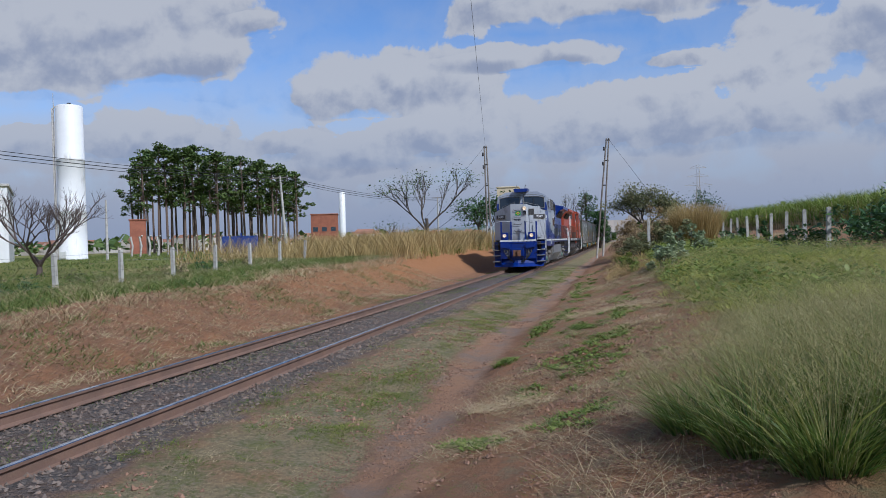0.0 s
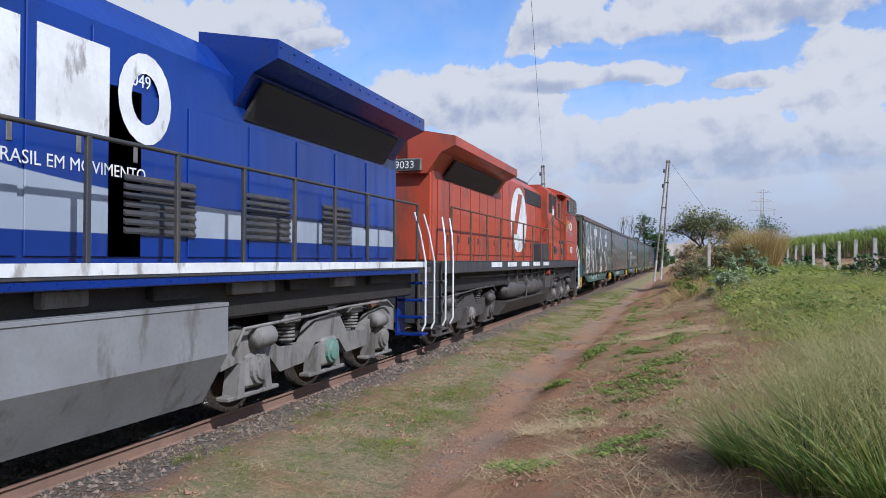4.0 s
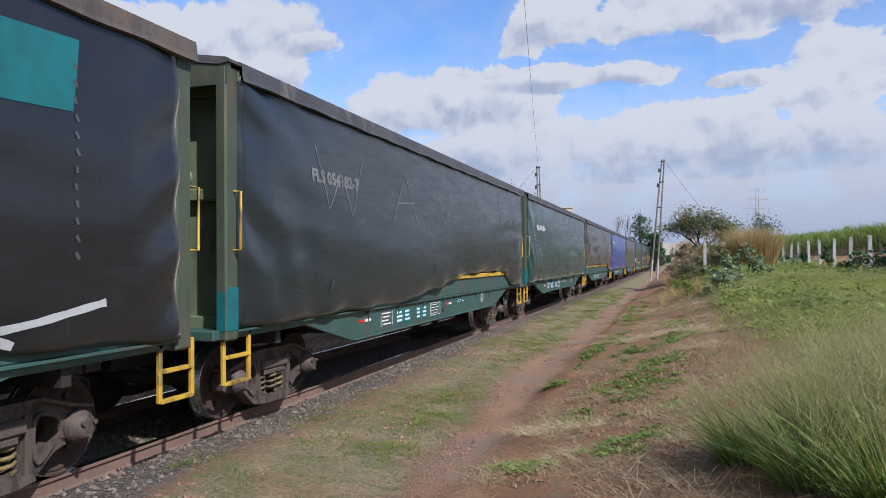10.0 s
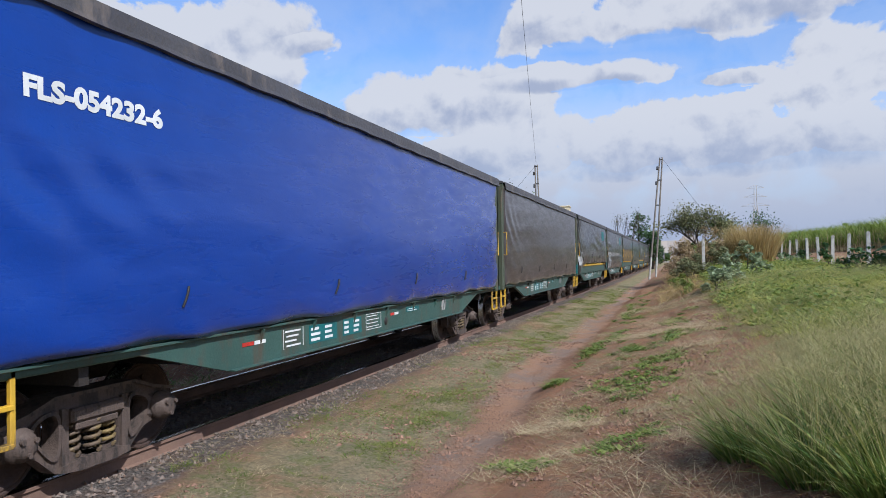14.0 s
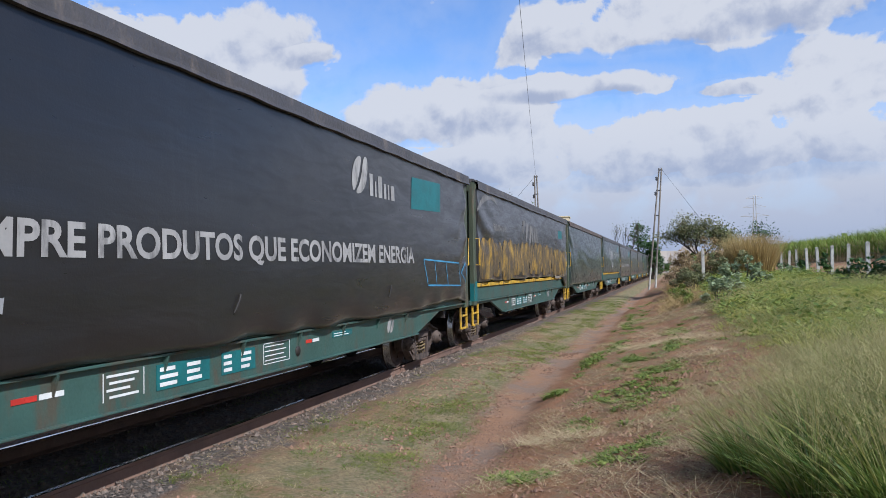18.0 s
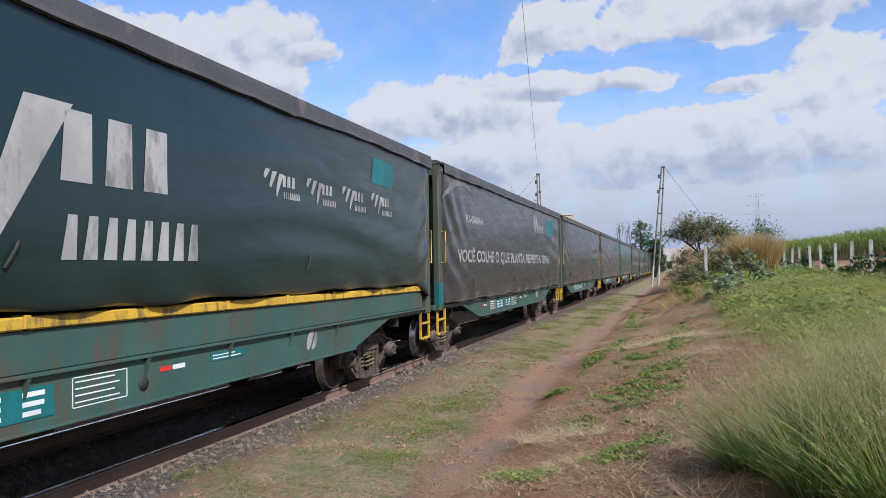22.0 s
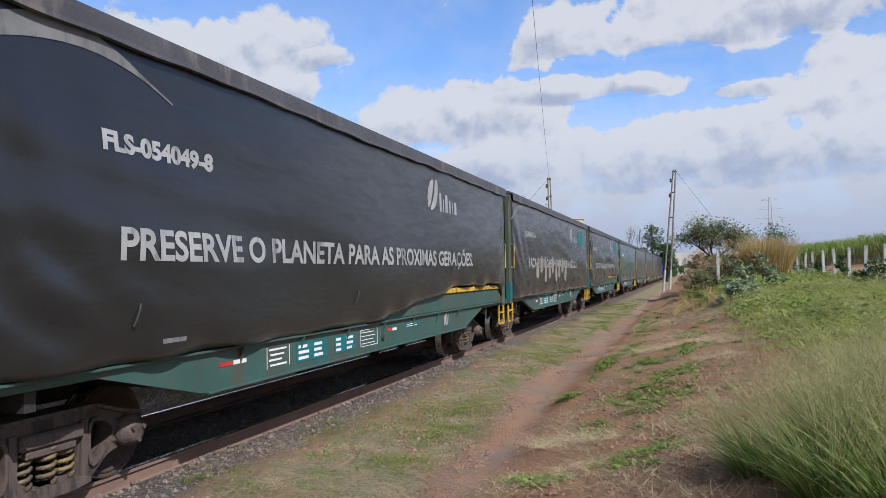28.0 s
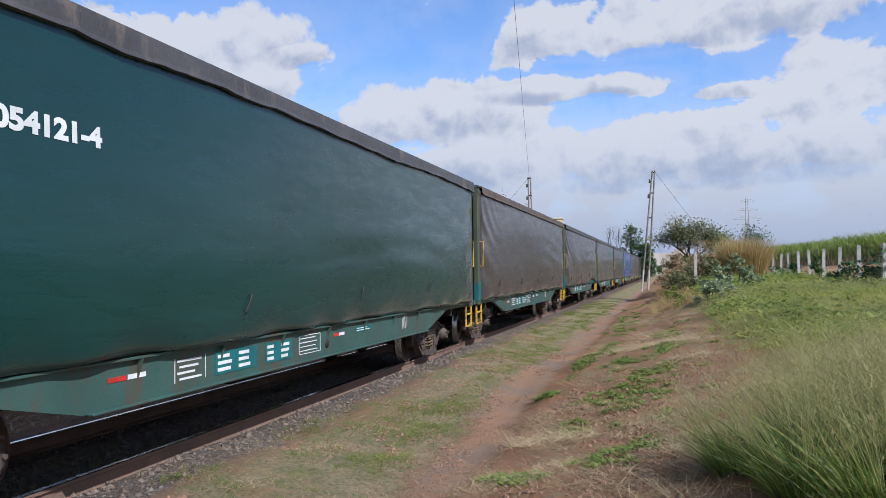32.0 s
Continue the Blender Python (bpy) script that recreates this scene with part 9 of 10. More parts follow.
grasses()
big_tussock()
cane()
for args in (
    (12.9, 25.0, 1.7, 1.2, 1.55, 1500, 0.22, M_BUSH, "dark green large-leaved bush by the fence", 1), (14.6, 26.5, 1.6, 1.4, 1.7, 1300, 0.22, M_BUSH, "dark green large-leaved bush by the fence", 2),
    (11.6, 26.8, 0.8, 0.8, 1.1, 500, 0.2, M_BUSH, "dark green bush in front of fence post", 3), (14.0, 23.6, 1.2, 0.8, 1.0, 700, 0.2, M_BUSH, "low dark green bush in grass", 4),
    (11.9, 33.8, 0.45, 0.4, 1.3, 240, 0.14, M_BUSH, "leafy creeper on a fence post", 5), (11.5, 40.5, 0.7, 0.6, 1.0, 300, 0.16, M_BUSH, "small dark bush by the fence", 6),
    (6.95, 23.3, 0.42, 0.5, 1.0, 420, 0.20, M_CASTOR, "upright weed with large grey-green leaves", 7), (7.3, 24.6, 0.5, 0.5, 0.9, 380, 0.20, M_CASTOR, "upright weed with large grey-green leaves", 8),
    (8.5, 32.0, 0.55, 0.6, 1.45, 420, 0.20, M_CASTOR, "tall weed with large grey-green leaves", 9), (8.65, 28.2, 0.42, 0.4, 0.55, 260, 0.18, M_CASTOR, "low weed with large grey-green leaves", 10),
    (7.5, 30.0, 0.6, 0.7, 1.1, 420, 0.19, M_CASTOR, "leafy weed on the bank edge", 11), (10.85, 38.0, 0.5, 0.5, 0.95, 300, 0.18, M_CASTOR, "leafy weed beside a fence post", 12),
    (6.2, 25.5, 0.55, 1.3, 0.55, 900, 0.09, M_BRIGHT, "low leafy weeds on the bank edge", 16), (6.0, 29.5, 0.55, 1.8, 0.7, 1000, 0.10, M_GRASS, "leafy weeds on the cutting edge", 31),
    (6.6, 33.5, 0.7, 1.6, 1.0, 800, 0.11, M_SCRUB, "dusty green shrub on the bank", 14), (6.5, 38.5, 0.8, 1.8, 1.5, 1000, 0.12, M_SCRUB, "dusty scrub leaning over the cutting", 15),
    (7.4, 41.0, 1.1, 1.2, 2.1, 900, 0.13, M_RUSSET, "russet half-dry scrub on the bank", 17), (6.6, 45.0, 1.0, 1.6, 2.3, 1000, 0.13, M_RUSSET, "russet half-dry scrub beside the cutting", 18),
    (6.6, 46.8, 1.1, 1.0, 3.0, 900, 0.14, M_RUSSET, "tall russet half-dry shrub under the tree", 33), (7.7, 46.2, 1.1, 0.9, 2.8, 900, 0.14, M_RUSSET, "tall russet half-dry shrub under the tree", 34), (8.6, 47.0, 1.0, 0.9, 2.9, 800, 0.14, M_SCRUB, "tall dusty green shrub under the tree", 35),
    (8.4, 39.0, 1.0, 0.9, 1.7, 700, 0.13, M_SCRUB, "dusty green shrub among dry scrub", 30), (8.2, 45.0, 1.1, 1.0, 2.4, 900, 0.13, M_SCRUB, "dusty green shrub under the tree", 32), (5.9, 54.0, 0.9, 3.0, 1.9, 900, 0.14, M_RUSSET, "dry scrub beside the cutting", 19),
    (-12.0, 21.5, 0.7, 0.7, 0.9, 260, 0.10, M_SCRUB, "dry weedy shrub by the far fence", 20), (-11.6, 26.0, 0.9, 0.9, 1.0, 300, 0.12, M_STRAW, "brown dried shrub by the far fence", 21),
    (-12.2, 29.5, 0.9, 0.8, 1.2, 320, 0.12, M_BUSH, "dark weedy shrub by the far fence", 22), (-10.4, 17.2, 0.8, 0.8, 0.9, 300, 0.11, M_BUSH, "dark weedy shrub by the far fence", 23),
    (-12.8, 33.0, 1.0, 1.0, 1.1, 300, 0.13, M_STRAW, "brown dried shrub by the far fence", 24), (-7.0, 47.0, 1.0, 1.0, 1.8, 400, 0.16, M_BUSH, "dark green shrub in dry grass", 25),
    (-5.6, 56.0, 1.0, 1.6, 2.0, 500, 0.16, M_SCRUB, "scrub at the cutting's edge", 26),
):
    bush(*args)
bare_tree(-20.7, 29.0, 4.7, 5, "leafless grey-brown tree with a spreading crown", 4, None, 0, 0.1, 0.16, 0.85, 0.12, 3, 0.12, None, 4)
bare_tree(-9.6, 58.0, 6.9, 4, "sparse tree with thin tufts of leaves", 9, M_PINE, 900, 0.20, 0.40, 0.45, 0.12, 3, 0.15, M_BARK)
bare_tree(7.2, 48.0, 3.5, 3, "olive open-crowned tree over dry scrub", 12, M_SCRUB, 7000, 0.15, 0.42, 0.75, 0.0, 3, 0.10, M_BARK, 4)
bare_tree(9.5, 50.0, 3.3, 2, "small green tree behind dry grass", 13, M_BUSH, 2600, 0.16, 0.45, 0.6, 0.05, 3, 0.08, M_BARK)
bushy_tree(-0.2, 132.0, 10.2, 2.5, "dense dark green tree behind the railway", 14)
bushy_tree(2.2, 129.0, 6.8, 2.1, "dense green tree behind the railway", 15)
bare_tree(-2.8, 130.0, 9.6, 4, "thin upright bare tree behind the railway", 16, M_SCRUB, 420, 0.22, 0.30, 0.22, 0.8, 3, 0.12, M_BARK, 3)
dry_mound(9.75, 43.0, 0.75, 2.6)
bare_tree(-14.3, 108.0, 7.4, 3, "round green tree behind dry grass", 17, M_BUSH, 2400, 0.5, 0.25, 0.65, 0.05, 3, 0.24, M_BARK)
bare_tree(-18.5, 75.0, 3.2, 2, "small thin tree in dry grass", 18, M_PINE, 160, 0.22, 0.4, 0.6, 0.1, 3, 0.08, M_BARK)
rp = random.Random(40)
for k in range(44):
    az = radians(-36.3 + 11.8 * (k + rp.uniform(-0.6, 0.6)) / 44)
    dd = rp.uniform(141, 168)
    top = float(np.interp(math.degrees(az), [-36.6, -35, -31, -27, -24.5], [0.112, 0.132, 0.130, 0.115, 0.098]))
    px_, py_ = EYE[0] + dd * math.sin(az), dd * math.cos(az)
    pine(px_, py_, (top * dd + EYE[2] - float(zg(px_, py_))) * rp.uniform(0.90, 0.985), 100 + k)

# ---------- fences, poles, tanks, distance ----------
M_POST = material("weathered concrete", (0.52, 0.50, 0.46), 0.9, 0, (0.36, 0.34, 0.31), 5, 0.8, 0.3, 30, (0.20, 0.18, 0.15), 0.35)
M_TANKW = material("white tank paint", (0.78, 0.78, 0.77), 0.5, 0, (0.68, 0.68, 0.67), 0.4, 0.8, 0.03, 20, (0.5, 0.48, 0.45), 0.2)
M_WIRE = material("wire", (0.05, 0.05, 0.055), 0.6, 0.4)
M_WOODP = material("grey timber pole", (0.23, 0.20, 0.17), 0.9, 0, (0.15, 0.13, 0.11), 3, 0.8, 0.4, 30)
M_BRICK = material("red brick facade", (0.33, 0.12, 0.07), 0.85, 0, (0.25, 0.09, 0.055), 1.0, 0.7, 0.1, 20)
M_BLUEW = material("blue hoarding", (0.02, 0.07, 0.33), 0.5, 0, (0.02, 0.05, 0.25), 0.6, 0.6, 0.05, 20)
M_CREAM = material("cream wall", (0.62, 0.52, 0.36), 0.85, 0, (0.52, 0.44, 0.31), 0.5, 0.7, 0.05, 10)
M_HOUSE = material("pale house wall", (0.62, 0.58, 0.54), 0.9, 0, (0.5, 0.42, 0.36), 0.02, 0.9, 0.0, 1, island=0.25)
M_TILE = material("terracotta roofs", (0.36, 0.17, 0.10), 0.9, 0, (0.28, 0.14, 0.09), 0.03, 0.9, 0.0, 1, island=0.3)
# blue-grey because the haze of the distance is mixed into the woodland colour
M_HILL = material("distant woodland with painted haze", (0.14, 0.19, 0.20), 1.0, 0, (0.19, 0.23, 0.24), 0.006, 0.9, 0.0, 1)
M_PANE = material("window glass far", (0.05, 0.07, 0.09), 0.2)


def fence(posts, h, label, group, wires, lean_seed):
    r = random.Random(lean_seed)
    for x, y in posts:
        z = float(zg(x, y))
        p = MB().plate([(-0.065, -0.25), (0.065, -0.25), (0.055, h - 0.03), (0.0, h), (-0.055, h - 0.03)], "y", -0.06, 0.06)
        tagged(part("fence_post", p, M_POST, None, "", pose(x, y, z, r.uniform(-2.5, 2.5), r.uniform(-2.5, 2.5), r.uniform(-8, 8))), label, "fence post", group)
    for k in range(wires):
        pts = []
        for x, y in posts:
            pts.append((x + 0.07, y, float(zg(x, y)) + 0.25 + (h - 0.35) * k / max(wires - 1, 1)))
        tagged(part("fence_wire", MB().rod(pts, 0.004, 4), M_WIRE), "thin rusty fence wire strung along concrete posts", "wire", group)


fence([(12.0, 25.0 + 3 * k) for k in range(9)], 1.30, "white-grey concrete fence post in green grass", "right fence", 4, 1)
tagged(part("fence_post", MB().box(-0.07, 0.07, -0.06, 0.06, -0.2, 1.5, 0.01), M_POST, None, "", pose(7.1, 38.0, 1.1)), "lone concrete post among the scrub", "fence post", "right fence")
fence([(-10.8, 12.8 + 3.0 * k) for k in range(9)], 1.22, "leaning concrete fence post in weeds", "far fence", 4, 2)
tagged(part("timber_log", MB().plate([(-0.9, 0.0), (-0.5, 0.16), (0.9, 0.16), (0.9, 0.0)], "y", -0.2, 0.2), M_WOODP, None, "", pose(-9.4, 37.0, float(zg(-9.4, 37.0)), 0, 0, 25)), "old timber log lying on the bank", "log")

# bent-top concrete posts round the grove
for k in range(17):
    az = radians(-35.9 + 0.62 * k)
    D = 95 + 3 * k * 0.3
    x, y = EYE[0] + D * math.sin(az), D * math.cos(az)
    z = float(zg(x, y))
    tagged(part("bent_post", MB().rod([(0, 0, -0.1), (0, 0, 2.0), (0.12, -0.1, 2.25), (0.45, -0.3, 2.5)], 0.10, 6), M_POST, None, "", pose(x, y, z)), "white concrete post with bent top", "fence post", "grove fence")
for k in range(4):
    x, y = -50.5 + 0.9 * k, 76.0 + 0.4 * k
    tagged(part("bent_post", MB().rod([(0, 0, -0.1), (0.2, 0, 1.3), (0.0, -0.1, 2.4)], 0.12, 6), M_POST, None, "", pose(x, y, float(zg(x, y)))), "white concrete post with bent top", "fence post", "grove fence")
tagged(part("hoarding", MB().box(-47.4, -42.0, 91.0, 91.15, 0.5, 3.2, 0.02).box(-44.5, -44.3, 90.9, 91.0, 0.5, 3.6), M_BLUEW), "blue site hoarding in front of the pines", "hoarding")
t = tagged(empty("kerb_road"), "pale narrow road behind the fence", "road", kind="structure")
part("road_slab", MB().plate([(-70, 40.0), (-12, 66), (-12, 67.2), (-70, 42.0)], "z", 0.55, 0.86), M_POST, t)


def water_tower():
    t = tagged(empty("water_tower", pose(-45.9, 61.1, 0.55)), "tall white cylindrical water tower with pipes", "water tower")
    part("shell", MB().lathe((0, 0, 0), (0, 0, 1), [(0, 1.40), (0.25, 1.40), (0.26, 1.27), (5.0, 1.26), (5.02, 1.275), (5.06, 1.275), (5.08, 1.25), (10.0, 1.24), (10.02, 1.255), (10.06, 1.255), (10.08, 1.235), (15.1, 1.225), (15.25, 1.1), (15.35, 0.0)], 40), M_TANKW, t)
    part("riser_pipe", MB().rod([(-1.05, -0.98, 0.2), (-1.08, -1.0, 14.9), (-0.9, -0.8, 15.1)], 0.07, 8), M_POST, t)
    lad = MB()
    for q in (-0.2, 0.2):
        lad.tube((-1.15 + q * 0.7, -0.72 - q * 0.7, 0.3), (-1.15 + q * 0.7, -0.72 - q * 0.7, 15.4), 0.03, n=5)
    for k in range(48):
        lad.tube((-1.29, -0.58, 0.5 + 0.31 * k), (-1.01, -0.86, 0.5 + 0.31 * k), 0.015, n=4)
    part("ladder", lad, M_POST, t)
    part("lightning_rod", MB().tube((-1.0, -0.9, 15.2), (-1.0, -0.9, 16.4), 0.03, n=5), M_POST, t)
    part("vent", MB().box(-0.15, 0.15, -0.15, 0.15, 15.3, 15.55, 0.03), M_WIRE, t)
    part("manhole", MB().box(-0.35, 0.35, -1.45, -1.3, 0.5, 1.2, 0.03), M_TANKW, t)


water_tower()
tagged(part("far_tank", MB().lathe((0, 0, 0), (0, 0, 1), [(0, 1.0), (17.5, 1.0), (17.7, 0.8), (17.8, 0)], 24), M_TANKW, None, "", pose(EYE[0] - 236 * math.sin(radians(21.3)), 236 * math.cos(radians(21.3)), 0.4)), "slender white tank tower in the distance", "water tower")

def building(name, x, y, w, d, h, rz, mat, label, rows, cols, roofm, win=True):
    b = tagged(empty(name, pose(x, y, float(zg(x, y)) - 0.3, 0, 0, rz)), label, "building")
    part("wall", MB().box(-w / 2, w / 2, -d / 2, d / 2, 0, h, 0.03), mat, b)
    part("roof", MB().box(-w / 2 - 0.15, w / 2 + 0.15, -d / 2 - 0.15, d / 2 + 0.15, h, h + 0.25, 0.04), roofm, b)
    if win:
        pane = MB().box(-0.55, 0.55, -0.03, 0.03, -0.5, 0.5).mesh("window")
        for r_ in range(rows):
            for c in range(cols):
                part("window", pane, M_PANE, b, "", pose(-w / 2 + w * (c + 0.5) / cols, -d / 2 - 0.01, 1.8 + r_ * 2.9))


building("warehouse", -54.0, 52.0, 14.0, 12.0, 6.8, 42, M_TANKW, "white flat-roofed warehouse behind the field", 1, 4, M_POST)
building("brick_building", -77.5, 114.5, 2.6, 5.0, 6.2, 35, M_BRICK, "narrow red brick building by the pines", 1, 1, M_BRICK, False)
building("brick_building", -61.0, 160.0, 6.0, 6.0, 8.0, 20, M_BRICK, "red brick building behind pine trunks", 2, 3, M_BRICK)
building("factory_block", -17.8, 159.0, 4.6, 5.0, 12.3, 5, M_CREAM, "cream factory block behind the train", 3, 2, M_CREAM)

def utility_pole(x, y, h, label, lean=(0, 0), arms=1, r0=0.16):
    p = tagged(empty("utility_pole", pose(x, y, float(zg(x, y)) - 0.1, lean[0], lean[1], 20)), label, "utility pole", "power poles")
    part("shaft", MB().tube((0, 0, 0), (0, 0, h), r0, r0 * 0.6, 8), M_POST, p)
    for k in range(arms):
        part("crossarm", MB().box(-0.8, 0.8, -0.05, 0.05, h - 0.25 - 0.6 * k, h - 0.13 - 0.6 * k, 0.01), M_WOODP, p)
        for q in (-0.7, 0.0, 0.7):
            part("insulator", MB().lathe((q, 0, h - 0.13 - 0.6 * k), (0, 0, 1), [(0, 0.03), (0.05, 0.06), (0.1, 0.05), (0.16, 0.02), (0.16, 0)], 8), M_POST, p)


utility_pole(-26.5, 67.5, 7.9, "leaning concrete power pole by the field", (0, -3.5), 1)
utility_pole(-37.4, 55.1, 5.3, "plain concrete lamp post in the field", (0, 0), 0, 0.13)
utility_pole(-12.9, 16.6, 5.2, "grey concrete power pole by the fence", (0, 0), 1)
utility_pole(-22.0, 112.0, 8.0, "concrete power pole behind dry grass", (0, 0), 1)
utility_pole(-17.0, 125.0, 7.0, "concrete power pole near the factory", (0, 0), 1)


def cable(a, b, sag, r=0.018, label="black overhead cable on poles", n=14):
    a, b = Vector(a), Vector(b)
    pts = [a.lerp(b, k / n) - Vector((0, 0, sag * 4 * (k / n) * (1 - k / n))) for k in range(n + 1)]
    tagged(part("overhead_cable", MB().rod([tuple(p) for p in pts], r, 4), M_WIRE), label, "cable", "overhead cables")


for dz, r_ in ((0.0, 0.022), (-0.22, 0.03), (-0.45, 0.022)):
    cable((-30.5, 12.0, 8.2 + dz), (-26.2, 67.5, 8.5 + dz), 0.75, r_)
    cable((-26.2, 67.5, 8.5 + dz), (-22.0, 112.0, 8.6 + dz), 0.7, r_)
cable((-37.4, 55.1, 5.7), (-75.0, 100.0, 7.0), 0.4, 0.015)


def twin_pole(x, y, h, gap, lean, label):
    z = float(zg(x, y))
    p = tagged(empty("twin_pole", pose(x, y, z - 0.3)), label, "signal pole", "track-side twin poles")
    for s in (-1, 1):
        part("mast", MB().tube((s * gap * 0.5, 0, 0), (lean + s * 0.10, 0, h), 0.085, 0.06, 8), M_WOODP, p)
    for f in (0.35, 0.62, 0.82, 0.985):
        w = gap * (1 - f) * 0.5 + 0.10 * f
        part("tie_bar", MB().box(lean * f - w - 0.08, lean * f + w + 0.08, -0.05, 0.05, h * f - 0.05, h * f + 0.05, 0.01), M_WIRE, p)
    for f in (0.78, 0.90):
        part("insulator", MB().lathe((lean * f - 0.25, 0, h * f), (0, 0, 1), [(0, 0.02), (0.04, 0.09), (0.1, 0.09), (0.2, 0.07), (0.3, 0.09), (0.36, 0.02)], 10), M_GRIME, p)
    for s in (-1, 1):
        part("foot", MB().tube((s * gap * 0.5, 0, 0.0), (s * gap * 0.5 + (lean + s * 0.10 - s * gap * 0.5) * 2.2 / h, 0, 2.2), 0.093, 0.09, 8), M_POST, p, "pale painted pole foot")
    return p


twin_pole(3.85, 67.0, 10.9, 0.55, 0.95, "tall leaning twin timber poles beside the track")
twin_pole(-6.0, 67.0, 9.6, 0.35, -0.2, "tall twin timber poles on the far bank")
cable((-6.2, 67.0, 10.5), (8.2, -18.0, 10.9), 0.4, 0.009)
cable((4.8, 67.0, 10.5), (10.5, 58.0, 1.3), 0.0, 0.012, "thin stay wire of the twin pole")
cable((-6.2, 67.0, 10.4), (-12.5, 60.0, 1.2), 0.0, 0.012, "thin stay wire of the twin pole")
cable((-6.1, 67.0, 7.0), (-12.0, 66.0, 2.2), 0.5, 0.02, "drooping cable at the twin pole")


def pylon(x, y, h):
    p = tagged(empty("transmission_pylon", pose(x, y, float(zg(x, y)) - 1.0)), "lattice steel transmission pylon on the skyline", "pylon")
    m = MB()
    for sx in (-1, 1):
        for sy in (-1, 1):
            m.tube((sx * 3.2, sy * 3.2, 0), (sx * 0.7, sy * 0.7, h * 0.72), 0.16, n=4)
            m.tube((sx * 0.7, sy * 0.7, h * 0.72), (sx * 0.5, sy * 0.5, h), 0.13, n=4)
    for k in range(9):
        f0, f1 = k / 9 * 0.72, (k + 1) / 9 * 0.72
        w0, w1 = 3.2 - 2.5 * f0 / 0.72, 3.2 - 2.5 * f1 / 0.72
        for s in (-1, 1):
            m.tube((-w0, s * w0, h * f0), (w1, s * w1, h * f1), 0.09, n=4)
            m.tube((w0, s * w0, h * f0), (-w1, s * w1, h * f1), 0.09, n=4)
    part("tower", m, M_POST, p)
    for f, w in ((0.72, 7.0), (0.84, 5.6), (0.96, 4.2)):
        part("arm", MB().tube((-w, 0, h * f), (w, 0, h * f), 0.12, n=4).tube((-w, 0, h * f), (0, 0, h * f + 1.6), 0.09, n=4).tube((w, 0, h * f), (0, 0, h * f + 1.6), 0.09, n=4), M_POST, p)


pylon(EYE[0] + 420 * math.sin(radians(5.6)), 420 * math.cos(radians(5.6)), 39.0)


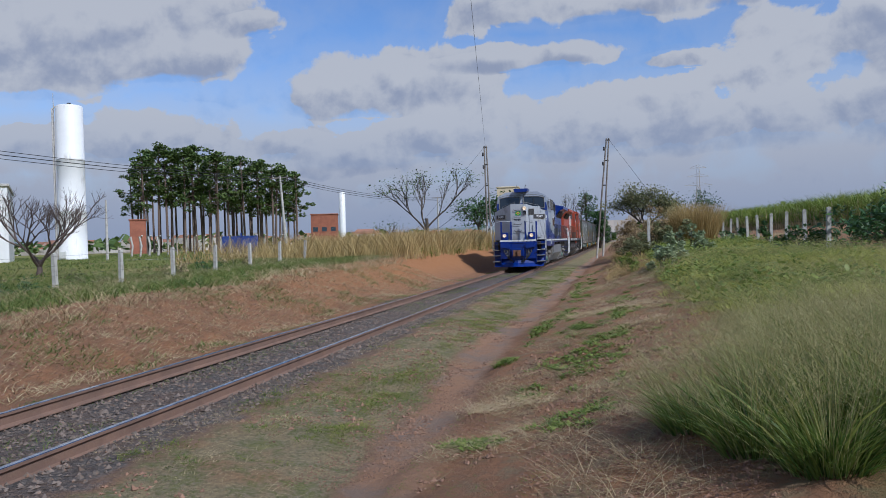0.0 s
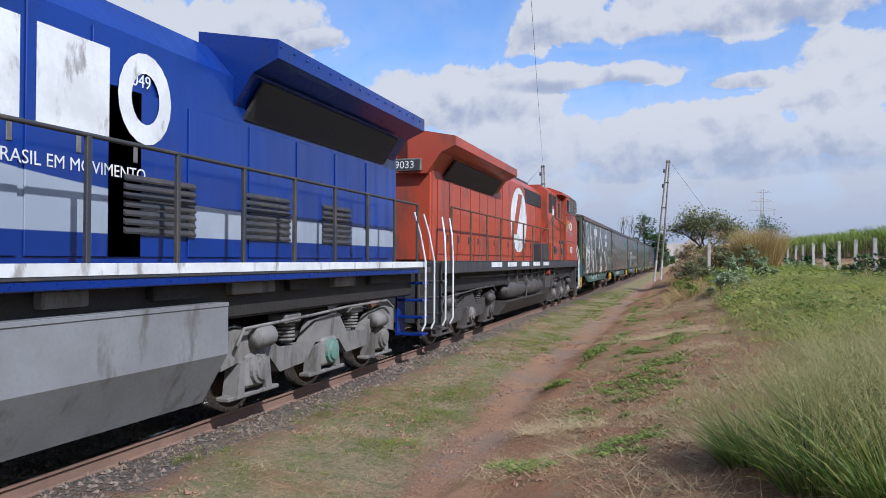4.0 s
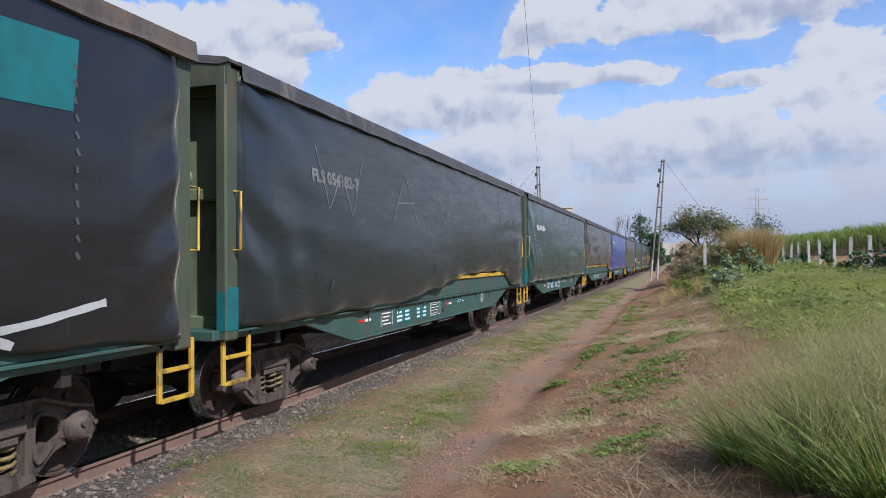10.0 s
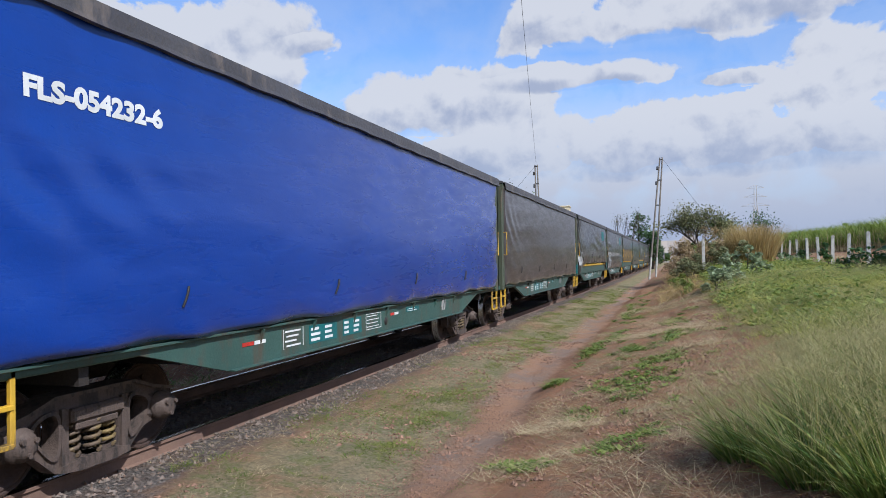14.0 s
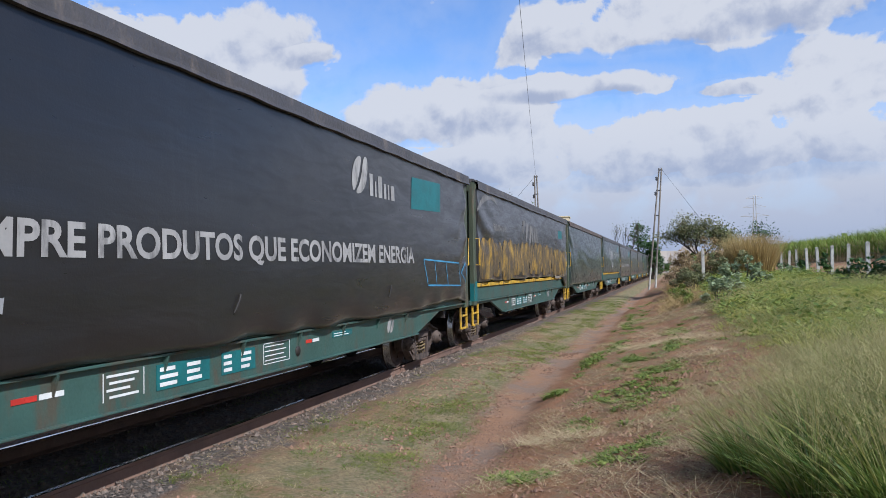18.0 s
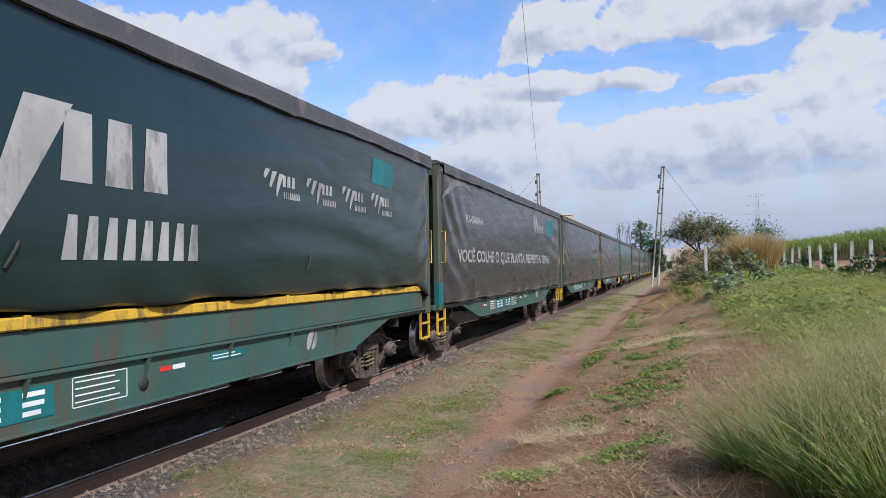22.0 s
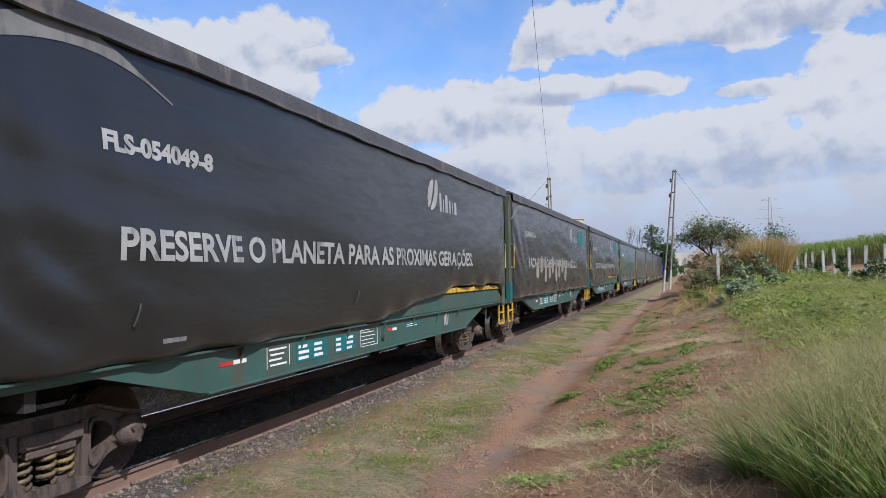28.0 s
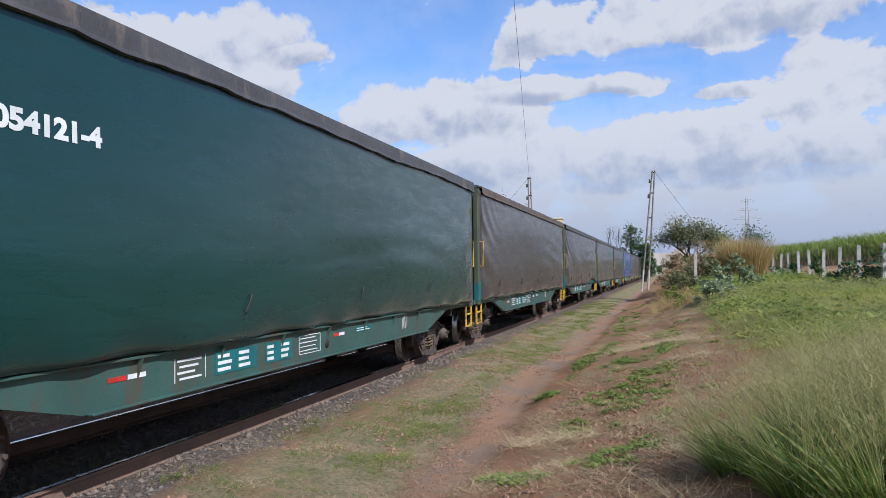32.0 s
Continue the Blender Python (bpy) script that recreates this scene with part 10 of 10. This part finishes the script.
def distance():
    """Low wooded ridges and the roofs of a town on the horizon."""
    r = np.random.RandomState(50)
    for k, (D, hh) in enumerate(((1500, 26), (2300, 48), (3300, 78))):
        n = 160
        az = np.radians(np.linspace(-100, 80, n))
        top = hh * (0.62 + 0.2 * np.sin(az * 5 + k) + 0.13 * np.sin(az * 13 + 2 * k) + 0.05 * r.rand(n)) - 8
        x, y = D * np.sin(az), D * np.cos(az)
        v = np.r_[np.c_[x, y, np.full(n, -30.0)], np.c_[x * 1.02, y * 1.02, top], np.c_[x * 1.15, y * 1.15, np.full(n, -30.0)]]
        i = np.arange(n - 1)
        # the ridges' haze is only in their colour, there is no mist
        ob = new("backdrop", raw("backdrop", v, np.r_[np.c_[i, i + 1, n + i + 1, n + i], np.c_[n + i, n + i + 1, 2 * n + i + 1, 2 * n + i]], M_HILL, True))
        tagged(ob, "wooded ridge on the horizon, haze painted into its colour", "hill", kind="structure")
    boxes, roofs = MB(), MB()
    q = random.Random(51)
    for k in range(520):
        az, D = radians(q.uniform(-50, -9)), q.uniform(420, 1450)
        x, y = D * math.sin(az), D * math.cos(az)
        w, d, h = q.uniform(5, 14), q.uniform(5, 10), q.uniform(3, 6.5)
        if q.random() < 0.02:
            w, d, h = q.uniform(8, 12), 10, q.uniform(10, 20)
        z = float(zg(x, y)) - 0.5 + D * 0.0085 * q.uniform(0.2, 1.0)
        boxes.box(x - w / 2, x + w / 2, y - d / 2, y + d / 2, z - 20, z + h)
        if h < 8:
            roofs.add([(x - w / 2, y - d / 2, z + h), (x + w / 2, y - d / 2, z + h), (x + w / 2, y + d / 2, z + h), (x - w / 2, y + d / 2, z + h), (x - w / 2, y, z + h + 1.8), (x + w / 2, y, z + h + 1.8)], [(0, 1, 5, 4), (2, 3, 4, 5), (0, 4, 3), (1, 2, 5)])
    for k in range(26):
        az, D = radians(q.uniform(-1.5, 2.5)), q.uniform(380, 900)
        x, y = D * math.sin(az), D * math.cos(az)
        w, h = q.uniform(6, 12), q.uniform(5, 16)
        boxes.box(x - w / 2, x + w / 2, y - 4, y + 4, -20, float(zg(x, y)) + h)
    t = tagged(empty("distant_town"), "pale distant town with terracotta roofs", "town", kind="stuff")
    part("walls", boxes, M_HOUSE, t)
    part("roofs", roofs, M_TILE, t)
    C = []
    for k in range(700):
        az, D = radians(q.uniform(-60, 20)), q.uniform(230, 1300)
        x, y = D * math.sin(az), D * math.cos(az)
        rad = q.uniform(2, 5)
        p = r.normal(0, 1, (14, 3)) * rad * 0.5
        C.append(np.array([x, y, float(zg(x, y)) + rad * 0.6 + D * 0.004]) + p * np.array([1, 1, 0.6]))
    C = np.concatenate(C)
    stuff("distant_trees", leaves(C, r.uniform(2.0, 4.5, len(C)), r, 0.5, 0.8), M_PINE, "dark scattered trees about the distant town", "trees")


distance()

# ---------- what moves ----------
RUN = ((0, 96.6), (1, 84.35), (2, 72.1), (3, 60.0), (6, 23.95), (9, -12.2), (11, -36.2), (13, -60.25), (19, -132.1), (23, -179.9), (25, -203.4), (28, -238.4), (32, -284.7))


def run_at(t):
    """Place of the first coupling of the wagons; straight between the known times, rounded over half a second."""
    ts, ds = [a for a, _ in RUN], [b for _, b in RUN]
    return float(np.mean([np.interp(min(max(t + e, 0), 32), ts, ds) if 0 <= t + e <= 32 else np.interp(t, ts, ds) + e * (-12.25 if t < 2 else -11.57) for e in (-0.25, -0.125, 0, 0.125, 0.25)]))


def motions():
    """The train rolls towards -y; its wheelsets turn while they pass near the camera."""
    for thing, back, radius in VEHICLES:
        walk(thing, [(t, pose(0, run_at(t) + back, 0)) for t in range(33)])
        for ws in [o for o in thing.children_recursive if o.name.split(".")[0] == "wheelset"]:
            here = ws.location.copy()
            off = back + here.y + (ws.parent.location.y if ws.parent != thing else 0)
            rows, last = [], None
            for f in range(0, 961):
                t = f / 30
                y = run_at(t) + off
                if -2.0 < y < 26.0:
                    rows.append((t, Matrix.Translation(here) @ Euler((-y / radius * -1, 0, 0)).to_matrix().to_4x4()))
            if not rows:
                continue
            lo, hi = rows[0], rows[-1]
            if lo[0] > 0:
                rows.insert(0, (0.0, lo[1]))
            if hi[0] < 32:
                rows.append((32.0, hi[1]))
            walk(ws, rows)


motions()
